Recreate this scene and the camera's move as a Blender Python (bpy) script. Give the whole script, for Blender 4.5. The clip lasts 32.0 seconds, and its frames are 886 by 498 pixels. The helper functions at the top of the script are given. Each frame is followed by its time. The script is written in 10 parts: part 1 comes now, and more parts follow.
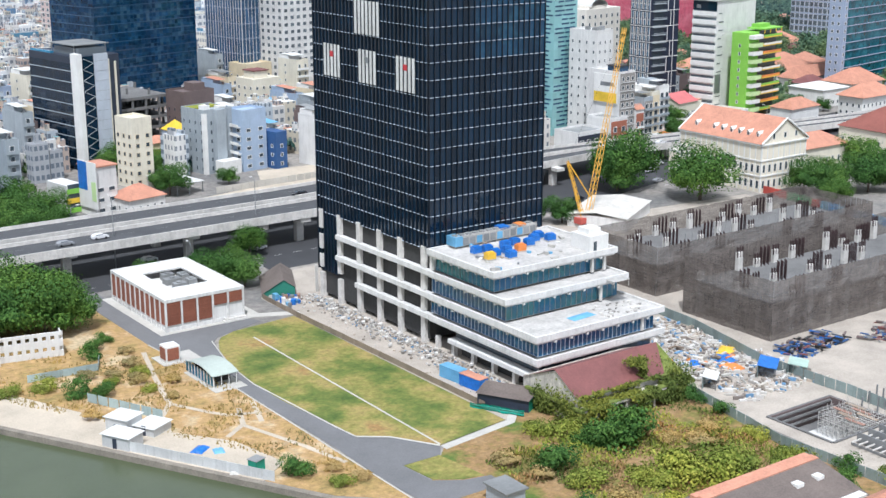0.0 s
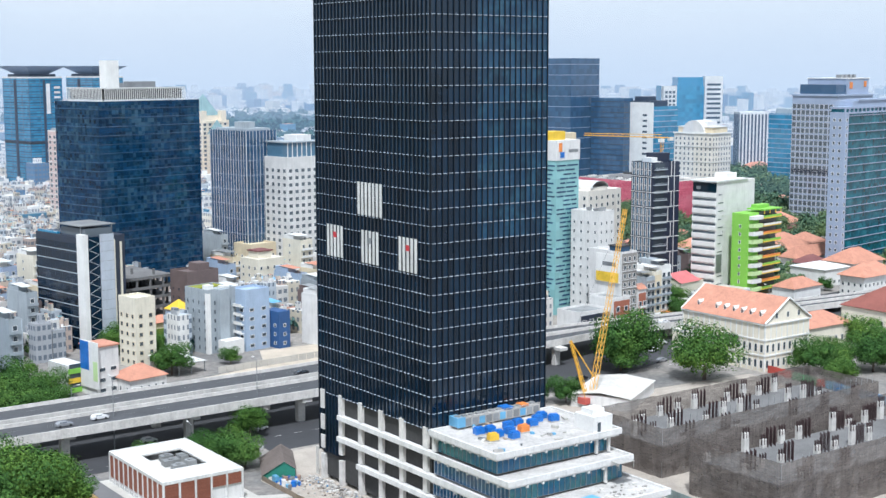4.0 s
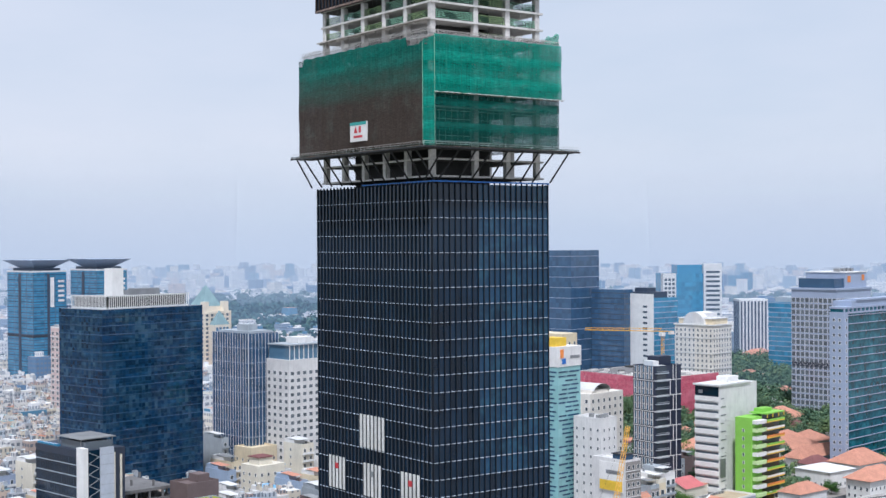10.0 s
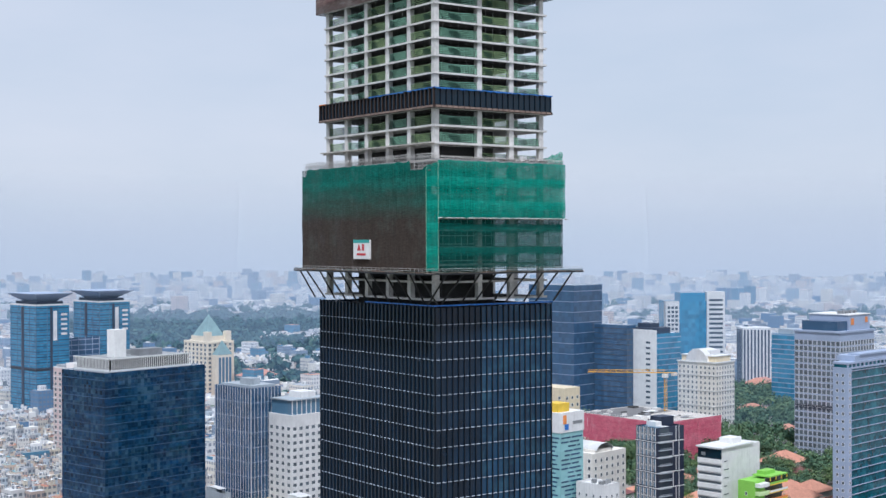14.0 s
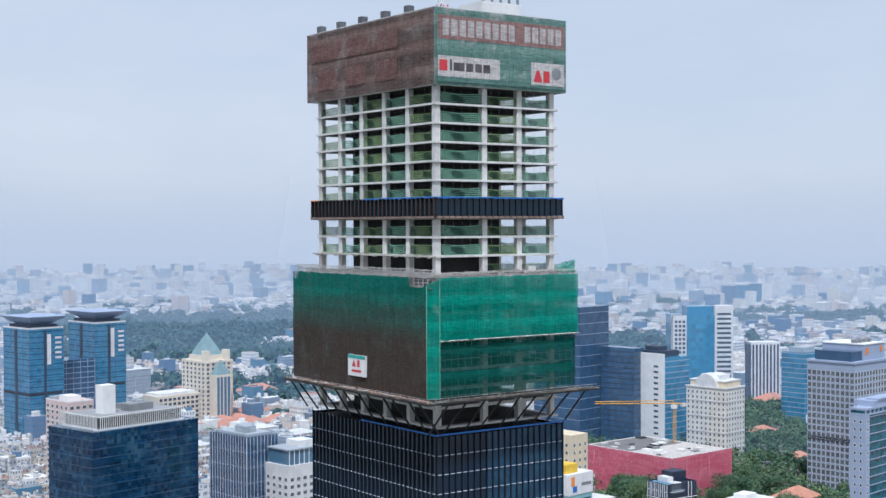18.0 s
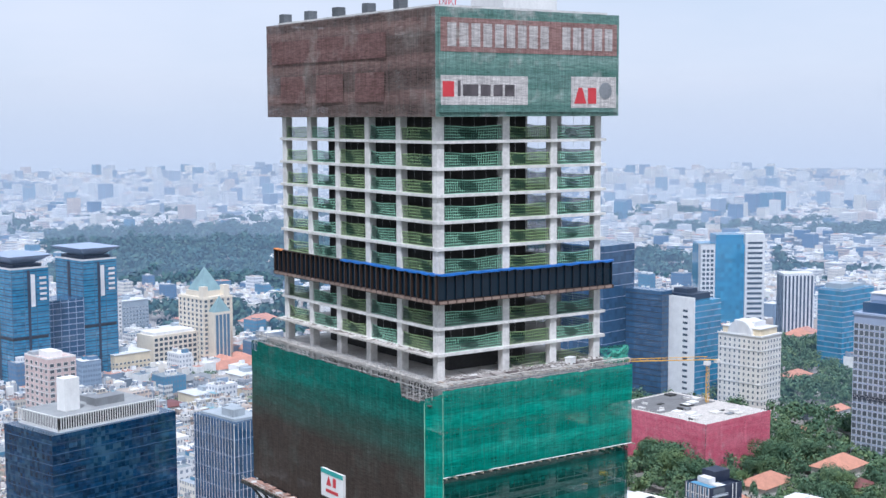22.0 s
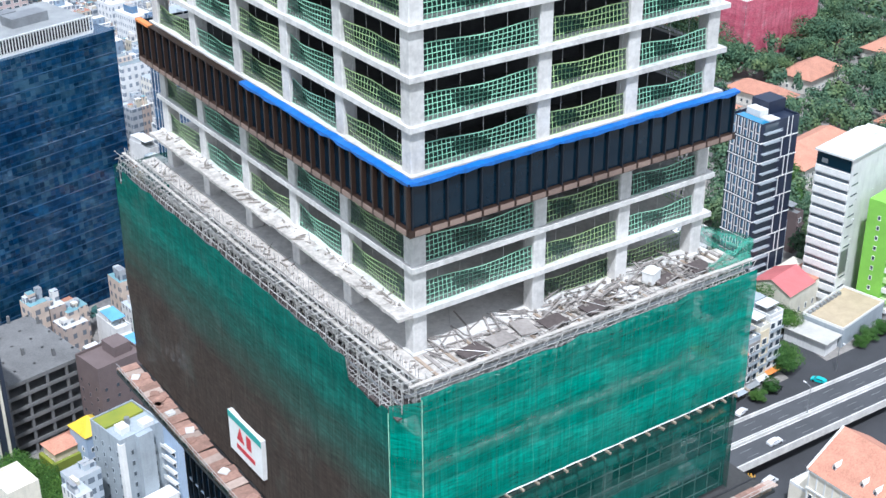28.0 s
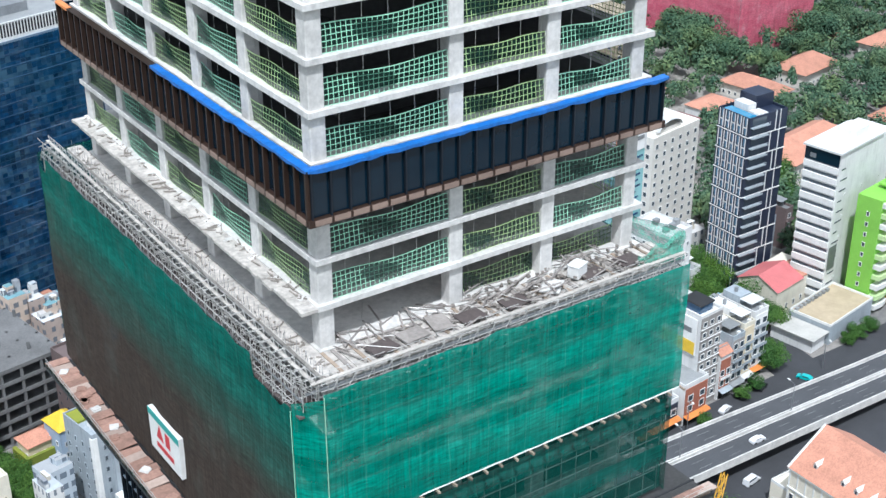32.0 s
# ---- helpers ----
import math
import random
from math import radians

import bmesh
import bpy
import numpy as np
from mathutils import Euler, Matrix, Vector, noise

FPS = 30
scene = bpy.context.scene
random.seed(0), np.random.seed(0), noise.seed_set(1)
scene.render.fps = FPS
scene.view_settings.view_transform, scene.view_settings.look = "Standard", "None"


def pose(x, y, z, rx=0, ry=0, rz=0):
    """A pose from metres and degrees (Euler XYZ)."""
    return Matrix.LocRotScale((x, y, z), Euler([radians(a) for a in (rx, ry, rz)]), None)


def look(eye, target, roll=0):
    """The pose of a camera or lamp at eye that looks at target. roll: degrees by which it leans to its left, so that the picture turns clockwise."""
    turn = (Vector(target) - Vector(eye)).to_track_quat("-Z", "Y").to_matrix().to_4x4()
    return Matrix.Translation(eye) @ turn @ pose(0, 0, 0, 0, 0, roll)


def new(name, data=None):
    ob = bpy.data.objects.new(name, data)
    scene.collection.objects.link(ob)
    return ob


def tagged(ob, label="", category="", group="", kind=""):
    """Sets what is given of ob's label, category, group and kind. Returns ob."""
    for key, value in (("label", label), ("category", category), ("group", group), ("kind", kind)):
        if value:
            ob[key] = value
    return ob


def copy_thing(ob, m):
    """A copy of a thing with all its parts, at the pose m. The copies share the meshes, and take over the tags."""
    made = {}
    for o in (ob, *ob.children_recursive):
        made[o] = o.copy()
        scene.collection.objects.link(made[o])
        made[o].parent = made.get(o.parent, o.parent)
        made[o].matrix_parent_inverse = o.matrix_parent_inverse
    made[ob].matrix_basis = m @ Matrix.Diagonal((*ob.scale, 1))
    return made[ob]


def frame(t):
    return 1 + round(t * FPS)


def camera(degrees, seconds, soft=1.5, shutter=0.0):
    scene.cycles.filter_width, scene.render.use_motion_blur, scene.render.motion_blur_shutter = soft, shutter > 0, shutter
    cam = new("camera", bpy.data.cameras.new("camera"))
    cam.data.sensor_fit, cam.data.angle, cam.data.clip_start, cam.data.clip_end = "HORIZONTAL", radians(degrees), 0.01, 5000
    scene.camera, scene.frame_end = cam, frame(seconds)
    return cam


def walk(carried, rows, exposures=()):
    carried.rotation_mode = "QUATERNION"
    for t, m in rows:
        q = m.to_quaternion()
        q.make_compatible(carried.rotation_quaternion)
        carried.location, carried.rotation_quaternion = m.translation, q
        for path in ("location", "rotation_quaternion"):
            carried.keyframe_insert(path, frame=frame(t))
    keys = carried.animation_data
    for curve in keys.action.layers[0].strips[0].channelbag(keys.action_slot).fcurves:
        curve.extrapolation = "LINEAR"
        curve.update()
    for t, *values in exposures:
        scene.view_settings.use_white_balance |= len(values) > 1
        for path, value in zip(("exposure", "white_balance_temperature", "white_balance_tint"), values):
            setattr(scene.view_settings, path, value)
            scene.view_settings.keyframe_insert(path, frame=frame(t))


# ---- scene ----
EXPOSURES = [(0, 0.46, 5720, 10), (3.5, 0.53, 5640, 8), (6, 0.46, 5600, 13), (9, 0.31, 5620, 14), (17, 0.15, 5460, 12), (20, 0.20, 5450, 13), (22, 0.35, 5400, 14), (24, 0.71, 5270, 15), (26, 0.71, 5330, 13), (32, 0.52, 5510, 8)]
cam = camera(36.43, 32.0)
PATH = [
    (0, (-163.86, -230.92, 99.34), (-107.20, -152.86, 72.98), -0.05),
    (0.5, (-163.87, -230.85, 99.14), (-107.03, -152.54, 73.89), -0.00),
    (1, (-163.75, -230.83, 99.17), (-106.75, -152.15, 75.50), -0.03),
    (1.5, (-163.69, -230.85, 99.08), (-106.50, -151.83, 77.06), -0.02),
    (2, (-163.55, -230.98, 98.98), (-106.21, -151.62, 78.62), -0.03),
    (2.5, (-163.49, -230.89, 99.19), (-105.99, -151.26, 80.43), -0.05),
    (3, (-163.29, -230.70, 99.22), (-105.64, -150.82, 82.03), -0.07),
    (3.5, (-163.22, -230.59, 99.36), (-105.39, -150.46, 84.04), -0.08),
    (5.5, (-163.41, -230.99, 99.54), (-105.09, -150.11, 91.91), -0.15),
    (6, (-163.26, -231.11, 99.56), (-104.89, -150.11, 93.79), -0.15),
    (6.5, (-163.46, -230.96, 99.52), (-105.03, -149.90, 95.62), -0.11),
    (7, (-163.76, -231.06, 100.11), (-105.28, -149.98, 97.73), -0.12),
    (7.5, (-163.76, -231.05, 100.74), (-105.27, -149.95, 99.27), -0.14),
    (8, (-163.67, -230.92, 101.66), (-105.17, -149.81, 101.06), -0.20),
    (8.5, (-163.83, -231.03, 103.27), (-105.33, -149.93, 102.78), -0.22),
    (9, (-163.93, -231.10, 106.19), (-105.43, -150.00, 105.65), -0.27),
    (9.5, (-163.88, -231.01, 109.39), (-105.36, -149.92, 108.86), -0.32),
    (10, (-163.95, -231.21, 112.76), (-105.45, -150.11, 112.24), -0.32),
    (10.5, (-164.16, -231.41, 116.13), (-105.65, -150.31, 115.60), -0.31),
    (11, (-164.30, -231.42, 119.58), (-105.80, -150.31, 119.06), -0.29),
    (11.5, (-164.22, -231.44, 122.85), (-105.77, -150.31, 122.30), -0.23),
    (12, (-164.06, -231.28, 126.09), (-105.62, -150.13, 125.53), -0.20),
    (12.5, (-163.98, -231.18, 129.36), (-105.57, -150.01, 128.79), -0.20),
    (13, (-163.87, -231.04, 132.68), (-105.51, -149.84, 132.10), -0.14),
    (13.5, (-163.70, -230.91, 136.09), (-105.36, -149.69, 135.49), -0.15),
    (14, (-163.48, -230.63, 139.30), (-105.16, -149.40, 138.70), -0.13),
    (14.5, (-163.35, -230.54, 142.74), (-105.09, -149.26, 142.17), -0.12),
    (16.5, (-160.05, -225.83, 156.45), (-101.86, -144.51, 155.33), -0.30),
    (17, (-156.85, -221.76, 159.99), (-98.71, -140.41, 158.71), -0.44),
    (17.5, (-153.40, -216.88, 163.09), (-95.27, -135.52, 161.79), -0.29),
    (18, (-149.22, -211.22, 166.21), (-91.09, -129.87, 164.42), -0.22),
    (18.5, (-144.68, -204.98, 169.50), (-86.50, -123.71, 166.43), -0.21),
    (19, (-139.75, -198.30, 172.87), (-81.49, -117.15, 168.42), -0.21),
    (19.5, (-134.17, -190.92, 176.20), (-75.81, -109.92, 170.52), -0.30),
    (20, (-128.10, -183.12, 179.63), (-69.69, -102.18, 173.53), -0.34),
    (20.5, (-121.89, -174.98, 183.28), (-64.12, -93.60, 177.02), -0.21),
    (21, (-116.11, -167.26, 186.52), (-59.19, -85.28, 180.20), -0.21),
    (21.5, (-110.36, -159.16, 189.89), (-53.38, -77.35, 182.16), -0.19),
    (22, (-104.23, -150.82, 193.23), (-47.30, -69.20, 183.43), -0.23),
    (22.5, (-98.15, -142.52, 196.16), (-41.32, -61.17, 183.85), -0.24),
    (23, (-92.34, -134.17, 199.06), (-35.76, -53.13, 183.85), -0.11),
    (23.5, (-86.45, -126.24, 201.44), (-30.22, -45.73, 182.56), -0.21),
    (24, (-80.78, -118.11, 203.94), (-24.94, -38.28, 181.39), -0.14),
    (24.5, (-75.74, -110.82, 206.25), (-20.34, -31.70, 180.34), -0.17),
    (25, (-70.64, -104.12, 207.90), (-15.83, -25.64, 178.95), -0.25),
    (25.5, (-65.79, -97.51, 209.17), (-11.57, -19.89, 176.98), -0.20),
    (26, (-61.19, -91.02, 209.62), (-7.76, -14.53, 173.64), -0.06),
    (26.5, (-56.64, -85.54, 209.75), (-4.50, -10.26, 169.57), -0.01),
    (28.5, (-45.51, -69.96, 210.31), (5.06, 3.25, 164.67), -0.30),
    (29, (-44.92, -69.44, 209.84), (5.66, 3.75, 164.15), -0.16),
    (29.5, (-44.76, -69.41, 208.98), (5.71, 3.81, 163.25), -0.20),
    (30, (-44.73, -69.40, 208.29), (5.68, 3.85, 162.53), -0.20),
    (30.5, (-44.47, -69.24, 207.82), (5.81, 4.14, 162.13), -0.22),
    (31, (-43.23, -69.73, 207.79), (7.03, 3.63, 162.07), -0.18),
    (31.5, (-41.19, -71.27, 207.85), (9.16, 2.04, 162.15), -0.13),
    (32, (-38.93, -73.02, 207.99), (11.14, 0.47, 162.24), -0.17),
]
walk(cam, [(t, look(eye, target, roll)) for t, eye, target, roll in PATH], EXPOSURES)

# ---- world ----
world = bpy.data.worlds.new("world")
scene.world = world
world.use_nodes = True
wn = world.node_tree
sky = wn.nodes.new("ShaderNodeTexSky")
sky.sky_type = "NISHITA"
sky.sun_disc = False
sky.sun_elevation = radians(60.6)
sky.sun_rotation = radians(-142.5)
sky.air_density, sky.dust_density, sky.ozone_density = 1.2, 1.0, 1.0
# a bright hazy sky: the clear sky's colour seen through an even white veil
wn.nodes["Background"].inputs[1].default_value = 0.10
wn.links.new(sky.outputs[0], wn.nodes["Background"].inputs[0])
veil = wn.nodes.new("ShaderNodeBackground")
veil.inputs[1].default_value = 0.69
vco = wn.nodes.new("ShaderNodeTexCoord")
vno = wn.nodes.new("ShaderNodeTexNoise")
vno.inputs["Scale"].default_value, vno.inputs["Detail"].default_value, vno.inputs["Roughness"].default_value = 2.2, 5, 0.55
vmp = wn.nodes.new("ShaderNodeMapping")
vmp.inputs["Scale"].default_value = (1, 1, 3.5)
wn.links.new(vco.outputs["Generated"], vmp.inputs[0])
wn.links.new(vmp.outputs[0], vno.inputs["Vector"])
vrp = wn.nodes.new("ShaderNodeValToRGB")
vrp.color_ramp.elements[0].position, vrp.color_ramp.elements[0].color = 0.36, (0.81, 0.85, 0.872, 1)
vrp.color_ramp.elements[1].position, vrp.color_ramp.elements[1].color = 0.64, (0.93, 0.925, 0.92, 1)
wn.links.new(vno.outputs[0], vrp.inputs[0])
wn.links.new(vrp.outputs[0], veil.inputs[0])
vmix = wn.nodes.new("ShaderNodeMixShader")
vmix.inputs[0].default_value = 0.92
wn.links.new(wn.nodes["Background"].outputs[0], vmix.inputs[1])
wn.links.new(veil.outputs[0], vmix.inputs[2])
wn.links.new(vmix.outputs[0], wn.nodes["World Output"].inputs[0])
SUN_TO = Vector((-0.36, -0.47, 1.05)).normalized()
sun = new("sun", bpy.data.lights.new("sun", "SUN"))
sun.data.energy, sun.data.angle, sun.data.color = 3.15, radians(3), (1.0, 0.95, 0.88)
sun.matrix_world = look((0, 0, 500), Vector((0, 0, 500)) - SUN_TO)


# ---- materials ----
def node(nt, kind, **inputs):
    n = nt.nodes.new(kind)
    for k, v in inputs.items():
        n.inputs[k.replace("_", " ")].default_value = v
    return n


def mathn(nt, op, a, b=None, c=None):
    n = nt.nodes.new("ShaderNodeMath")
    n.operation = op
    for i, v in enumerate((a, b, c)):
        if v is None:
            continue
        if isinstance(v, (int, float)):
            n.inputs[i].default_value = v
        else:
            nt.links.new(v, n.inputs[i])
    return n.outputs[0]


def mixc(nt, fac, a, b, mode="MIX"):
    n = nt.nodes.new("ShaderNodeMix")
    n.data_type, n.blend_type = "RGBA", mode
    for sock, v in ((n.inputs[0], fac), (n.inputs[6], a), (n.inputs[7], b)):
        if isinstance(v, (int, float)):
            sock.default_value = v
        elif isinstance(v, tuple):
            sock.default_value = (*v, 1)
        else:
            nt.links.new(v, sock)
    return n.outputs[2]


def ramp(nt, fac, stops, constant=False):
    n = nt.nodes.new("ShaderNodeValToRGB")
    n.color_ramp.interpolation = "CONSTANT" if constant else "LINEAR"
    el = n.color_ramp.elements
    while len(el) < len(stops):
        el.new(0.5)
    for e, (p, c) in zip(el, stops):
        e.position, e.color = p, (*c, 1)
    nt.links.new(fac, n.inputs[0])
    return n.outputs[0]


def noisen(nt, scale, detail=4, rough=0.6, vec=None):
    n = nt.nodes.new("ShaderNodeTexNoise")
    n.inputs["Scale"].default_value, n.inputs["Detail"].default_value = scale, detail
    n.inputs["Roughness"].default_value = rough
    nt.links.new(vec if vec is not None else nt.nodes["pos"].outputs[0], n.inputs["Vector"])
    return n.outputs[0]


def base_mat(name):
    m = bpy.data.materials.new(name)
    m.use_nodes = True
    nt = m.node_tree
    g = nt.nodes.new("ShaderNodeNewGeometry")
    g.name = "pos"
    return m, nt, nt.nodes["Principled BSDF"]


def stretch(nt, sx, sy, sz):
    n = nt.nodes.new("ShaderNodeVectorMath")
    n.operation = "MULTIPLY"
    nt.links.new(nt.nodes["pos"].outputs[0], n.inputs[0])
    n.inputs[1].default_value = (sx, sy, sz)
    return n.outputs[0]


def mat(name, col, rough=0.8, metal=0.0, big=0.25, fine=0.15, bs=0.15, fs=3.0, bump=0.1, rnd=0.0, streak=0.0, alpha=1.0, spec=0.5):
    """A surface with stains (big) and grain (fine) at two scales, and fine relief."""
    m, nt, p = base_mat(name)
    nb, nf = noisen(nt, bs, 5, 0.65), noisen(nt, fs, 3)
    dark = tuple(c * (1 - big) for c in col)
    lite = tuple(min(1, c * (1 + big * 0.6)) for c in col)
    c = ramp(nt, nb, [(0.3, dark), (0.7, lite)])
    c = mixc(nt, fine, c, ramp(nt, nf, [(0.35, tuple(x * 0.55 for x in col)), (0.65, tuple(min(1, x * 1.3) for x in col))]))
    if streak:
        ns = noisen(nt, 1.0, 3, 0.6, stretch(nt, 1.3, 1.3, 0.12))
        c = mixc(nt, mathn(nt, "MULTIPLY", ramp(nt, ns, [(0.5, (0, 0, 0)), (0.75, (1, 1, 1))]), streak), c, tuple(x * 0.4 for x in col))
    if rnd:
        oi = nt.nodes.new("ShaderNodeObjectInfo")
        c = mixc(nt, 1.0, c, ramp(nt, oi.outputs["Random"], [(0, (1 - rnd,) * 3), (1, (1, 1, 1))]), "MULTIPLY")
    nt.links.new(c, p.inputs["Base Color"])
    p.inputs["Roughness"].default_value, p.inputs["Metallic"].default_value = rough, metal
    p.inputs["Specular IOR Level"].default_value = spec
    p.inputs["Alpha"].default_value = alpha
    if bump:
        b = node(nt, "ShaderNodeBump", Strength=bump, Distance=0.05)
        nt.links.new(nf, b.inputs["Height"])
        nt.links.new(b.outputs[0], p.inputs["Normal"])
    return m


def glass_mat(name, col, rough=0.06, var=0.35, blotch=0.0, blotch_col=(0.2, 0.3, 0.4), bs=0.06, ior=1.52, wavy=0.02, tint=(1, 1, 1), streaks=0.0, mosaic=0.0, mosaic_col=(0.2, 0.3, 0.4)):
    """Coated facade glass: dark body, sharp reflections, each pane slightly its own."""
    m, nt, p = base_mat(name)
    g = nt.nodes["pos"]
    c = mixc(nt, 1.0, col, ramp(nt, g.outputs["Random Per Island"], [(0, (1 - var,) * 3), (1, (1, 1, 1))]), "MULTIPLY")
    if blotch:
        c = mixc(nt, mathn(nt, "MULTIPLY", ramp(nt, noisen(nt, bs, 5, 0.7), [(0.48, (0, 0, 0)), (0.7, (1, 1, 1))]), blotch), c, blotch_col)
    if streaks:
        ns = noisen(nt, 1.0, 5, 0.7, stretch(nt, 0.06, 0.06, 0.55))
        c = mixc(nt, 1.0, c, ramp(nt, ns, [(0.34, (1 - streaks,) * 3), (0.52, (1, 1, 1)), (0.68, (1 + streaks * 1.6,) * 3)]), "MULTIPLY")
    if mosaic:                   # single panes of another tone in loose patches
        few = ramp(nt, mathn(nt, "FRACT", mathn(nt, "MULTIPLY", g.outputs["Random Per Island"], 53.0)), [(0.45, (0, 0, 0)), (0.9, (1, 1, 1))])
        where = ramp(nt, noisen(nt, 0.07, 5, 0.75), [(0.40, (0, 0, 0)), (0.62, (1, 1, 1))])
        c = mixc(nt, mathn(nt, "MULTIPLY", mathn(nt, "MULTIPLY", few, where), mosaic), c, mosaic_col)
    nt.links.new(c, p.inputs["Base Color"])
    p.inputs["Roughness"].default_value = rough
    p.inputs["IOR"].default_value = ior
    p.inputs["Specular Tint"].default_value = (*tint, 1)
    b = node(nt, "ShaderNodeBump", Strength=wavy, Distance=0.3)
    nt.links.new(noisen(nt, 0.35, 2), b.inputs["Height"])
    nt.links.new(b.outputs[0], p.inputs["Normal"])
    return m


def net_mat(name, col, col2, through_=0.2, zlo=None, zhi=None, low=None, weave=1.2, patch=0.0, patch_col=(0.6, 0.6, 0.6), lap=0.0):
    """Woven safety sheeting: dusty streaks, seams, a share of open holes."""
    m, nt, p = base_mat(name)
    g = nt.nodes["pos"]
    n1 = noisen(nt, 1.0, 5, 0.65, stretch(nt, 0.06, 0.06, 0.45))
    n2 = noisen(nt, weave, 4, 0.7, stretch(nt, 0.5, 0.5, 2.5))
    c = ramp(nt, n1, [(0.32, col), (0.68, col2)])
    c = mixc(nt, 0.35, c, ramp(nt, n2, [(0.35, tuple(x * 0.6 for x in col)), (0.7, tuple(min(1, x * 1.3) for x in col2))]))
    sep = nt.nodes.new("ShaderNodeSeparateXYZ")
    nt.links.new(g.outputs[0], sep.inputs[0])
    open_ = None
    if lap:
        # widths of cloth lap over one another: doubled cloth is paler and closer, single cloth shows what is behind
        zz = mathn(nt, "ADD", sep.outputs[2], mathn(nt, "MULTIPLY", mathn(nt, "SUBTRACT", noisen(nt, 0.12, 2), 0.5), 0.9))
        fr = mathn(nt, "FRACT", mathn(nt, "DIVIDE", zz, 4.9))
        dbl = ramp(nt, fr, [(0.0, (1, 1, 1)), (0.16, (0.75,) * 3), (0.20, (0.1,) * 3), (0.75, (0.0,) * 3), (0.82, (0.55,) * 3), (0.98, (0.8,) * 3)])
        c = mixc(nt, mathn(nt, "MULTIPLY", dbl, lap), mixc(nt, 1.0, c, (0.72, 0.74, 0.76), "MULTIPLY"), mixc(nt, 1.0, c, (1.5, 1.22, 1.25), "MULTIPLY"))
        hem = ramp(nt, mathn(nt, "FRACT", mathn(nt, "DIVIDE", mathn(nt, "ADD", sep.outputs[0], sep.outputs[1]), 1.85)), [(0.0, (1, 1, 1)), (0.03, (0,) * 3), (0.97, (0,) * 3), (1.0, (1, 1, 1))])
        c = mixc(nt, mathn(nt, "MULTIPLY", mathn(nt, "MULTIPLY", hem, noisen(nt, 0.9, 2)), 0.35), c, (0.20, 0.42, 0.34))
        open_ = mathn(nt, "SUBTRACT", 1.7, mathn(nt, "MULTIPLY", dbl, 1.4))
    if low:
        z = mathn(nt, "ADD", sep.outputs[2], mathn(nt, "MULTIPLY", mathn(nt, "SUBTRACT", n1, 0.5), 6.0))
        f = mathn(nt, "DIVIDE", mathn(nt, "SUBTRACT", z, zlo), zhi - zlo)
        f.node.use_clamp = True
        c = mixc(nt, f, mixc(nt, n2, tuple(x * 0.75 for x in low), low), c)
    if patch:
        n3 = noisen(nt, 0.16, 3, 0.6)
        c = mixc(nt, mathn(nt, "MULTIPLY", ramp(nt, n3, [(0.55, (0, 0, 0)), (0.72, (1, 1, 1))]), patch), c, patch_col)
    # fine creases and threads of the weave
    n4 = noisen(nt, 3.0, 4, 0.75, stretch(nt, 0.22, 0.22, 1.6))
    n5 = noisen(nt, 2.0, 3, 0.7, stretch(nt, 2.6, 2.6, 0.10))
    c = mixc(nt, 1.0, c, ramp(nt, n4, [(0.32, (0.66,) * 3), (0.52, (0.98,) * 3), (0.70, (1.28,) * 3)]), "MULTIPLY")
    c = mixc(nt, 1.0, c, ramp(nt, n5, [(0.34, (0.74,) * 3), (0.55, (1.0,) * 3), (0.72, (1.22,) * 3)]), "MULTIPLY")
    nt.links.new(c, p.inputs["Base Color"])
    p.inputs["Roughness"].default_value = 0.85
    p.inputs["Specular IOR Level"].default_value = 0.08
    bp = node(nt, "ShaderNodeBump", Strength=0.35, Distance=0.25)
    nt.links.new(mathn(nt, "ADD", n4, n5), bp.inputs["Height"])
    nt.links.new(bp.outputs[0], p.inputs["Normal"])
    tr = nt.nodes.new("ShaderNodeBsdfTransparent")
    mx = nt.nodes.new("ShaderNodeMixShader")
    fac = mathn(nt, "MULTIPLY", ramp(nt, n2, [(0.3, (0.6,) * 3), (0.7, (1.3,) * 3)]), through_)
    if open_ is not None:
        fac = mathn(nt, "MULTIPLY", fac, open_)
    nt.links.new(fac, mx.inputs[0])
    nt.links.new(p.outputs[0], mx.inputs[1])
    nt.links.new(tr.outputs[0], mx.inputs[2])
    nt.links.new(mx.outputs[0], nt.nodes["Material Output"].inputs[0])
    return m


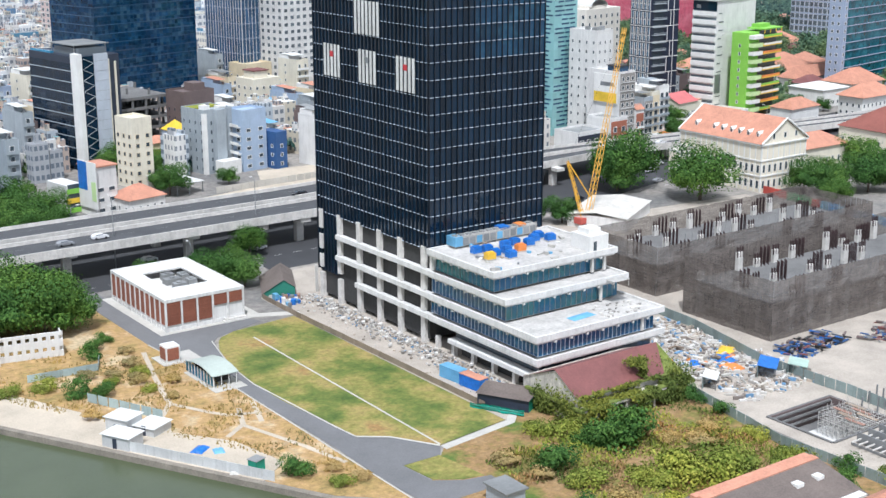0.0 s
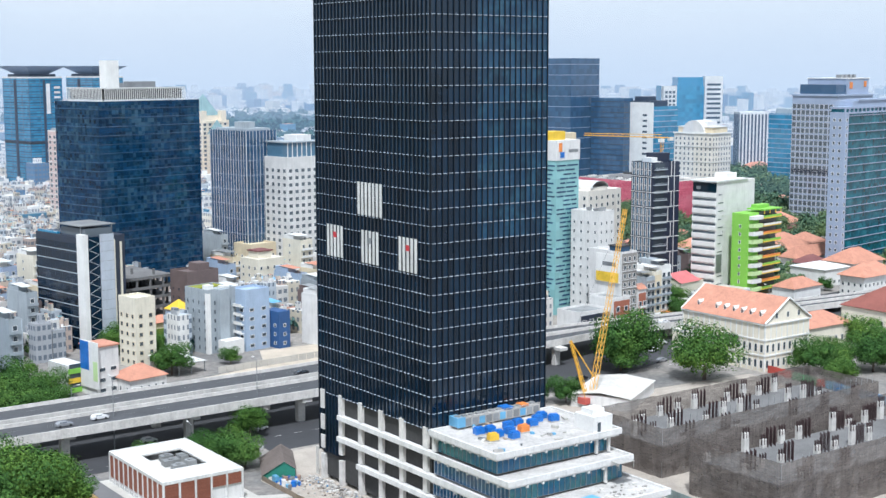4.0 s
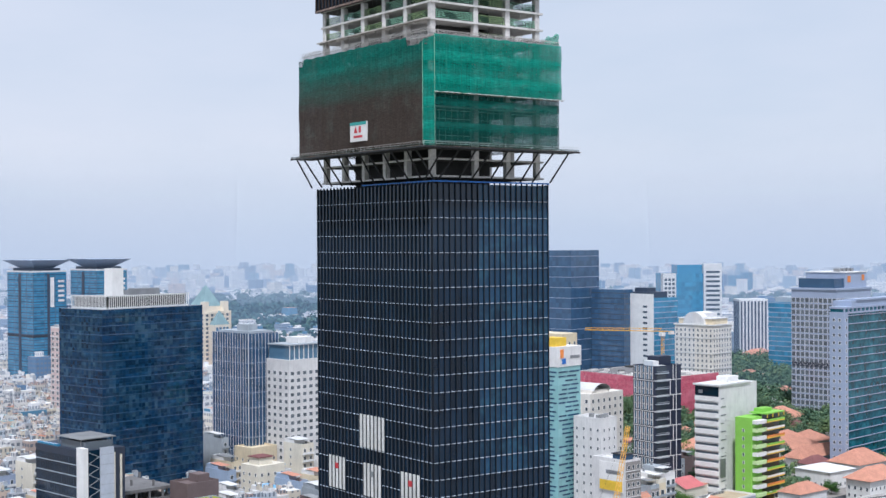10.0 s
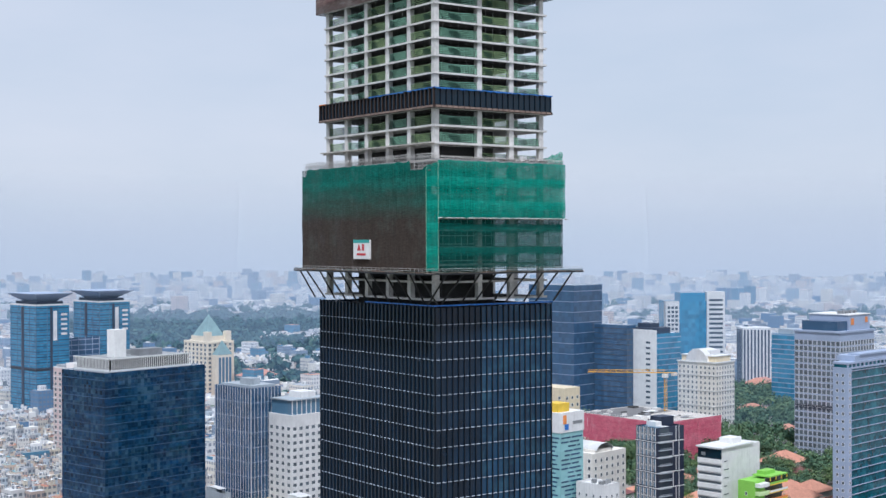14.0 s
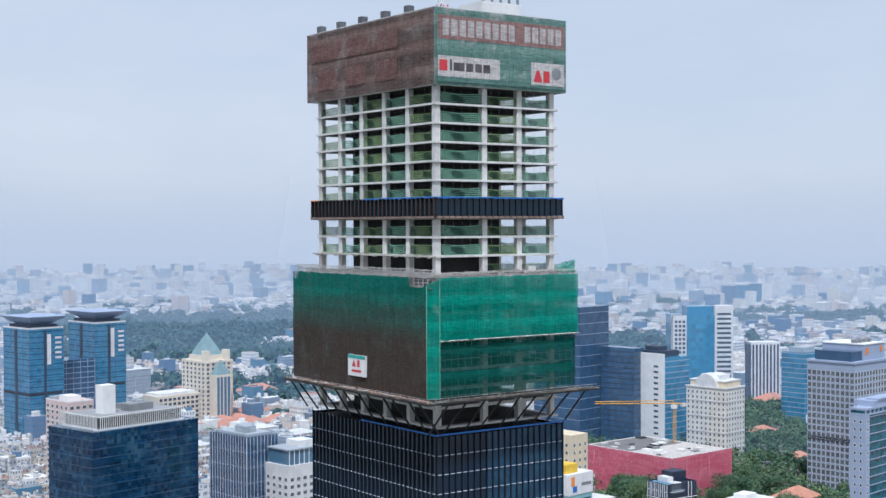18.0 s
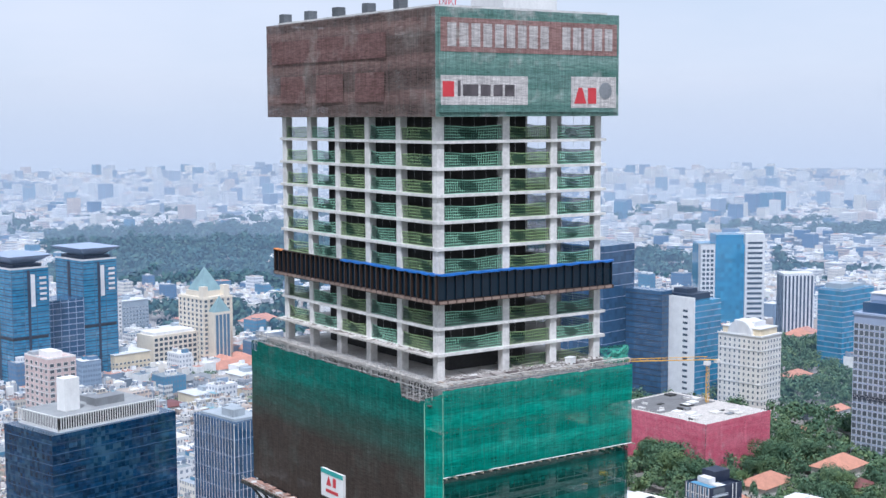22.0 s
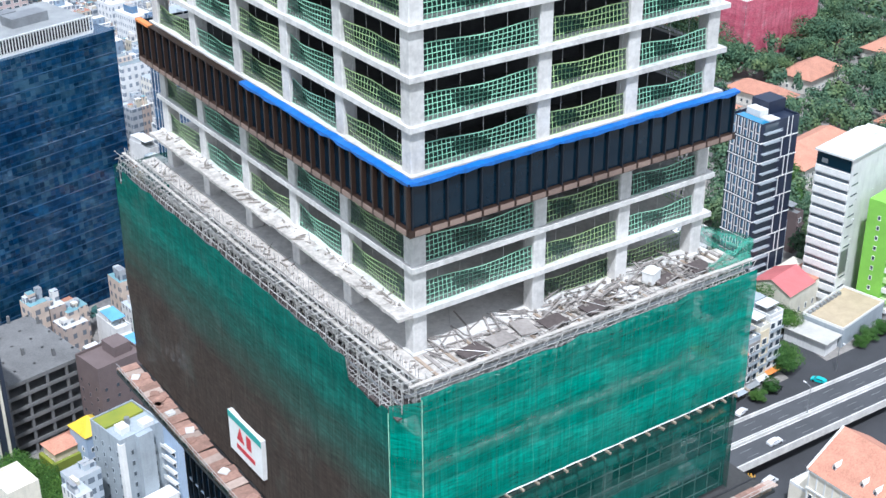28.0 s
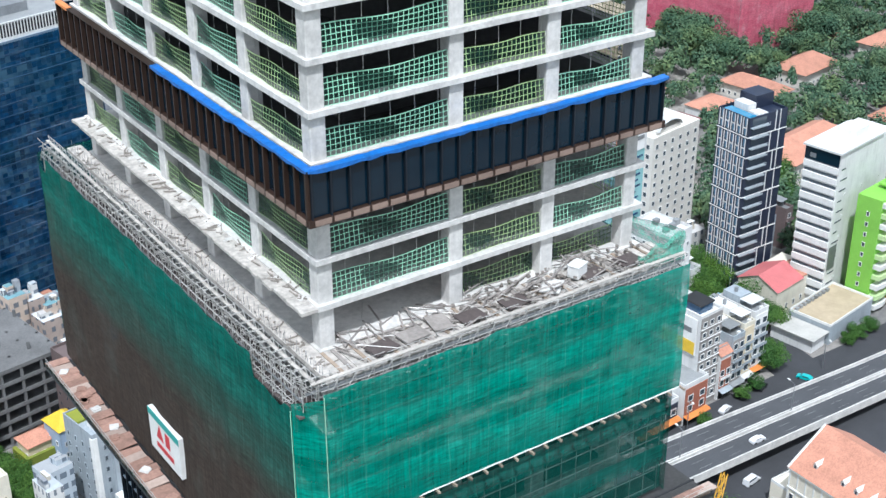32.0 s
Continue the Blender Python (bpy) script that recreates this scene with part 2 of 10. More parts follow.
def city_mat(name, cols, win=True, wcol=(0.10, 0.13, 0.17)):
    """Rendered house walls far off, each house its own paint, with rows of openings."""
    m, nt, p = base_mat(name)
    g = nt.nodes["pos"]
    r = g.outputs["Random Per Island"]
    n = len(cols)
    c = ramp(nt, r, [(i / n, k) for i, k in enumerate(cols)], True)
    c = mixc(nt, 0.3, c, ramp(nt, noisen(nt, 0.25, 5, 0.7), [(0.3, (0.25, 0.24, 0.22)), (0.6, (0.85, 0.84, 0.82))]), "MULTIPLY")
    if win:
        cr = nt.nodes.new("ShaderNodeVectorMath")
        cr.operation = "CROSS_PRODUCT"
        nt.links.new(g.outputs["Normal"], cr.inputs[0])
        cr.inputs[1].default_value = (0, 0, 1)
        dt = nt.nodes.new("ShaderNodeVectorMath")
        dt.operation = "DOT_PRODUCT"
        nt.links.new(cr.outputs[0], dt.inputs[0])
        nt.links.new(g.outputs[0], dt.inputs[1])
        sep = nt.nodes.new("ShaderNodeSeparateXYZ")
        nt.links.new(g.outputs[0], sep.inputs[0])
        rs = mathn(nt, "MULTIPLY", r, 37.0)
        pitch = mathn(nt, "ADD", mathn(nt, "MULTIPLY", mathn(nt, "FRACT", rs), 1.6), 1.7)
        u = mathn(nt, "FRACT", mathn(nt, "ADD", mathn(nt, "DIVIDE", dt.outputs["Value"], pitch), rs))
        w = mathn(nt, "FRACT", mathn(nt, "DIVIDE", sep.outputs[2], 3.4))
        f = mathn(nt, "MULTIPLY", mathn(nt, "LESS_THAN", mathn(nt, "ABSOLUTE", mathn(nt, "SUBTRACT", u, 0.5)), mathn(nt, "ADD", 0.16, mathn(nt, "MULTIPLY", mathn(nt, "FRACT", mathn(nt, "MULTIPLY", r, 91.0)), 0.22))),
                  mathn(nt, "LESS_THAN", mathn(nt, "ABSOLUTE", mathn(nt, "SUBTRACT", w, 0.52)), 0.24))
        c = mixc(nt, mathn(nt, "MULTIPLY", f, 0.85), c, wcol)
    nt.links.new(c, p.inputs["Base Color"])
    p.inputs["Roughness"].default_value = 0.85
    return m


DECKC = mat("dusty_stained_concrete", (0.54, 0.50, 0.455), 0.95, big=0.4, fine=0.35, bs=0.5, fs=2.0)
CONC = mat("weathered_concrete", (0.67, 0.645, 0.61), 0.9, big=0.28, fine=0.22, bs=0.3, fs=2.5, streak=0.25)
# these two concretes carry the shade of deep interiors in their colour
CONC_D = mat("shade_dark_concrete", (0.050, 0.049, 0.048), 0.95, big=0.4, fine=0.3)
FLOOR_IN = mat("shaded_floor_concrete", (0.085, 0.083, 0.08), 0.95, big=0.4, fine=0.3)
CONC_O = mat("old_grey_concrete", (0.18, 0.178, 0.176), 0.95, big=0.35, fine=0.3, streak=0.3)
WHITE = mat("white_render", (0.78, 0.77, 0.74), 0.75, big=0.12, fine=0.12, bs=0.2, streak=0.15)
PODF = mat("dusty_roof_screed", (0.53, 0.51, 0.485), 0.95, big=0.35, fine=0.3, bs=0.25, fs=1.5)
PODW = mat("pale_cast_concrete", (0.70, 0.69, 0.67), 0.85, big=0.16, fine=0.2, bs=0.3, fs=2.0, streak=0.3)
WHITE_R = mat("white_painted_wall", (0.76, 0.75, 0.73), 0.8, big=0.15, fine=0.1, streak=0.3, rnd=0.12)
CREAM = mat("cream_render", (0.70, 0.60, 0.42), 0.8, big=0.15, fine=0.12, streak=0.25)
YELL = mat("yellow_render", (0.72, 0.67, 0.55), 0.8, big=0.12, fine=0.1, streak=0.25)
GREYW = mat("grey_render", (0.36, 0.40, 0.43), 0.8, big=0.15, fine=0.12, streak=0.3)
BLUEW = mat("pale_blue_render", (0.37, 0.46, 0.59), 0.8, big=0.12, fine=0.1, streak=0.2)
NAVYW = mat("navy_blue_wall", (0.03, 0.09, 0.24), 0.6, big=0.2)
GLASS_T = glass_mat("tower_glass", (0.007, 0.024, 0.050), 0.07, 0.6, 0.3, (0.016, 0.05, 0.105), 0.12)
GLASS_D = glass_mat("smoked_glass", (0.004, 0.018, 0.034), 0.05, 0.6, 0.15, (0.010, 0.045, 0.070), 0.25, ior=1.45)
GLASS_U = glass_mat("clear_tower_glass", (0.018, 0.062, 0.125), 0.07, 0.6, 0.5, (0.05, 0.15, 0.21), 0.2)
# blotch, streaks and mosaic paint broken reflections of the city into this glass
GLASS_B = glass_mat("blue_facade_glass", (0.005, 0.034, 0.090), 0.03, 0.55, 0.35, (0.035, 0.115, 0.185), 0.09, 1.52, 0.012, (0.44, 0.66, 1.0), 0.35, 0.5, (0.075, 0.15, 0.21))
GLASS_N = glass_mat("grey_blue_facade_glass", (0.038, 0.095, 0.185), 0.05, 0.4, 0.3, (0.07, 0.14, 0.22), 0.1, 1.7, 0.04)
GLASS_S = glass_mat("pale_blue_facade_glass", (0.10, 0.20, 0.30), 0.05, 0.35, 0.3, (0.14, 0.26, 0.36), 0.1, 1.7, 0.03)
GLASS_P = glass_mat("podium_blue_glass", (0.014, 0.11, 0.28), 0.06, 0.8, 0.5, (0.08, 0.30, 0.50), 0.5, ior=1.7, mosaic=0.5, mosaic_col=(0.02, 0.05, 0.09))
GLASS_G = glass_mat("podium_teal_glass", (0.045, 0.21, 0.22), 0.08, 0.75, 0.6, (0.10, 0.36, 0.36), 0.4, mosaic=0.85, mosaic_col=(0.012, 0.10, 0.26))
GLASS_C = glass_mat("cyan_facade_glass", (0.050, 0.27, 0.46), 0.05, 0.4, 0.35, (0.09, 0.31, 0.43), 0.06, 1.8, 0.03)
GLASS_R = glass_mat("green_blue_facade_glass", (0.012, 0.125, 0.175), 0.05, 0.6, 0.6, (0.05, 0.28, 0.35), 0.12, 1.65, 0.02)
GLASS_TE = glass_mat("teal_facade_glass", (0.30, 0.55, 0.56), 0.15, 0.2)
GLASS_L = glass_mat("pale_window_glass", (0.15, 0.175, 0.20), 0.12, 0.4)
GLASS_W = glass_mat("window_glass", (0.07, 0.09, 0.11), 0.1, 0.3)
FIN = mat("dark_metal_fin", (0.013, 0.019, 0.029), 0.45, 0.3, big=0.3, fine=0.2)
FIN_B = mat("brown_metal_trim", (0.048, 0.027, 0.019), 0.5, 0.3, big=0.25, fine=0.2, rnd=0.2)
PALE = mat("pale_metal_ledge", (0.56, 0.63, 0.72), 0.5, 0.0, big=0.3, fine=0.1)
STEEL = mat("grey_steel", (0.32, 0.33, 0.34), 0.5, 0.6, big=0.3)
GALV = mat("galvanised_tube", (0.55, 0.53, 0.50), 0.5, 0.3, big=0.35, fine=0.2, fs=1.0)
BLACKM = mat("dark_steel", (0.03, 0.03, 0.032), 0.5, 0.3)
TARP_BLUE = mat("blue_tarpaulin", (0.025, 0.165, 0.55), 0.45, big=0.4, fine=0.3, bs=0.6, bump=0.5)
TARP_ORG = mat("orange_tarpaulin", (0.75, 0.25, 0.06), 0.5, big=0.3, bump=0.4)
TARP_YEL = mat("yellow_cover", (0.80, 0.50, 0.04), 0.5, big=0.2)
ROOF_R = mat("terracotta_tiles", (0.58, 0.275, 0.185), 0.85, big=0.25, fine=0.3, bs=0.3, fs=2.2, rnd=0.2)
ROOF_M = mat("maroon_metal_roof", (0.20, 0.075, 0.07), 0.6, big=0.25, fine=0.2, bs=0.2, streak=0.25)
ROOF_D = mat("old_dark_tiles", (0.16, 0.13, 0.115), 0.9, big=0.4, fine=0.35)
ROOF_G = mat("grey_sheet_roof", (0.33, 0.34, 0.34), 0.6, 0.1, big=0.3, fine=0.2, rnd=0.3)
ROOF_W = mat("white_sheet_roof", (0.72, 0.72, 0.70), 0.6, big=0.2, rnd=0.15)
ASPH = mat("asphalt", (0.050, 0.051, 0.056), 0.9, big=0.25, fine=0.25, bs=0.08)
ASPH_L = mat("worn_asphalt", (0.17, 0.17, 0.175), 0.9, big=0.2, fine=0.2, bs=0.1)
ASPH_F = mat("flyover_asphalt", (0.072, 0.074, 0.080), 0.9, big=0.2, fine=0.2, bs=0.1)
PAVE = mat("pale_paving", (0.50, 0.48, 0.44), 0.9, big=0.2, fine=0.2)
DUST = mat("dusty_site_ground", (0.44, 0.39, 0.335), 0.95, big=0.35, fine=0.3, bs=0.12)
SAND = mat("sandy_bank", (0.52, 0.45, 0.36), 0.95, big=0.25, fine=0.2, bs=0.1)
PLY = mat("reddish_plywood", (0.42, 0.25, 0.19), 0.85, big=0.35, fine=0.3, bs=0.8, rnd=0.35)
WOOD = mat("weathered_timber", (0.42, 0.33, 0.25), 0.85, big=0.3, fine=0.3, rnd=0.4)
BRICK = mat("red_brick_screen", (0.32, 0.12, 0.075), 0.9, big=0.25, fine=0.4, fs=6.0, rnd=0.2)
NET_UP = net_mat("green_safety_sheet", (0.010, 0.265, 0.185), (0.026, 0.38, 0.275), 0.14, patch=0.25, patch_col=(0.10, 0.30, 0.24), lap=0.4)
NET_LO = net_mat("dark_green_safety_sheet", (0.005, 0.092, 0.070), (0.011, 0.145, 0.112), 0.22, patch=0.15, patch_col=(0.15, 0.22, 0.2), lap=0.6)
NET_LT = net_mat("light_green_net", (0.05, 0.36, 0.24), (0.16, 0.52, 0.38), 0.45)
NET_LEFT = net_mat("green_and_brown_safety_sheet", (0.009, 0.15, 0.113), (0.022, 0.225, 0.17), 0.03, 143.5, 153.5, (0.076, 0.060, 0.049), patch=0.25, patch_col=(0.12, 0.15, 0.13), lap=0.3)
NET_TOPL = net_mat("brown_faded_safety_sheet", (0.16, 0.108, 0.095), (0.29, 0.21, 0.18), 0.14, patch=0.5, patch_col=(0.36, 0.33, 0.30), lap=0.35)
NET_TOPR = net_mat("faded_green_safety_sheet", (0.13, 0.28, 0.225), (0.26, 0.40, 0.345), 0.08, patch=0.95, patch_col=(0.55, 0.53, 0.50), lap=0.4)
NET_TOPRED = net_mat("faded_maroon_print", (0.15, 0.078, 0.072), (0.25, 0.155, 0.14), 0.10, patch=0.7, patch_col=(0.34, 0.29, 0.26))
NET_BR = net_mat("grey_brown_debris_net", (0.15, 0.128, 0.118), (0.25, 0.22, 0.20), 0.30, weave=0.8)
NET_RED = net_mat("red_debris_net", (0.66, 0.10, 0.17), (0.80, 0.24, 0.31), 0.15, patch=0.5, patch_col=(0.76, 0.42, 0.46))
NETLINE = mat("lime_net_cord", (0.46, 0.62, 0.28), 0.7, big=0.3, rnd=0.3)
NETLINE2 = mat("mint_net_cord", (0.40, 0.74, 0.52), 0.7, big=0.3, rnd=0.25)
MESHG = net_mat("fine_green_mesh", (0.008, 0.036, 0.027), (0.016, 0.066, 0.048), 0.46)
GREEN1 = mat("lime_green_wall", (0.25, 0.55, 0.075), 0.7, big=0.12)
GREENW = mat("pale_lime_panel", (0.55, 0.72, 0.35), 0.7, big=0.1)
YELP = mat("yellow_paint", (0.78, 0.52, 0.04), 0.6)
CRANE_Y = mat("yellow_crane_paint", (0.70, 0.38, 0.03), 0.5, big=0.25)
DARKW = mat("dark_cladding", (0.028, 0.038, 0.062), 0.5, big=0.3)
BROWNW = mat("brown_render", (0.16, 0.12, 0.115), 0.8, big=0.2)
LILAC = mat("pale_stone_wall", (0.33, 0.39, 0.51), 0.8, big=0.12)
CITY_FAR = city_mat("pale_far_walls", [(0.88, 0.87, 0.84), (0.46, 0.48, 0.50), (0.86, 0.82, 0.74), (0.28, 0.34, 0.42), (0.90, 0.89, 0.87), (0.74, 0.63, 0.54), (0.88, 0.88, 0.88), (0.20, 0.24, 0.28), (0.88, 0.85, 0.80), (0.66, 0.62, 0.56)], False)
CITY_FTOP = city_mat("pale_far_roofs", [(0.74, 0.72, 0.68), (0.28, 0.30, 0.32), (0.80, 0.78, 0.75), (0.48, 0.27, 0.20), (0.24, 0.28, 0.30), (0.74, 0.72, 0.68), (0.38, 0.41, 0.44), (0.78, 0.77, 0.75), (0.44, 0.38, 0.33)], False)
DEBRIS = city_mat("mixed_site_debris", [(0.62, 0.60, 0.57), (0.40, 0.37, 0.33), (0.70, 0.68, 0.66), (0.30, 0.26, 0.22), (0.52, 0.44, 0.36), (0.66, 0.64, 0.62), (0.58, 0.54, 0.48), (0.50, 0.47, 0.44), (0.22, 0.19, 0.17), (0.16, 0.30, 0.48)], False)
CITY_MID = city_mat("pale_block_walls", [(0.78, 0.78, 0.77), (0.12, 0.22, 0.36), (0.74, 0.71, 0.66), (0.80, 0.79, 0.77), (0.10, 0.25, 0.38), (0.80, 0.80, 0.80), (0.30, 0.38, 0.48), (0.78, 0.74, 0.66), (0.82, 0.82, 0.82), (0.70, 0.58, 0.50)], wcol=(0.16, 0.20, 0.26))
CITY = city_mat("painted_house_walls", [(0.72, 0.70, 0.67), (0.62, 0.57, 0.48), (0.68, 0.68, 0.68), (0.40, 0.42, 0.45), (0.66, 0.60, 0.49), (0.76, 0.75, 0.73), (0.48, 0.39, 0.34), (0.54, 0.60, 0.66), (0.68, 0.55, 0.45)])
CITY_TOP = city_mat("flat_house_roofs", [(0.56, 0.54, 0.52), (0.44, 0.21, 0.14), (0.66, 0.65, 0.63), (0.30, 0.31, 0.33), (0.74, 0.73, 0.70), (0.50, 0.54, 0.58), (0.66, 0.67, 0.68), (0.40, 0.41, 0.42), (0.20, 0.36, 0.40)], False)


def leaf_mat(name, a, b):
    m, nt, p = base_mat(name)
    g = nt.nodes["pos"]
    c = ramp(nt, g.outputs["Random Per Island"], [(0, a), (1, b)])
    oi = nt.nodes.new("ShaderNodeObjectInfo")
    c = mixc(nt, 1.0, c, ramp(nt, oi.outputs["Random"], [(0, (0.75, 0.8, 0.7)), (1, (1.1, 1.05, 1.0))]), "MULTIPLY")
    # neighbouring crowns differ in their green
    c = mixc(nt, 1.0, c, ramp(nt, noisen(nt, 0.06, 3, 0.6), [(0.36, (0.66, 0.76, 0.85)), (0.5, (1, 1, 1)), (0.64, (1.3, 1.15, 0.9))]), "MULTIPLY")
    nt.links.new(c, p.inputs["Base Color"])
    p.inputs["Roughness"].default_value = 0.75
    p.inputs["Specular IOR Level"].default_value = 0.15
    return m


LEAF = leaf_mat("tree_leaves", (0.026, 0.075, 0.018), (0.115, 0.225, 0.050))
LEAF_V = leaf_mat("creeper_leaves", (0.055, 0.085, 0.016), (0.20, 0.23, 0.055))
LEAF_Y = leaf_mat("yellowish_shrub_leaves", (0.12, 0.17, 0.022), (0.34, 0.36, 0.075))
# haze is mixed into these two leaf colours as a blue tint
LEAF_P = leaf_mat("haze_tinted_park_leaves", (0.045, 0.100, 0.062), (0.145, 0.220, 0.125))
LEAF_D = leaf_mat("haze_tinted_far_leaves", (0.026, 0.085, 0.088), (0.085, 0.150, 0.135))
DRY = leaf_mat("dry_grass_tufts", (0.30, 0.22, 0.09), (0.46, 0.36, 0.17))
BARK = mat("tree_bark", (0.12, 0.09, 0.07), 0.9)


def lawn_mat():
    m, nt, p = base_mat("patchy_lawn")
    a = ramp(nt, noisen(nt, 0.075, 5, 0.6), [(0.36, (0.075, 0.130, 0.024)), (0.45, (0.155, 0.195, 0.045)), (0.53, (0.27, 0.255, 0.075)), (0.60, (0.36, 0.29, 0.11)), (0.68, (0.34, 0.21, 0.09))])
    b = ramp(nt, noisen(nt, 0.9, 6, 0.75), [(0.3, (0.55, 0.55, 0.5)), (0.7, (1.15, 1.12, 1.0))])
    nt.links.new(mixc(nt, 1.0, a, b, "MULTIPLY"), p.inputs["Base Color"])
    p.inputs["Roughness"].default_value = 0.95
    return m


def scrub_mat():
    m, nt, p = base_mat("dry_grass_ground")
    a = ramp(nt, noisen(nt, 0.07, 6, 0.7), [(0.34, (0.22, 0.19, 0.07)), (0.45, (0.44, 0.30, 0.13)), (0.53, (0.50, 0.33, 0.17)), (0.62, (0.62, 0.50, 0.35))])
    b = ramp(nt, noisen(nt, 0.7, 6, 0.75), [(0.3, (0.5, 0.5, 0.45)), (0.7, (1.15, 1.12, 1.0))])
    nt.links.new(mixc(nt, 1.0, a, b, "MULTIPLY"), p.inputs["Base Color"])
    p.inputs["Roughness"].default_value = 0.95
    return m


def wild_mat():
    m, nt, p = base_mat("wild_green_ground")
    a = ramp(nt, noisen(nt, 0.09, 6, 0.7), [(0.36, (0.10, 0.17, 0.03)), (0.44, (0.22, 0.20, 0.06)), (0.52, (0.33, 0.21, 0.10)), (0.66, (0.42, 0.29, 0.17))])
    b = ramp(nt, noisen(nt, 0.8, 6, 0.75), [(0.3, (0.5, 0.5, 0.45)), (0.7, (1.15, 1.12, 1.0))])
    nt.links.new(mixc(nt, 1.0, a, b, "MULTIPLY"), p.inputs["Base Color"])
    p.inputs["Roughness"].default_value = 0.95
    return m


def ground_mat():
    m, nt, p = base_mat("city_ground")
    a = ramp(nt, noisen(nt, 0.02, 6, 0.7), [(0.35, (0.16, 0.16, 0.16)), (0.5, (0.28, 0.26, 0.24)), (0.65, (0.38, 0.35, 0.31))])
    b = ramp(nt, noisen(nt, 0.5, 5, 0.7), [(0.3, (0.6, 0.6, 0.6)), (0.7, (1.1, 1.1, 1.1))])
    nt.links.new(mixc(nt, 1.0, a, b, "MULTIPLY"), p.inputs["Base Color"])
    p.inputs["Roughness"].default_value = 0.95
    return m


def water_mat():
    m, nt, p = base_mat("river_water")
    nt.links.new(ramp(nt, noisen(nt, 0.03, 4), [(0.3, (0.055, 0.072, 0.036)), (0.7, (0.080, 0.098, 0.052))]), p.inputs["Base Color"])
    p.inputs["Roughness"].default_value = 0.25
    b = node(nt, "ShaderNodeBump", Strength=0.25, Distance=0.2)
    nt.links.new(noisen(nt, 0.8, 4, 0.6), b.inputs["Height"])
    nt.links.new(b.outputs[0], p.inputs["Normal"])
    return m


LAWN, SCRUB, GROUND, WATER = lawn_mat(), scrub_mat(), ground_mat(), water_mat()


# ---- building kit ----
class Shape:
    def __init__(self):
        self.v, self.f, self.m = [], [], []

    def face(self, pts, mi=0):
        n = len(self.v)
        self.v += [tuple(p) for p in pts]
        self.f.append(tuple(range(n, n + len(pts))))
        self.m.append(mi)
        return self

    def box(self, x0, y0, z0, x1, y1, z1, mi=0):
        n = len(self.v)
        self.v += [(x0, y0, z0), (x1, y0, z0), (x1, y1, z0), (x0, y1, z0), (x0, y0, z1), (x1, y0, z1), (x1, y1, z1), (x0, y1, z1)]
        for q in ((0, 3, 2, 1), (4, 5, 6, 7), (0, 1, 5, 4), (1, 2, 6, 5), (2, 3, 7, 6), (3, 0, 4, 7)):
            self.f.append(tuple(n + i for i in q))
            self.m.append(mi)
        return self

    def prism(self, pts, z0, z1, mi=0):
        n, k = len(self.v), len(pts)
        self.v += [(x, y, z0) for x, y in pts] + [(x, y, z1) for x, y in pts]
        self.f += [tuple(n + i for i in reversed(range(k))), tuple(n + k + i for i in range(k))]
        self.f += [(n + i, n + (i + 1) % k, n + k + (i + 1) % k, n + k + i) for i in range(k)]
        self.m += [mi] * (k + 2)
        return self

    def tube(self, p, q, r, k=5, r2=None, mi=0):
        p, q = Vector(p), Vector(q)
        d = (q - p).normalized()
        a = d.cross(Vector((0, 0, 1)) if abs(d.z) < 0.9 else Vector((1, 0, 0))).normalized()
        b = d.cross(a)
        n = len(self.v)
        r2 = r if r2 is None else r2
        for c, rr in ((p, r), (q, r2)):
            for i in range(k):
                t = 2 * math.pi * i / k
                self.v.append(tuple(c + a * (rr * math.cos(t)) + b * (rr * math.sin(t))))
        self.f += [(n + i, n + (i + 1) % k, n + k + (i + 1) % k, n + k + i) for i in range(k)]
        self.f += [tuple(n + i for i in reversed(range(k))), tuple(n + k + i for i in range(k))]
        self.m += [mi] * (k + 2)
        return self

    def mesh(self, name, *mats):
        me = bpy.data.meshes.new(name)
        me.from_pydata(self.v, [], self.f)
        for x in mats:
            me.materials.append(x)
        if any(self.m):
            me.polygons.foreach_set("material_index", self.m)
        me.update()
        return me


def thing(name, label, category, m=None, group="", kind=""):
    ob = tagged(new(name), label, category, group, kind)
    if m is not None:
        ob.matrix_basis = m
    return ob


def part(name, shape, material, parent, label="", m=None, kind=""):
    me = shape if isinstance(shape, bpy.types.Mesh) else shape.mesh(name, *(material if isinstance(material, tuple) else (material,)))
    ob = new(name, me)
    ob.parent = parent
    if m is not None:
        ob.matrix_basis = m
    return tagged(ob, label, kind=kind)


def solid(name, shape, material, label, category, m=None, group="", kind=""):
    me = shape if isinstance(shape, bpy.types.Mesh) else shape.mesh(name, *(material if isinstance(material, tuple) else (material,)))
    ob = tagged(new(name, me), label, category, group, kind)
    if m is not None:
        ob.matrix_basis = m
    return ob


def Box(*a):
    return Shape().box(*a)


rng = random.Random(7)

# ---- ground ----
ED = Vector((33.5, -59.9)).normalized()          # the river bank's line
B0 = Vector((-81.2, -11.5))
p0, p1 = B0 - ED * 4500, B0 + ED * 4500
PIT = (28.0, -88.0, 46.0, -73.0)
g = Shape().face([(p0.x, p0.y, 0), (p1.x, p1.y, 0), (4900, -4900, 0), (PIT[2], PIT[1], 0), (PIT[0], PIT[1], 0), (PIT[0], PIT[3], 0), (PIT[2], PIT[3], 0), (PIT[2], PIT[1] + 0.001, 0), (4900.001, -4900, 0), (4900, 4900, 0), (-2500, 4900, 0)])
solid("ground", g, GROUND, "grey dusty city ground", "ground", kind="structure")
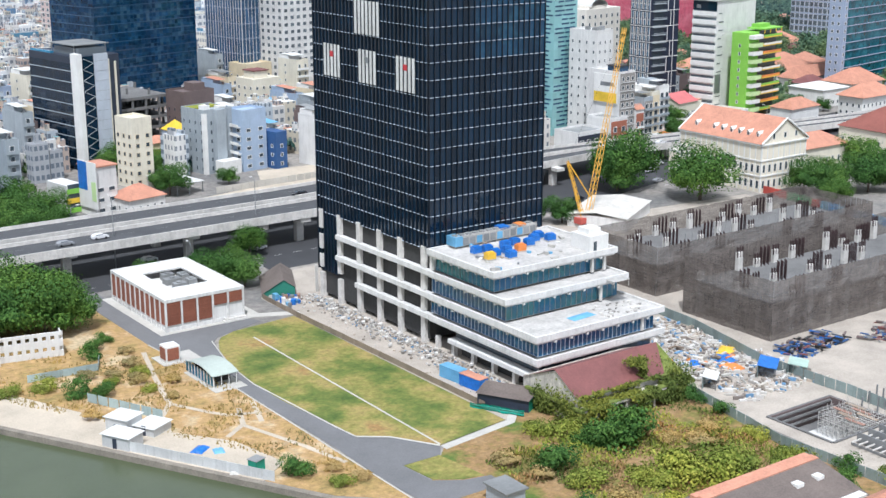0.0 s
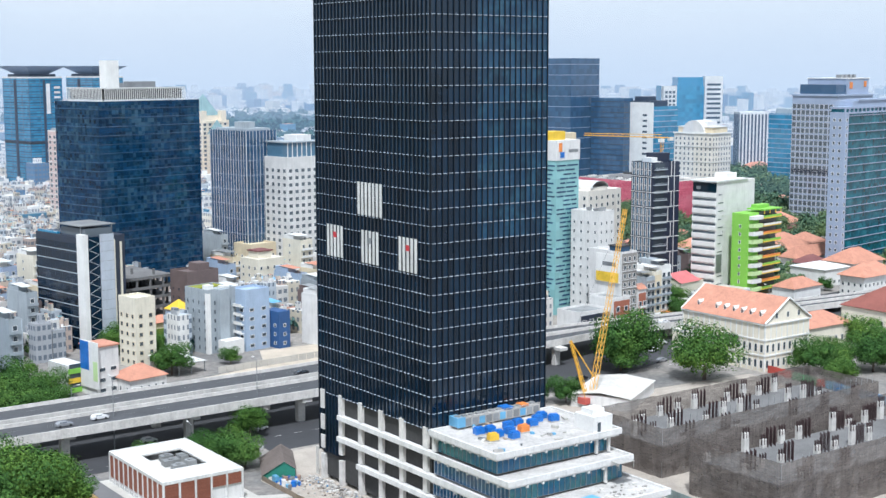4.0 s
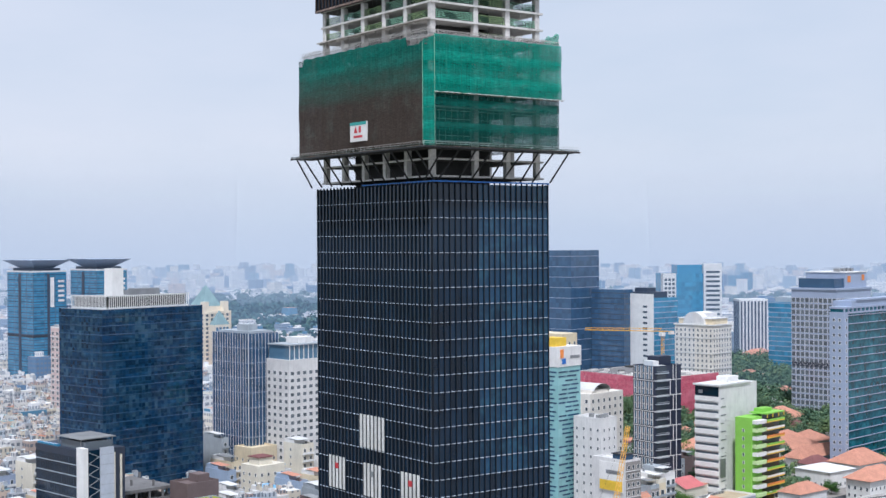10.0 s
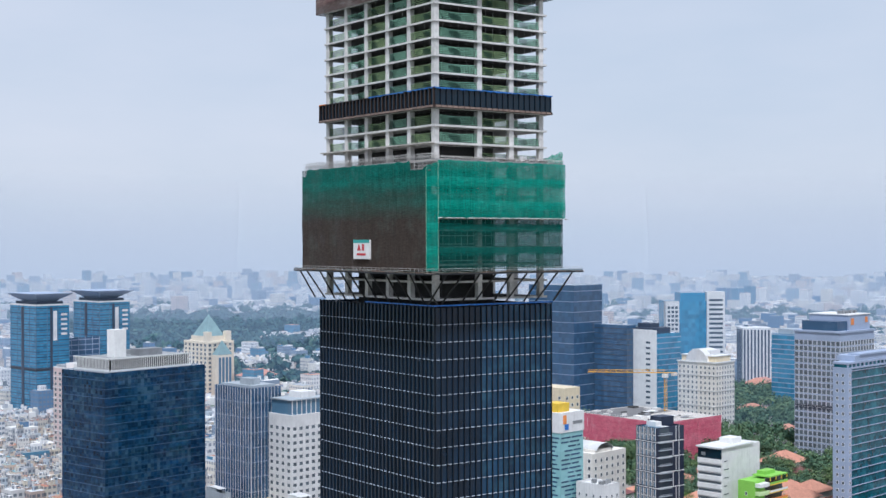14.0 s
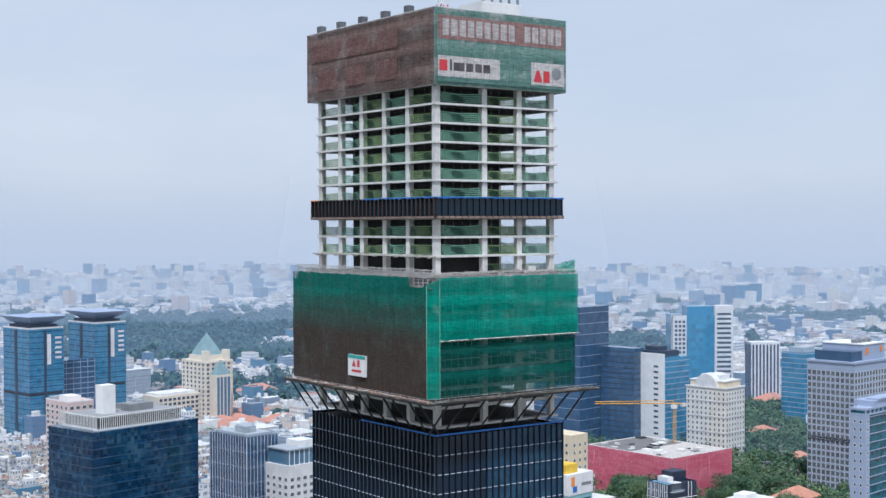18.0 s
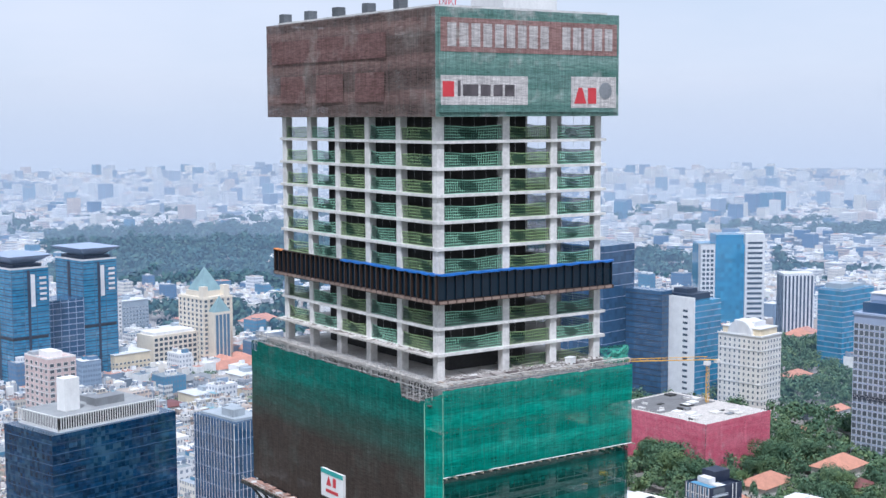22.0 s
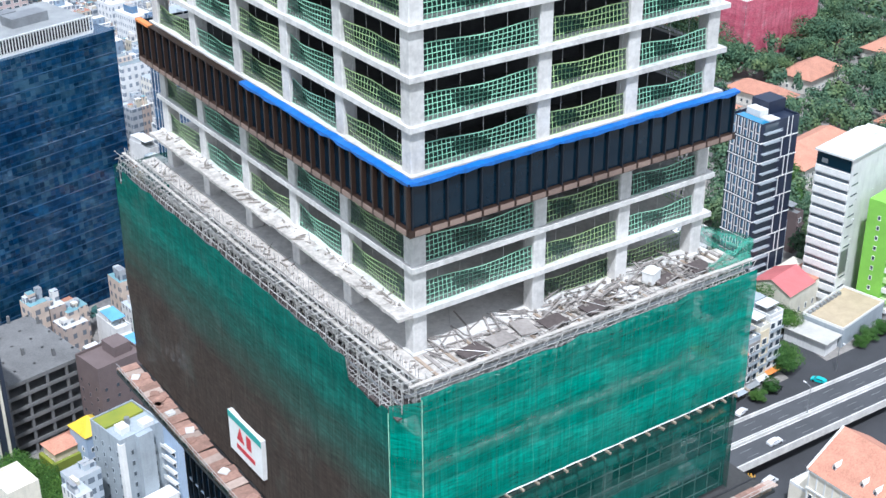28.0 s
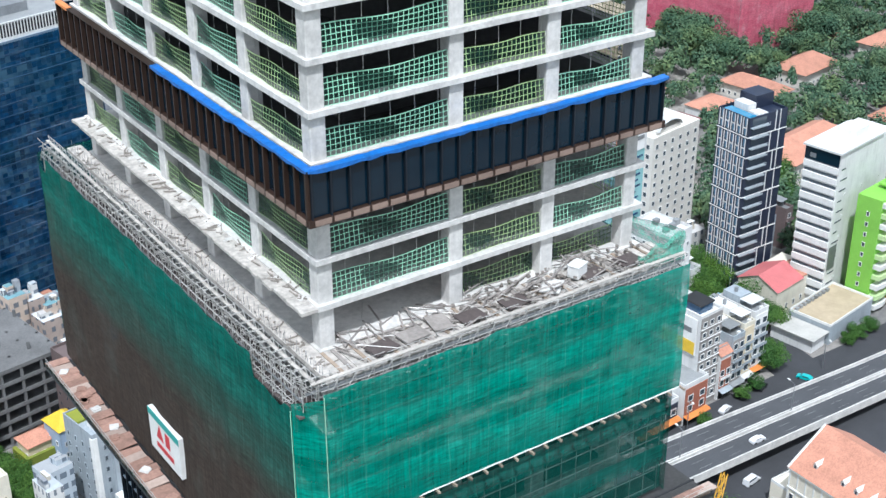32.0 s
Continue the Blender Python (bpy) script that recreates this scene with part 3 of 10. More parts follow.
w = Shape().face([(p0.x + 3, p0.y, -1.1), (-4900, 4000, -1.1), (-4900, -4900, -1.1), (4900, -4900, -1.1), (p1.x + 3, p1.y, -1.1)])
solid("water", w, WATER, "murky green river water", "river", kind="structure")

# ---- the tower ----
TW, TD, ST = 31.8, 47.0, 3.7
ZG, ZD = 125.3, 156.6          # top of the glass wall, the open working deck
CX, CY = (1.6, 13.0, 21.8, 30.3), (2.0, 11.2, 19.7, 28.4, 37.1, 45.4)
tower = thing("office_tower", "unfinished dark glass office tower with open concrete upper floors", "tower")

# glass curtain wall, from the podium to its top
ZB, NST = ZG - 28 * ST, 28
NL, NR = 31, 21
ml, mr = TD / NL, TW / NR
pane_l = Box(0.02, 0.06, 0.05, 0.08, ml - 0.06, ST - 0.16).mesh("pane", GLASS_T)
pane_r = Box(0.06, 0.02, 0.05, mr - 0.06, 0.08, ST - 0.16).mesh("pane", GLASS_T)
pane_u = Box(0.06, 0.02, 0.05, mr - 0.06, 0.08, ST - 0.16).mesh("pane", GLASS_U)
rest_l, rest_r, rest_u = Shape(), Shape(), Shape()
for k in range(NST):
    z = ZG - (k + 1) * ST
    for i in range(NL):
        if k < 6:
            part("pane", pane_l, None, tower, m=Matrix.Translation((0, i * ml, z)))
        else:
            rest_l.box(0.02, i * ml + 0.06, z + 0.05, 0.08, (i + 1) * ml - 0.06, z + ST - 0.16)
    for i in range(NR):
        clear = i >= 8 and k < 17
        if k < 6:
            part("pane", pane_u if clear else pane_r, None, tower, m=Matrix.Translation((i * mr, 0, z)))
        else:
            (rest_u if clear else rest_r).box(i * mr + 0.06, 0.02, z + 0.05, (i + 1) * mr - 0.06, 0.08, z + ST - 0.16)
for k in range(4):             # the wall reaches lower at its far left end
    z = ZB - (k + 1) * ST
    for i in range(25, NL):
        rest_l.box(0.02, i * ml + 0.06, z + 0.05, 0.08, (i + 1) * ml - 0.06, z + ST - 0.16)
part("glass_wall", rest_l, GLASS_T, tower, "dark glass panes", kind="stuff")
part("glass_wall", rest_r, GLASS_T, tower, "dark glass panes", kind="stuff")
part("glass_wall", rest_u, GLASS_U, tower, "clearer bluish glass panes", kind="stuff")
fin_l = Box(-0.30, -0.07, ZB, 0.1, 0.07, ZG + 0.2).mesh("fin", FIN)
fin_ll = Box(-0.30, -0.07, ZB - 4 * ST, 0.1, 0.07, ZG + 0.2).mesh("fin", FIN)
fin_r = Box(-0.07, -0.30, ZB, 0.07, 0.1, ZG + 0.2).mesh("fin", FIN)
for i in range(NL + 1):
    part("fin", fin_ll if i >= 25 else fin_l, None, tower, m=Matrix.Translation((0, i * ml, 0)))
for i in range(NR + 1):
    part("fin", fin_r, None, tower, m=Matrix.Translation((i * mr, 0, 0)))
led_l, led_r = Shape(), Shape()
for k in range(1, NST + 1):    # a short pale sill in each bay, between the fins
    z = ZG - k * ST
    for i in range(NL):
        led_l.box(-0.17, i * ml + 0.30, z - 0.06, 0.0, (i + 1) * ml - 0.30, z + 0.05)
    for i in range(NR):
        led_r.box(i * mr + 0.30, -0.17, z - 0.06, (i + 1) * mr - 0.30, 0.0, z + 0.05)
part("ledge", led_l, PALE, tower, "short pale sills between the fins", kind="stuff")
part("ledge", led_r, PALE, tower, "short pale sills between the fins", kind="stuff")
part("back_wall", Shape().box(0.12, TD - 0.3, ZB, TW, TD, ZG).box(TW - 0.3, 0.12, ZB, TW, TD - 0.31, ZG).box(0.12, 38.5, 7.6, 8, TD - 0.32, ZB), GLASS_T, tower)
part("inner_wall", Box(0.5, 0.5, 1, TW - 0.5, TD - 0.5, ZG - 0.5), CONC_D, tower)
part("blue_wrap", Shape().box(-0.34, -0.34, ZG + 0.2, -0.02, 27, ZG + 0.45).box(-0.02, -0.34, ZG + 0.2, TW + 0.3, 0.05, ZG + 0.5), TARP_BLUE, tower, "blue tarpaulin strip on the glass wall's top")

# open concrete floors
S0 = (0.72, 1.04, 31.6, 46.4)
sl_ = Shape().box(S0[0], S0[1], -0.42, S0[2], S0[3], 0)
# underside and inner floor take a darker colour, painting in the storey's shade
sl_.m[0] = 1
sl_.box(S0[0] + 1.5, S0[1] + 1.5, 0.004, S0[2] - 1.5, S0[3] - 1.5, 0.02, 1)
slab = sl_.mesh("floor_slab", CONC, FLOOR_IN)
# undarkened copy for the storeys at the deck, which look better lit
deck_slab = Shape().box(S0[0], S0[1], -0.42, S0[2], S0[3], 0).mesh("floor_slab", CONC)
levels = [ZD + k * ST for k in range(-8, 15)]
for z in levels:
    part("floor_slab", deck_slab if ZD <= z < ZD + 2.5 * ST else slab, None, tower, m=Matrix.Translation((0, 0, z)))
col = Shape().prism([(-0.62, -0.55), (-0.55, -0.62), (0.55, -0.62), (0.62, -0.55), (0.62, 0.55), (0.55, 0.62), (-0.55, 0.62), (-0.62, 0.55)], 0, ST - 0.42).mesh("column", CONC)
for z in levels[:-1]:
    for y in CY:
        part("column", col, None, tower, m=Matrix.Translation((CX[0], y, z)))
        part("column", col, None, tower, m=Matrix.Translation((CX[-1], y, z)))
    for x in CX[1:-1]:
        part("column", col, None, tower, m=Matrix.Translation((x, CY[0], z)))
        part("column", col, None, tower, m=Matrix.Translation((x, CY[-1], z)))
# nearly black core: the shade deep inside the floors is in its colour
part("core", Box(6.5, 6.5, ZG - 2, 20.5, 40.5, ZD + 14 * ST), CONC_D, tower, "lift core in concrete darkened for interior shade")

# ---- wrapped floors: sheeting, scaffold, platform ----
def sheet(x0, y0, x1, y1, z0, z1, amp=0.12, nx=60, nz=12, seed=0, cut=None):
    """A hung sheet between two upright lines, gently billowing."""
    s = Shape()
    d = Vector((x1 - x0, y1 - y0, 0))
    nrm = Vector((d.y, -d.x, 0)).normalized()
    for j in range(nz + 1):
        for i in range(nx + 1):
            u, w = i / nx, j / nz
            p = Vector((x0, y0, z0)) + d * u + Vector((0, 0, (z1 - z0 - (cut(u * d.length) if cut else 0)) * w))
            a = noise.noise(Vector((u * d.length * 0.35 + seed, w * 3.0, seed))) * amp + abs(math.sin(u * d.length * math.pi / 3.0)) * amp * 0.4
            if j == nz:
                p.z += noise.noise(Vector((u * d.length * 0.5, seed, 3))) * amp * 0.8
            s.v.append(tuple(p + nrm * a))
    for j in range(nz):
        for i in range(nx):
            a = j * (nx + 1) + i
            s.f.append((a, a + 1, a + nx + 2, a + nx + 1))
            s.m.append(0)
    return s


wrap = thing("safety_sheeting", "green and brown safety sheeting wrapped round the tower", "safety net")
WY, WX = 50.2, 33.1            # the far ends of the wrapped storeys
part("side_sheet", sheet(-3.2, WY, -3.2, -1.5, 132.9, 156.6, 0.18, 110, 14, 1, lambda a: (1.9 if a > 50.6 else 2.4 if a > 45.7 else 0.5 if a > 2.2 else 1.9) - 0.25 * noise.noise(Vector((a * 0.4, 0, 9))) - 0.08 * noise.noise(Vector((a * 1.9, 3, 9)))), NET_LEFT, wrap, "green sheet turning brown lower down")
part("corner_sheet", sheet(-3.2, -1.5, -1.6, -3.4, 133.0, 155.9, 0.1, 8, 14, 14, lambda a: 0.9 - 0.3 * a), NET_UP, wrap, "narrow green sheet round the corner")
part("lower_sheet", sheet(-1.7, -2.7, WX - 0.6, -2.7, 133.2, 146.5, 0.15, 60, 10, 2), NET_LO, wrap, "dark green sheet")
part("upper_sheet", sheet(-1.6, -3.4, WX, -3.4, 144.1, 156.15, 0.2, 60, 10, 3), NET_UP, wrap, "bright green sheet")
part("end_sheet", sheet(WX - 0.6, -3.3, WX - 0.6, WY, 133.2, 156.0, 0.15, 50, 8, 4), NET_LO, wrap)
part("rear_sheet", sheet(WX - 0.6, WY, -3.2, WY, 133.2, 156.0, 0.15, 50, 8, 5), NET_LO, wrap)
part("hem_rope", Shape().tube((-1.6, -3.47, 144.12), (WX, -3.47, 144.12), 0.07, 5), WHITE, wrap, "white hem rope")
part("seam_rope", Shape().tube((-3.28, -1.5, 133), (-3.28, -1.5, 154.4), 0.035, 4).tube((-1.6, -3.52, 133.4), (-1.6, -3.52, 156), 0.035, 4), NETLINE2, wrap, "pale green seam rope")
tubes = Shape()
for k in range(14):            # the scaffold that carries the sheets
    z = 133.4 + k * 1.75
    tubes.tube((-2.75, WY - 0.4, z), (-2.75, -1.5, z), 0.06, 4).tube((-1.5, -2.45 - 0.5 * (z > 146), z), (WX - 1, -2.45 - 0.5 * (z > 146), z), 0.06, 4)
for k in range(33):
    tubes.tube((-2.75, -1.4 + k * 1.6, 133), (-2.75, -1.4 + k * 1.6, 156), 0.05, 4)
    if k < 22:
        tubes.tube((-1.3 + k * 1.6, -2.9, 146.4), (-1.3 + k * 1.6, -2.9, 156), 0.05, 4).tube((-1.3 + k * 1.6, -2.45, 133), (-1.3 + k * 1.6, -2.45, 146.3), 0.05, 4)
part("tube_scaffold", tubes, GALV, wrap, "galvanised scaffold tubes behind the sheets", kind="stuff")

# ---- top sheeting ----
top = thing("top_sheeting", "faded brown and green sheeting round the tower's top floors", "safety net")
part("side_sheet", sheet(-0.3, 48.5, -0.3, -0.2, 193.2, 208.0, 0.08, 60, 10, 6), NET_TOPL, top, "faded brown sheet")
part("front_sheet", sheet(-0.3, -0.2, 32.8, -0.2, 193.2, 208.0, 0.08, 50, 10, 7), NET_TOPR, top, "faded green sheet with pale patches")
part("end_sheet", sheet(32.8, -0.2, 32.8, 48.5, 193.2, 208.0, 0.08, 40, 6, 8), NET_TOPR, top)
part("rear_sheet", sheet(32.8, 48.5, -0.3, 48.5, 193.2, 208.0, 0.08, 40, 6, 9), NET_TOPL, top)

# ---- single band of curtain wall above the deck ----
ROSE = mat("rosy_metal_sill", (0.31, 0.22, 0.175), 0.6, big=0.3, fine=0.2, rnd=0.3)
band = thing("curtain_wall_band", "band of dark glass with brown metal fins round the tower", "curtain wall")
BZ0, BZ1 = 167.5, 171.5
bp_l = Box(0.0, 0.05, 0.5, 0.08, ml - 0.05, BZ1 - BZ0 - 0.05).mesh("pane", GLASS_D)
bp_r = Box(0.05, 0.0, 0.5, mr - 0.05, 0.08, BZ1 - BZ0 - 0.05).mesh("pane", GLASS_D)
bf_l = Shape().box(-0.36, -0.09, 0.05, 0.06, 0.09, BZ1 - BZ0).mesh("fin", FIN_B)
bf_r = Shape().box(-0.06, -0.26, 0.05, 0.06, 0.06, BZ1 - BZ0).mesh("fin", FIN)
for side in range(2):
    for i in range(NL):
        part("pane", bp_l, None, band, m=Matrix.Translation((TW - 0.08 if side else 0, i * ml, BZ0)))
    for i in range(NR):
        part("pane", bp_r, None, band, m=Matrix.Translation((i * mr, TD - 0.08 if side else 0, BZ0)))
for i in range(NL + 1):
    part("fin", bf_l, None, band, m=Matrix.Translation((0, i * ml, BZ0)))
for i in range(NR + 1):
    part("fin", bf_r, None, band, m=Matrix.Translation((i * mr, 0, BZ0)))
part("bottom_trim", Shape().box(-0.32, -0.32, BZ0 - 0.1, TW + 0.3, 0.4, BZ0 + 0.45).box(-0.32, 0.4, BZ0 - 0.1, 0.4, TD + 0.3, BZ0 + 0.45).box(TW - 0.2, 0.4, BZ0 - 0.1, TW + 0.3, TD + 0.3, BZ0 + 0.45), FIN_B, band, "brown metal bottom trim")
part("top_trim", Shape().box(-0.3, -0.3, BZ1 - 0.02, TW + 0.3, 0.3, BZ1 + 0.1).box(-0.3, 0.3, BZ1 - 0.02, 0.3, TD + 0.3, BZ1 + 0.1), FIN_B, band)
sill_l = Box(-0.38, 0.12, -0.02, -0.325, ml - 0.12, 0.4).mesh("sill", ROSE)
sill_r = Box(0.12, -0.38, -0.02, mr - 0.12, -0.325, 0.4).mesh("sill", ROSE)
for i in range(NL):
    part("sill", sill_l, None, band, "pinkish metal sill", m=Matrix.Translation((0, i * ml, BZ0)))
for i in range(NR):
    part("sill", sill_r, None, band, "pinkish metal sill", m=Matrix.Translation((i * mr, 0, BZ0)))
org = Shape()
for i in range(6):
    a, b_ = 44.0 + i * 0.5, 44.0 + (i + 1) * 0.5
    h, k = noise.noise(Vector((a, 0, 4))) * 0.08, noise.noise(Vector((b_, 0, 4))) * 0.08
    org.face([(-0.42, b_, BZ1 - 0.05 + k), (-0.42, a, BZ1 - 0.05 + h), (-0.42, a, BZ1 + 0.16), (-0.42, b_, BZ1 + 0.16)]).face([(-0.42, b_, BZ1 + 0.16), (-0.42, a, BZ1 + 0.16), (0.1, a, BZ1 + 0.2 + h), (0.1, b_, BZ1 + 0.2 + k)])
solid("orange_strip", org, TARP_ORG, "orange-brown cover strip on the curtain wall band", "cover strip")
tarp = Shape()
for (x0, y0, x1, y1, n) in ((-0.36, 25.4, -0.36, -0.3, 40), (-0.3, -0.36, TW + 0.3, -0.36, 46)):
    pts = []
    for i in range(n + 1):
        u = i / n
        x, y = x0 + (x1 - x0) * u, y0 + (y1 - y0) * u
        h = noise.noise(Vector((x * 0.9, y * 0.9, 2))) * 0.2
        nx, ny = (-1, 0) if x0 == x1 else (0, -1)
        pts.append(((x + nx * 0.03, y + ny * 0.03, BZ1 - 0.1 + h), (x + nx * 0.05, y + ny * 0.05, BZ1 + 0.16), (x - nx * 0.62, y - ny * 0.62, BZ1 + 0.2 + h * 0.5)))
    for a, b in zip(pts, pts[1:]):
        tarp.face((a[0], b[0], b[1], a[1])).face((a[1], b[1], b[2], a[2]))
solid("blue_tarpaulin", tarp, TARP_BLUE, "long blue tarpaulin laid over the curtain wall band", "tarpaulin")

# ---- podium ----
podium = thing("podium_building", "white-banded podium with blue glass at the tower's foot", "podium")


def slab_edge(x0, y0, x1, y1, z0, z1, inner=0.5):
    """A white floor edge with an upstand all round and a floor inside."""
    s = Shape()
    t = inner
    s.box(x0, y0, z0, x1, y0 + t, z1).box(x0, y1 - t, z0, x1, y1, z1).box(x0, y0 + t, z0, x0 + t, y1 - t, z1).box(x1 - t, y0 + t, z0, x1, y1 - t, z1)
    s.box(x0 + t, y0 + t, z0 + 0.1, x1 - t, y1 - t, z1 - 0.45, 1)
    return s


PODM = (PODW, PODF)
part("roof_edge", slab_edge(-1, -24, 33.5, -0.4, 21.1, 22.35), PODM, podium, "white roof slab and parapet")
part("floor_edge", slab_edge(-1, -28, 33.2, -0.4, 16.3, 17.5), PODM, podium, "white floor band")
part("floor_edge", Box(-1, -0.39, 16.3, 0.45, 37.6, 17.4), PODW, podium, "white floor band")
part("floor_edge", slab_edge(-1, -38, 34.4, -0.4, 11.0, 12.3), PODM, podium, "white terrace slab")
part("floor_edge", Box(-1, -0.39, 11.1, 0.45, 37.8, 12.2), PODW, podium, "white floor band")
part("floor_edge", slab_edge(-1, -38.3, 34.4, -0.4, 6.3, 7.5), PODM, podium, "white floor band")
part("floor_edge", Box(-1, -0.39, 6.3, 0.45, 29.2, 7.4), PODW, podium, "white floor band")
part("floor_edge", Box(-1, -37.5, 2.9, 12, -8.2, 3.8), PODW, podium, "white canopy band")
for z_, y1_ in ((21.0, -24), (16.2, -28), (10.9, -38), (6.2, -38.3)):     # a set-back lip under each band
    part("slab_lip", Shape().box(-0.6, y1_ + 0.4, z_ - 0.35, 33.0, y1_ + 0.9, z_ + 0.1).box(-0.6, y1_ + 0.9, z_ - 0.35, -0.1, -0.5, z_ + 0.1), PODW, podium)


def glazing(x0, y0, x1, y1, z0, z1, step, gm, lab="", tall=True):
    """A run of glass panes with slim frames along one line."""
    d = Vector((x1 - x0, y1 - y0, 0))
    n = max(1, round(d.length / step))
    a = math.atan2(d.y, d.x)
    L = d.length / n
    pm = Box(0.05, -0.03, 0.05, L - 0.05, 0.03, z1 - z0 - 0.05).mesh("pane", gm)
    fr = Shape().box(-0.06, -0.1, 0, 0.06, 0.06, z1 - z0)
    if tall:
        fr.box(0.06, -0.08, 0.0, L - 0.06, 0.05, 0.08).box(0.06, -0.08, z1 - z0 - 0.08, L - 0.06, 0.05, z1 - z0)
    fm = fr.mesh("window_frame", BLACKM if gm is GLASS_W else PALE if gm is GLASS_P else STEEL)
    for i in range(n):
        m = Matrix.Translation((x0 + d.x * i / n, y0 + d.y * i / n, z0)) @ Matrix.Rotation(a, 4, "Z")
        w_ = part("window", fm, None, podium, m=m)
        part("pane", pm, None, w_)


glazing(0.6, -0.4, 0.6, -22.2, 17.5, 21.1, 1.5, GLASS_G)
glazing(0.6, -22.2, 31.5, -22.2, 17.5, 21.1, 1.5, GLASS_G)
glazing(0.6, -0.4, 0.6, -26.2, 12.3, 16.3, 1.3, GLASS_P)
glazing(0.6, -26.2, 31.5, -26.2, 12.3, 16.3, 1.5, GLASS_G)
glazing(0.6, 0.0, 0.6, -36.6, 7.5, 11.0, 1.2, GLASS_P)
glazing(0.6, -36.6, 32.5, -36.6, 7.5, 11.0, 1.2, GLASS_P)
glazing(1.2, -8.4, 1.2, -36.4, 3.9, 6.2, 2.0, GLASS_W)
glazing(1.2, -36.4, 32.0, -36.4, 3.0, 6.2, 2.0, GLASS_W)
for y0, y1 in zip(CY, CY[1:]):
    for z0, z1 in ((7.7, 10.9), (12.4, 16.0), (17.6, 22.1)):
        if y1 < 40:
            glazing(1.05, y1 - 0.8, 1.05, y0 + 0.8, z0, z1, 1.7, GLASS_P)
# near-black walls paint in the room shade behind the glass
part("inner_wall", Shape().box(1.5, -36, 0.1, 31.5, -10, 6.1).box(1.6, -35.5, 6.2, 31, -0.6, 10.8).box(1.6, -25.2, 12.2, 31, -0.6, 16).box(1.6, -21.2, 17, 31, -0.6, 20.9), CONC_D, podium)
pcol = Shape().prism([(-0.5, -0.45), (0.5, -0.45), (0.5, 0.45), (-0.5, 0.45)], 0, 1).mesh("column", CONC)
for y in CY:
    for z0, z1 in ((0, 6.2), (7.6, 10.9), (12.3, 16.0), (17.5, 22.2)):
        part("column", pcol, None, podium, m=Matrix.Translation((0.35, y, z0)) @ Matrix.Diagonal((1.4, 1.7, z1 - z0, 1)))
for y in (-3, -9, -16, -23, -30, -36.5):
    part("column", pcol, None, podium, m=Matrix.Translation((0.3, y, 0)) @ Matrix.Diagonal((1, 1, 2.8, 1)))
part("column", pcol, None, podium, m=Matrix.Translation((0.1, -1.2, 17.5)) @ Matrix.Diagonal((1, 1, 3.4, 1)))
for x, y, z0, z1 in ((27, -23, 17.5, 20.9), (30.5, -23, 17.5, 20.9), (29, -36.9, 7.6, 10.7), (26, -27, 12.3, 16), (0.3, 49, 0, 7)):
    part("column", pcol, None, podium, m=Matrix.Translation((x, y, z0)) @ Matrix.Diagonal((0.6, 0.6, z1 - z0, 1)))
br = Box(-0.25, -0.25, 0, 0.25, 0.25, 0.5).mesh("bracket", PODW)
for z, y1, x1 in ((20.4, -23.6, 33), (15.5, -27.6, 33), (10.2, -37.6, 34)):
    for i in range(1, 8):
        part("bracket", br, None, podium, m=Matrix.Translation((-0.5, y1 * i / 8, z)))
        part("bracket", br, None, podium, m=Matrix.Translation((x1 * i / 8, y1 - 0.0, z)))


# ---- buildings of the city ----
def frame_of(nx, ny, ang):
    return pose(nx, ny, 0, 0, 0, ang)


WIN = {}


def window_mesh(w, h, fm=None, depth=0.14):
    key = (round(w, 2), round(h, 2), fm.name if fm else "")
    if key not in WIN:
        s = Shape()
        f, d, o = 0.1, depth, w / 2
        s.v = [(-o, -d, 0), (o, -d, 0), (o, -d, h), (-o, -d, h), (f - o, -d, f), (o - f, -d, f), (o - f, -d, h - f), (f - o, -d, h - f),
               (f - o, -0.02, f), (o - f, -0.02, f), (o - f, -0.02, h - f), (f - o, -0.02, h - f), (-o, 0, 0), (o, 0, 0), (o, 0, h), (-o, 0, h)]
        for i in range(4):
            j = (i + 1) % 4
            s.f += [(i, j, 4 + j, 4 + i), (4 + i, 4 + j, 8 + j, 8 + i), (12 + i, 12 + j, j, i)]
            s.m += [0, 0, 0]
        s.f.append((8, 9, 10, 11))
        s.m.append(1)
        WIN[key] = s.mesh("window", fm or WHITE, GLASS_W)
    return WIN[key]


def windows(ob, wx, wy, h, fx, fy, st=3.4, ww=1.4, wh=1.6, z0=1.2, fm=None, top=0.8, join=False):
    """Windows on the two seen faces: fx across the front, fy across the side, storey by storey."""
    me = window_mesh(ww, wh, fm)
    n = int((h - top - z0) / st)
    if join:                     # far off: the whole set of openings as one part
        s = Shape()
        spots = [Matrix.Translation((wx * (i + 0.5) / fx, 0, z0 + k * st)) for k in range(n) for i in range(fx)]
        spots += [pose(0, wy * (i + 0.5) / fy, z0 + k * st, 0, 0, -90) for k in range(n) for i in range(fy)]
        for m in spots:
            b = len(s.v)
            s.v += [tuple(m @ v.co) for v in me.vertices]
            s.f += [tuple(b + i for i in p.vertices) for p in me.polygons]
            s.m += [p.material_index for p in me.polygons]
        part("window_grid", s, (fm or WHITE, GLASS_L), ob, kind="stuff")
        return
    for k in range(n):
        z = z0 + k * st
        for i in range(fx):
            part("window", me, None, ob, m=Matrix.Translation((wx * (i + 0.5) / fx, 0, z)))
        for i in range(fy):
            part("window", me, None, ob, m=pose(0, wy * (i + 0.5) / fy, z, 0, 0, -90))


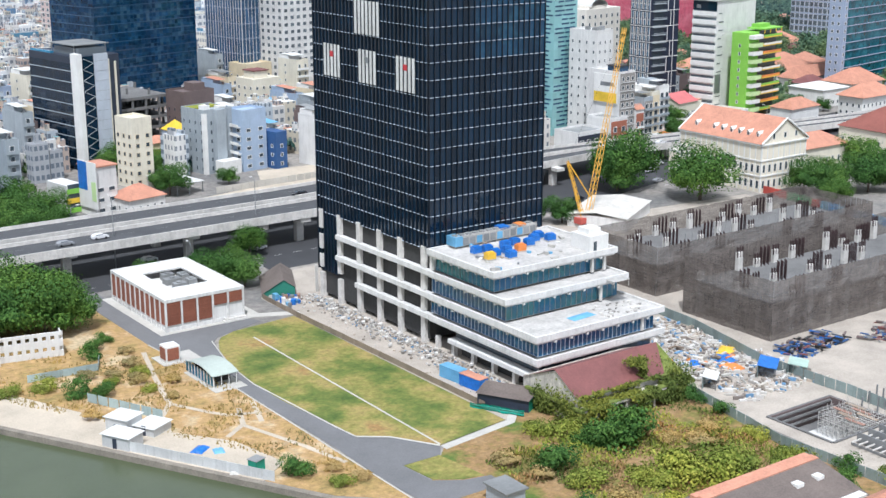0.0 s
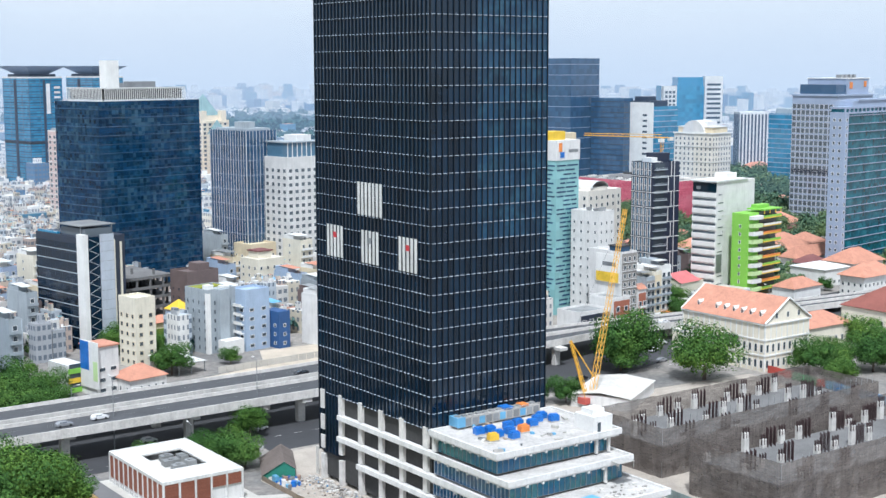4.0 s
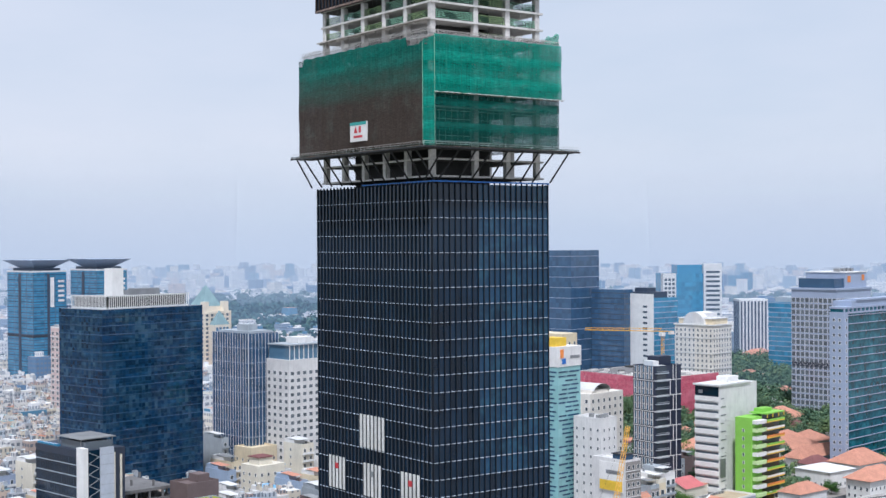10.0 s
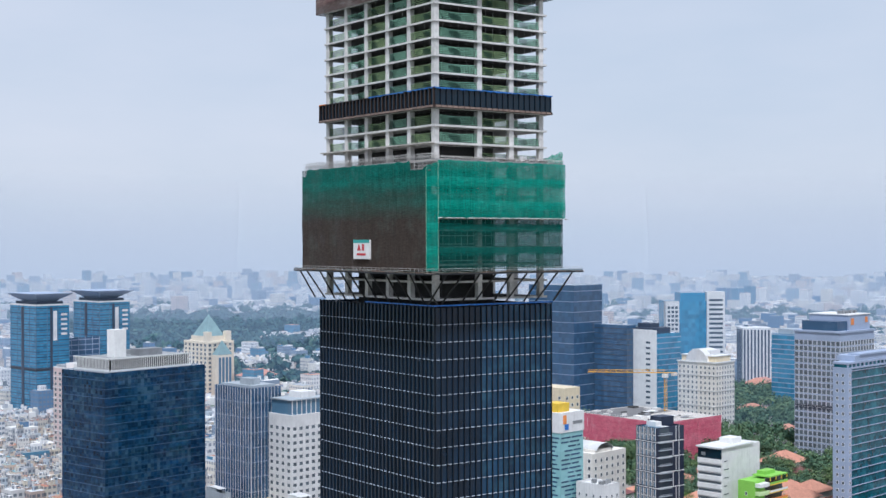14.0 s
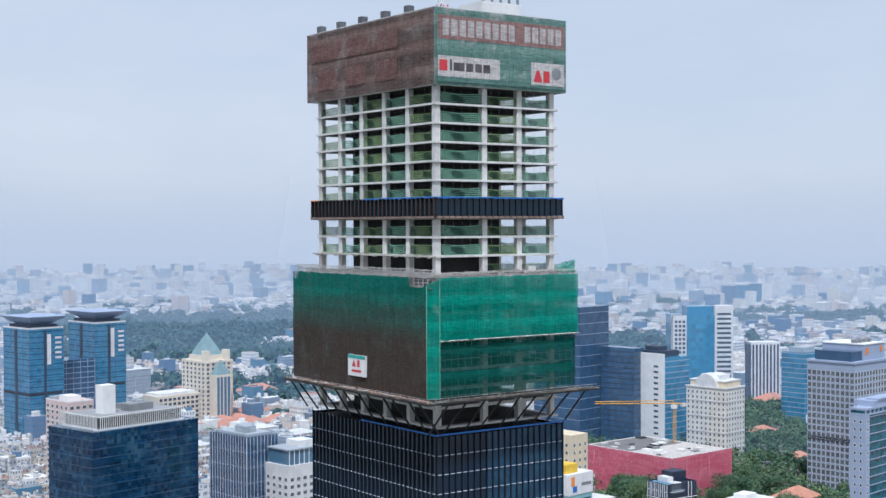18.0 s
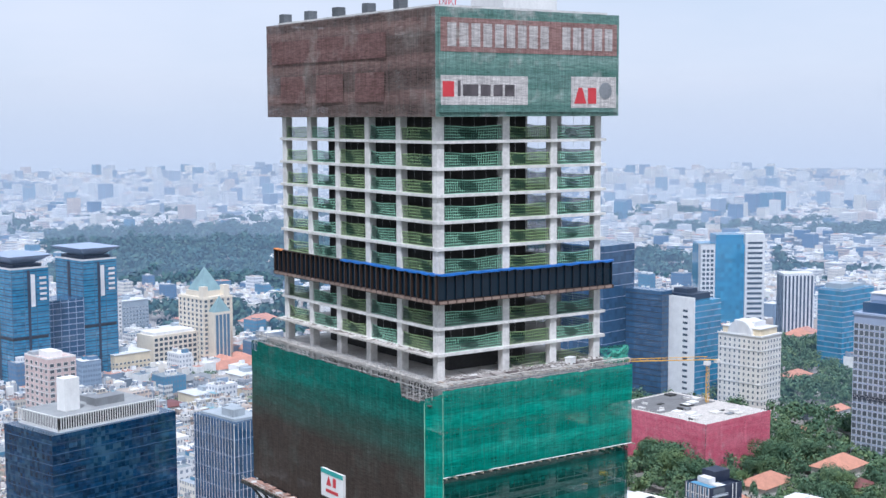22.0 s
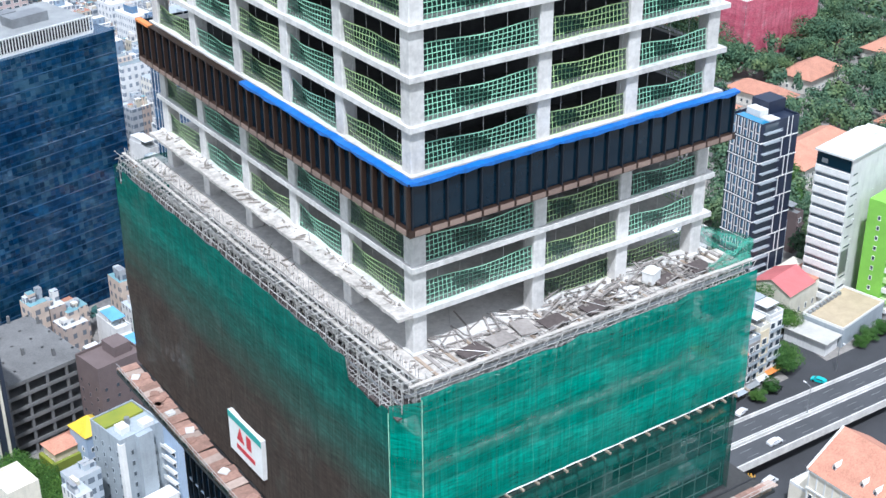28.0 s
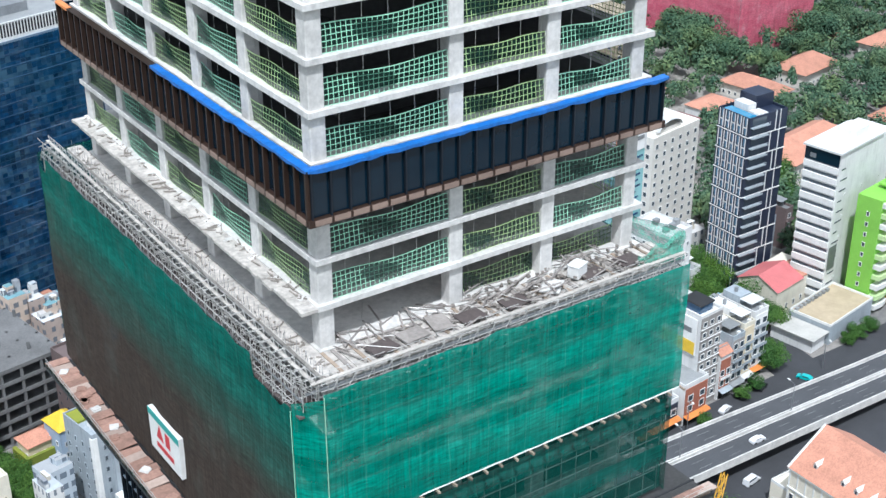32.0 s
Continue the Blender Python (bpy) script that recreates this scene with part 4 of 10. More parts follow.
def parapet(wx, wy, h, t=0.25, up=0.8):
    return Shape().box(0, 0, h, wx, t, h + up).box(0, wy - t, h, wx, wy, h + up).box(0, t, h, t, wy - t, h + up).box(wx - t, t, h, wx, wy - t, h + up)


def bands(ob, wx, wy, h, st, bm, hh=0.5, proud=0.12, z0=0.0, name="floor_band"):
    me = Shape().box(-proud, -proud, 0, wx + proud, wy + proud, hh).mesh(name, bm)
    k = 1
    while z0 + k * st < h - 0.2:
        part(name, me, None, ob, m=Matrix.Translation((0, 0, z0 + k * st)))
        k += 1


def mullions(ob, wx, wy, z0, z1, step, mm, w=0.12, proud=0.16):
    mx = Box(-w / 2, -proud, z0, w / 2, 0, z1).mesh("mullion", mm)
    my = Box(-proud, -w / 2, z0, 0, w / 2, z1).mesh("mullion", mm)
    for i in range(int(wx / step) + 1):
        part("mullion", mx, None, ob, m=Matrix.Translation((min(wx - w, i * step), 0, 0)))
    for i in range(int(wy / step) + 1):
        part("mullion", my, None, ob, m=Matrix.Translation((0, min(wy - w, i * step), 0)))


def roof_box(ob, x, y, z, a, b, c, mm=WHITE, name="roof_room"):
    part(name, Box(x, y, z, x + a, y + b, z + c), mm, ob)


def panes_grid(ob, wx, wy, h, st, bay, gm, kind="stuff", tilt=0.013):
    s = Shape()
    nx, ny, nz = max(1, round(wx / bay)), max(1, round(wy / bay)), max(1, round(h / st))
    for k in range(nz):
        z0, z1 = h * k / nz + 0.05, h * (k + 1) / nz - 0.05
        for i in range(nx):
            # no pane sits quite true, which breaks up what they mirror
            a, c, x0, x1 = -0.055 + rng.uniform(-1, 1) * tilt, -0.055 + rng.uniform(-1, 1) * tilt, wx * i / nx + 0.04, wx * (i + 1) / nx - 0.04
            s.face([(x0, a, z0), (x1, c, z0), (x1, c + tilt * (i % 3 - 1) * 0.5, z1), (x0, a + tilt * (i % 3 - 1) * 0.5, z1)])
        for i in range(ny):
            a, c, y0, y1 = -0.055 + rng.uniform(-1, 1) * tilt, -0.055 + rng.uniform(-1, 1) * tilt, wy * i / ny + 0.04, wy * (i + 1) / ny - 0.04
            s.face([(a, y1, z0), (c, y0, z0), (c + tilt * (i % 3 - 1) * 0.5, y0, z1), (a + tilt * (i % 3 - 1) * 0.5, y1, z1)])
    part("glass_wall", s, gm, ob, kind=kind)


def lines(ob, wx, wy, z0, z1, st, bay, mm, hh=0.16, vv=0.09, proud=0.1):
    """The fine grid of a curtain wall: floor lines and slender uprights."""
    s = Shape()
    k = 1
    while z0 + k * st < z1 - 0.1:
        z = z0 + k * st
        s.box(-proud, -proud, z, wx, 0, z + hh).box(-proud, 0, z, 0, wy, z + hh)
        k += 1
    if bay:
        for i in range(int(wx / bay) + 1):
            s.box(i * bay, -proud - 0.02, z0, i * bay + vv, 0, z1)
        for i in range(1, int(wy / bay) + 1):
            s.box(-proud - 0.02, i * bay, z0, 0, i * bay + vv, z1)
    part("facade_grid", s, mm, ob, kind="stuff")


TAKEN = []


def plot(name, label, nx, ny, wx, wy, h, ang=10, body=WHITE_R, cat="building"):
    ob = thing(name, label, cat, frame_of(nx, ny, ang))
    part("wall", Box(0, 0, 0, wx, wy, h), body, ob)
    TAKEN.append((nx, ny, wx, wy, radians(ang)))
    return ob


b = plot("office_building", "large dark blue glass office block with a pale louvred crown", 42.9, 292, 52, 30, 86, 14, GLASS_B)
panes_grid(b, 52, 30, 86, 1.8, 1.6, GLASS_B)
lines(b, 52, 30, 0, 86, 3.6, 0, GLASS_N, 0.3, 0.14)
part("crown_slab", Box(4, 2, 86, 46, 27, 86.6), WHITE, b)
cr = Box(-0.12, -0.12, 0, 0.12, 0.12, 4.6).mesh("louvre", WHITE)
for i in range(43):
    part("louvre", cr, None, b, m=Matrix.Translation((4 + i, 2, 86.6)))
for i in range(26):
    part("louvre", cr, None, b, m=Matrix.Translation((4, 2 + i, 86.6)))
# black colour stands for the shade seen between the louvres
part("crown_wall", Shape().box(5.4, 3.4, 86.6, 45.6, 26.6, 90.6), BLACKM, b, "crown wall blackened for the shade behind the louvres")
part("crown_roof", Box(4.4, 2.4, 90.7, 45.6, 26.6, 91.0), ROOF_G, b, "pale flat crown roof")
part("crown_rail", Shape().box(3.9, 1.8, 91.2, 46.4, 2.1, 91.5).box(3.9, 2.1, 91.2, 4.2, 27.4, 91.5), WHITE, b)
part("stair_tower", Box(12, 10, 91.0, 18, 15, 102.5), WHITE, b, "white stair tower")
part("plant", Shape().box(24, 9, 91.0, 36, 15, 93.8).box(26, 18, 91.0, 31, 22, 93.0), STEEL, b)


def hip(ob, wx, wy, z, h, mm, over=0.6, name="roof"):
    o = over
    a, b_, c, d = (-o, -o, z), (wx + o, -o, z), (wx + o, wy + o, z), (-o, wy + o, z)
    if wx >= wy:
        r0, r1 = (wy / 2, wy / 2, z + h), (wx - wy / 2, wy / 2, z + h)
        s = Shape().face([a, b_, r1, r0]).face([b_, c, r1]).face([c, d, r0, r1]).face([d, a, r0])
    else:
        r0, r1 = (wx / 2, wx / 2, z + h), (wx / 2, wy - wx / 2, z + h)
        s = Shape().face([a, b_, r0]).face([b_, c, r1, r0]).face([c, d, r1]).face([d, a, r0, r1])
    s.box(-o, -o, z - 0.15, wx + o, wy + o, z - 0.01)
    return part(name, s, mm, ob)


b = plot("office_building", "black-glazed office block with a white lift shaft", 8, 221.8, 16.7, 32.5, 40.5, 10, DARKW)
panes_grid(b, 0.01, 32.5, 38.0, 3.5, 1.6, GLASS_T)
part("lift_shaft", Box(-0.3, -0.6, 0, 1.6, 4, 41.5), WHITE, b, "white concrete corner shaft")
part("stair_glass", Box(1.7, -0.2, 0, 6.4, 0, 40.6), GLASS_T, b)
for k in range(10):
    part("stair_flight", Shape().tube((2.0, -0.4, k * 3.9 + 1), (6.1, -0.4, k * 3.9 + 2.9), 0.11).tube((6.1, -0.45, k * 3.9 + 2.9), (2.0, -0.45, k * 3.9 + 4.8), 0.11), GREYW, b)
part("panel_wall", Box(6.5, -0.5, 0, 12.0, 0, 41.2), mat("pale_grey_panels", (0.50, 0.54, 0.60), 0.6, big=0.12, streak=0.2), b, "pale grey panelled wall")
for k in range(11):
    part("panel_joint", Box(6.5, -0.53, 3.6 + k * 3.5, 12.0, -0.5, 3.7 + k * 3.5), STEEL, b)
part("gold_edge", Box(14.6, -0.6, 0, 15.2, 0.2, 38), YELL, b, "ochre edge strip")
part("gold_edge", Box(12.1, -0.55, 0, 12.5, 0, 39), YELL, b, "ochre edge strip")
for k in range(1, 10):
    part("floor_band", Box(-0.12, 4, k * 3.9, 0, 32.5, k * 3.9 + 0.35), GREYW, b)
part("pool_edge", Box(0.3, 18, 40.5, 1.6, 32, 41.2), GLASS_C, b, "turquoise roof edge")
part("roof_canopy", Box(1, 3, 44.0, 15, 20, 44.3), ROOF_G, b)
for x, y in ((1.5, 4), (14, 4), (1.5, 19), (14, 19)):
    part("post", Box(x, y, 40.5, x + 0.3, y + 0.3, 44), STEEL, b)
part("penthouse", Box(2, 2, 40.5, 13, 18, 43.2), GLASS_L, b)

b = plot("apartment_building", "narrow cream apartment block with small dark windows", 11.3, 185.6, 7.8, 10, 23, 10, YELL)
windows(b, 7.8, 10, 23, 2, 3, 3.1, 1.5, 1.5, fm=CREAM)
part("parapet", parapet(7.8, 10, 23), YELL, b)
b = plot("apartment_building", "pale grey apartment block with a stepped stair core", 40.6, 192, 12.2, 13.3, 22, 10, GREYW)
windows(b, 12.2, 13.3, 22, 2, 4, 3.2, 0.9, 1.5, fm=GREYW)
part("stair_core", Box(4.2, -1.6, 0, 8.4, 0, 22.6), GREYW, b)
part("white_corner", Box(-0.2, -0.2, 0, 1.2, 1.2, 21.5), WHITE, b)
part("parapet", parapet(12.2, 13.3, 22), GREYW, b)
part("annex", Box(3, -6, 0, 11, -1.7, 5), WHITE, b)
part("roof_garden", Box(0.5, 7.5, 22.02, 11.6, 12.8, 22.6), LEAF_Y, b, "planted roof garden strip")
part("roof_unit", Box(2, 2.5, 22.02, 4.5, 5.5, 23.8), WHITE, b)
part("roof_unit", Box(7.5, 1.2, 22.02, 10.5, 4.0, 23.2), WHITE, b)
part("roof_tank", Shape().tube((5.8, 5.8, 22.02), (5.8, 5.8, 24), 0.7, 10), STEEL, b)
b = plot("house", "garden pavilion with a terracotta roof above clipped hedges", 31.7, 216.6, 8, 6, 8.4, 10, CREAM)
windows(b, 8, 6, 8.4, 3, 2, 3.2, 1.0, 1.4)
hip(b, 8, 6, 8.4, 2.2, ROOF_R)
part("hedge", Shape().box(-0.5, -1.6, 0, 8.5, -0.6, 6.2).box(-1.6, -1.6, 0, -0.6, 6, 6.2), LEAF_Y, b, "tall clipped hedge")
ar = thing("archway", "ochre painted garden archway", "arch", pose(34.5, 209, 0.02, 0, 0, 10))
part("pier", Box(0, 0, 0, 0.9, 0.8, 4.2), YELP, ar)
part("pier", Box(4, 0, 0, 4.9, 0.8, 4.2), YELP, ar)
av_ = Shape()
for k in range(8):
    a0, a1 = math.pi * k / 8, math.pi * (k + 1) / 8
    av_.tube((2.45 - 2 * math.cos(a0), 0.4, 4.2 + 1.4 * math.sin(a0)), (2.45 - 2 * math.cos(a1), 0.4, 4.2 + 1.4 * math.sin(a1)), 0.45, 6)
part("arch", av_, YELP, ar)
b = plot("apartment_building", "pale blue apartment block with white windows", 53.5, 188.4, 10.6, 9, 21.2, 10, BLUEW)
windows(b, 10.6, 9, 21.2, 2, 2, 3.2, 2.0, 1.3)
part("parapet", parapet(10.6, 9, 21.2), BLUEW, b)
for k in range(5):
    part("balcony", Shape().box(-1.2, 1, 3 + k * 3.2, 0, 8, 3.2 + k * 3.2).box(-1.2, 1, 3.2 + k * 3.2, -1.1, 8, 4.1 + k * 3.2), WHITE, b)
b = plot("house", "navy blue painted tall house", 65.3, 185.8, 5, 9, 13.3, 10, NAVYW)
windows(b, 5, 9, 13.3, 1, 2, 3.2, 1.2, 1.3)
b = plot("house", "blue-grey house with a yellow tent roof", 38.8, 212.5, 6.5, 8, 12.6, 10, BLUEW)
windows(b, 6.5, 8, 12.6, 2, 2, 3.2, 1.1, 1.4)
part("roof", Shape().face([(-.4, -.4, 12.6), (6.9, -.4, 12.6), (3.2, 4, 16.2)]).face([(6.9, -.4, 12.6), (6.9, 8.4, 12.6), (3.2, 4, 16.2)]).face([(6.9, 8.4, 12.6), (-.4, 8.4, 12.6), (3.2, 4, 16.2)]).face([(-.4, 8.4, 12.6), (-.4, -.4, 12.6), (3.2, 4, 16.2)]), YELP, b, "yellow tent roof")
b = plot("house", "white house with a large billboard on its side", -14.2, 155.7, 7.7, 9, 15.3, 10, WHITE_R)
windows(b, 7.7, 9, 12, 2, 0, 3.2, 2.2, 1.3)
part("roof", Box(-.4, -.4, 15.3, 8.1, 9.4, 15.7), ROOF_R, b)
bb = part("billboard", Box(-0.5, -1.5, 2.5, -0.2, 8.5, 17), WHITE, b, "tall advertising panel")
part("picture_panel", Box(-0.56, 3.5, 8, -0.5, 8.4, 16.8), TARP_BLUE, bb, "blue picture panel")
part("picture_panel", Box(-0.56, -1.2, 5, -0.5, 1.2, 11), GREENW, bb, "pale green picture panel")
b = plot("house", "white house with a terracotta hipped roof", -6.1, 149.7, 13, 10.6, 5.2, 10, WHITE_R)
windows(b, 13, 10.6, 5.2, 5, 3, 3.2, 1.0, 1.7)


hip(b, 13, 10.6, 5.2, 3.6, ROOF_R)
b = plot("unfinished_building", "abandoned concrete frame building with open floors", 25.6, 230.3, 24, 31, 0.3, 10, CONC_O)
for k in range(6):
    part("floor_slab", Box(0, 0, 3.75 * k + 3.2, 24, 31, 3.75 * k + 3.65), CONC_O, b)
    part("edge_wall", Shape().box(0, 0, 3.75 * k + 3.65, 24, 0.2, 3.75 * k + 4.3).box(0, 0.2, 3.75 * k + 3.65, 0.2, 31, 3.75 * k + 4.3), CONC_O, b)
for i in range(5):
    for j in range(6):
        part("column", Box(i * 5.7 + 0.2, j * 6 + 0.2, 0.3, i * 5.7 + 0.9, j * 6 + 0.9, 22.4 if (i + j) % 4 else 24.6), CONC_O, b)

b = plot("apartment_tower", "white residential tower with a grid of windows", 144.8, 320.1, 22.5, 16.9, 58, 10, WHITE_R)
windows(b, 22.5, 16.9, 58, 6, 4, 3.3, 2.3, 1.8, join=True)
part("glass_crown", Box(1, 1, 58, 21.5, 16, 64.6), GLASS_S, b)
part("crown_roof", Box(0.3, 0.3, 64.6, 22.2, 16.6, 65.2), GREYW, b)
part("roof_room", Box(9, 4, 65.2, 18, 13, 68), WHITE_R, b)
for i in range(8):
    part("crown_post", Box(1 + i * 2.85, 0.7, 58, 1.25 + i * 2.85, 1, 64.6), WHITE, b)
b = plot("office_tower", "slim glass tower with white vertical fins", 132, 336, 18, 28.5, 70, 10, GLASS_N)
panes_grid(b, 18, 28.5, 70, 3.5, 2.0, GLASS_N)
mullions(b, 18, 28.5, 0, 70, 2.0, WHITE_R, 0.11, 0.2)
bands(b, 18, 28.5, 70, 7.0, LILAC, 0.22, 0.1)
part("roof_frame", Shape().box(2, 2, 70, 16, 26, 71).box(4, 6, 71, 10, 14, 74).box(11, 15, 71, 15, 22, 73), GREYW, b)

for nx, ny in ((170, 747), (229, 774)):
    b = plot("office_tower", "twin teal glass tower with a flared roof cap", nx, ny, 27, 38, 92, 10, GLASS_C)
    panes_grid(b, 27, 38, 92, 4.0, 3.0, GLASS_C)
    lines(b, 27, 38, 0, 92, 4.0, 9.0, GLASS_S, 0.55, 0.4, 0.2)
    lines(b, 27, 38, -2.2, 92, 4.0, 0, GLASS_N, 0.7, 0.1, 0.15)
    # proud dark strip paints in the shade of an upright recess
    part("recess", Shape().box(11.5, -0.3, 0, 13.5, -0.22, 91).box(-0.3, 17, 0, -0.22, 21, 91), DARKW, b, "dark strip standing for a shaded recess")
    part("roof_cap", Shape().prism([(3, 3), (24, 3), (24, 35), (3, 35)], 92, 95), DARKW, b)
    cap = Shape()
    lo, hi = [(6, 8, 95), (21, 8, 95), (21, 30, 95), (6, 30, 95)], [(-2.5, -3, 101), (30, -3, 101), (30, 41, 101), (-2.5, 41, 101)]
    for i in range(4):
        cap.face([lo[i], lo[(i + 1) % 4], hi[(i + 1) % 4], hi[i]])
    cap.face(hi)
    part("flared_cap", cap, LILAC, b, "flared grey roof cap")
    part("roof_rail", Shape().box(-0.2, -0.2, 92, 27.2, 0.2, 93.2).box(-0.2, 0.2, 92, 0.2, 38, 93.2), WHITE_R, b)
    part("sign_strip", Box(14, -0.5, 66, 17, -0.21, 88), WHITE_R, b)
    for k in range(5):
        part("louvre_box", Box(20.5, -0.45, 70 + k * 3.6, 25.5, -0.21, 71.6 + k * 3.6), WHITE_R, b)
    # black strip paints in the shade of an open storey
    part("open_storey", Shape().box(-0.28, -0.28, 44, 26, -0.2, 46).box(-0.28, -0.2, 44, -0.2, 38, 46), BLACKM, b, "dark strip standing for a shaded open storey")

ROSE = mat("pinkish_render", (0.55, 0.42, 0.36), 0.8, big=0.15, fine=0.12, streak=0.25)
IVORY = mat("ivory_render", (0.72, 0.645, 0.52), 0.8, big=0.12, fine=0.1, streak=0.2)
TEALR = mat("weathered_green_roof", (0.22, 0.33, 0.34), 0.7, big=0.25, fine=0.2)
b = plot("apartment_tower", "ivory residential tower with a green pyramid roof", 328.6, 790.7, 26, 33, 56, 10, IVORY)
windows(b, 26, 33, 56, 5, 6, 3.6, 2.9, 2.3, join=True)
lines(b, 26, 33, 0, 56, 10.8, 5.2, IVORY, 0.9, 1.1, 0.5)
fw = part("front_wing", Box(4, -9, 0, 19, -0.6, 45), IVORY, b, "lower ivory front wing")
for x_ in (5.2, 8.6, 12.2, 15.6):
    part("bay_window", Box(x_, -9.5, 3, x_ + 2.1, -9, 43), GLASS_S, fw)
for x_ in (0.5, 20.5):
    part("corner_turret", Box(x_, 1, 56, x_ + 5, 6, 64), IVORY, b)
part("wing_roof", Shape().face([(4, -9, 45.1), (19, -9, 45.1), (11.5, -5, 57)]).face([(19, -9, 45.1), (19, -1, 45.1), (11.5, -5, 57)]).face([(19, -1, 45.1), (4, -1, 45.1), (11.5, -5, 57)]).face([(4, -1, 45.1), (4, -9, 45.1), (11.5, -5, 57)]), TEALR, fw, "green pointed roof")
part("attic", Box(3, 5, 56, 23, 27, 60), IVORY, b)
sw = part("side_wing", Box(-40, 8, 0, 0, 30, 30), IVORY, b, "long low wing")
ws_ = Shape()
for k in range(7):
    for i in range(9):
        ws_.box(-38.5 + i * 4.3, 7.85, 3 + k * 3.8, -35.8 + i * 4.3, 8, 5.2 + k * 3.8)
part("window", ws_, GLASS_W, sw, "rows of dark windows", kind="stuff")
part("wing_roof", Box(-38, 10, 30, -2, 28, 32), WHITE_R, sw)
part("roof", Shape().face([(4, 6, 60.1), (22, 6, 60.1), (13, 16, 78)]).face([(22, 6, 60.1), (22, 26, 60.1), (13, 16, 78)]).face([(22, 26, 60.1), (4, 26, 60.1), (13, 16, 78)]).face([(4, 26, 60.1), (4, 6, 60.1), (13, 16, 78)]), TEALR, b, "green pyramid roof")
b = plot("office_building", "dark glass link block between the twin towers", 199, 768, 30, 26, 66, 10, GLASS_N)
lines(b, 30, 26, 0, 66, 4, 6, LILAC, 0.5, 0.3, 0.2)
b = plot("apartment_tower", "pinkish brown slab block with balconies", 136.8, 576.7, 17, 27, 60, 10, mat("rose_render", (0.60, 0.47, 0.44), 0.8, big=0.15, streak=0.25))
windows(b, 17, 27, 60, 4, 5, 3.4, 2.8, 2.0, join=True)
part("parapet", parapet(17, 27, 60), WHITE_R, b)
roof_box(b, 4, 6, 60, 8, 12, 3.2)
part("roof_frame", Box(1, 20, 60, 15, 25, 62), GREYW, b)
bands(b, 17, 27, 60, 6.8, WHITE_R, 0.4, 0.25)

b = plot("office_tower", "tall dark blue glass office tower", 498.6, 524.9, 34, 44, 106, 10, GLASS_N)
panes_grid(b, 34, 44, 106, 3.9, 3.0, GLASS_N)
bands(b, 34, 44, 106, 7.8, LILAC, 0.35, 0.1)
b = plot("office_building", "lower dark glass wing with floor lines", 522, 493, 11, 30, 77, 10, GLASS_N)
panes_grid(b, 11, 30, 77, 3.9, 3.0, GLASS_N)
bands(b, 11, 30, 77, 3.9, BLACKM, 0.4, 0.15)

b = plot("office_tower", "teal glass tower with broken dark window bands", 187, 177.5, 14.4, 14, 70, 10, GLASS_TE)
panes_grid(b, 14.4, 14, 62, 3.4, 2.4, GLASS_TE)
stf, sts = Shape(), Shape()
for k in range(34):
    z = 2 + k * 1.76
    x0 = rng.choice((0.4, 2.5, 4.5))
    x1 = x0 + rng.uniform(3, 6)
    stf.box(x0, -0.16, z, x1, -0.1, z + 0.62).box(x1 + 0.8, -0.16, z, rng.uniform(11, 14), -0.1, z + 0.62)
    y0 = rng.uniform(0.5, 4)
    sts.box(-0.16, y0, z, -0.1, y0 + rng.uniform(4, 8), z + 0.62)
part("window_strip", stf, GLASS_N, b, "broken rows of dark window strips", kind="stuff")
part("window_strip", sts, GLASS_N, b, "broken rows of dark window strips", kind="stuff")
part("crown", Shape().box(-0.3, -0.3, 62.5, 14.7, 14.3, 70.5), WHITE_R, b, "white stone crown")
part("emblem", Shape().prism([(1.2, -0.5), (3.2, -0.5), (3.2, -0.32), (1.2, -0.32)], 66, 69.5), TARP_ORG, b, "red petal emblem")
part("emblem", Shape().prism([(2.2, -0.5), (4.6, -0.5), (4.6, -0.32), (2.2, -0.32)], 63.6, 65.8), TARP_BLUE, b, "blue petal emblem")
part("lettering_bar", Box(7.5, -0.42, 65.6, 13.4, -0.31, 66.8), STEEL, b)
part("roof_box", Box(1, 2, 70.5, 8, 9, 74), YELP, b, "yellow roof box")

PALEC = mat("pale_warm_render", (0.74, 0.70, 0.63), 0.8, big=0.12, fine=0.1, streak=0.25)
b = plot("apartment_building", "cream apartment block with a curved roof canopy", 236.6, 213.5, 24.2, 16, 45, 10, PALEC)
windows(b, 24.2, 16, 45, 6, 4, 3.3, 1.5, 1.7)
cv = Shape()
for i in range(10):
    a0, a1 = math.pi * i / 10, math.pi * (i + 1) / 10
    cv.face([(6 - 6 * math.cos(a0) + 3, 0, 46 + 3 * math.sin(a0)), (6 - 6 * math.cos(a1) + 3, 0, 46 + 3 * math.sin(a1)), (6 - 6 * math.cos(a1) + 3, 14, 46 + 3 * math.sin(a1)), (6 - 6 * math.cos(a0) + 3, 14, 46 + 3 * math.sin(a0))])
part("roof_canopy", cv, ROOF_W, b, "white curved roof canopy")
part("roof_room", Box(2.5, 1, 45, 15.5, 13, 46.4), PALEC, b)
b = plot("apartment_building", "white slab block behind the teal tower", 262, 262, 12, 18, 68, 10, CREAM)
windows(b, 12, 18, 68, 3, 3, 3.6, 1.6, 1.6, join=True)
TAUPE = mat("grey_brown_plaster", (0.30, 0.28, 0.26), 0.85, big=0.2, fine=0.15, streak=0.4)
b = plot("house", "tall building with a grey-brown front and a side billboard", 190.7, 142.7, 8.4, 17, 28.6, 5, WHITE_R)
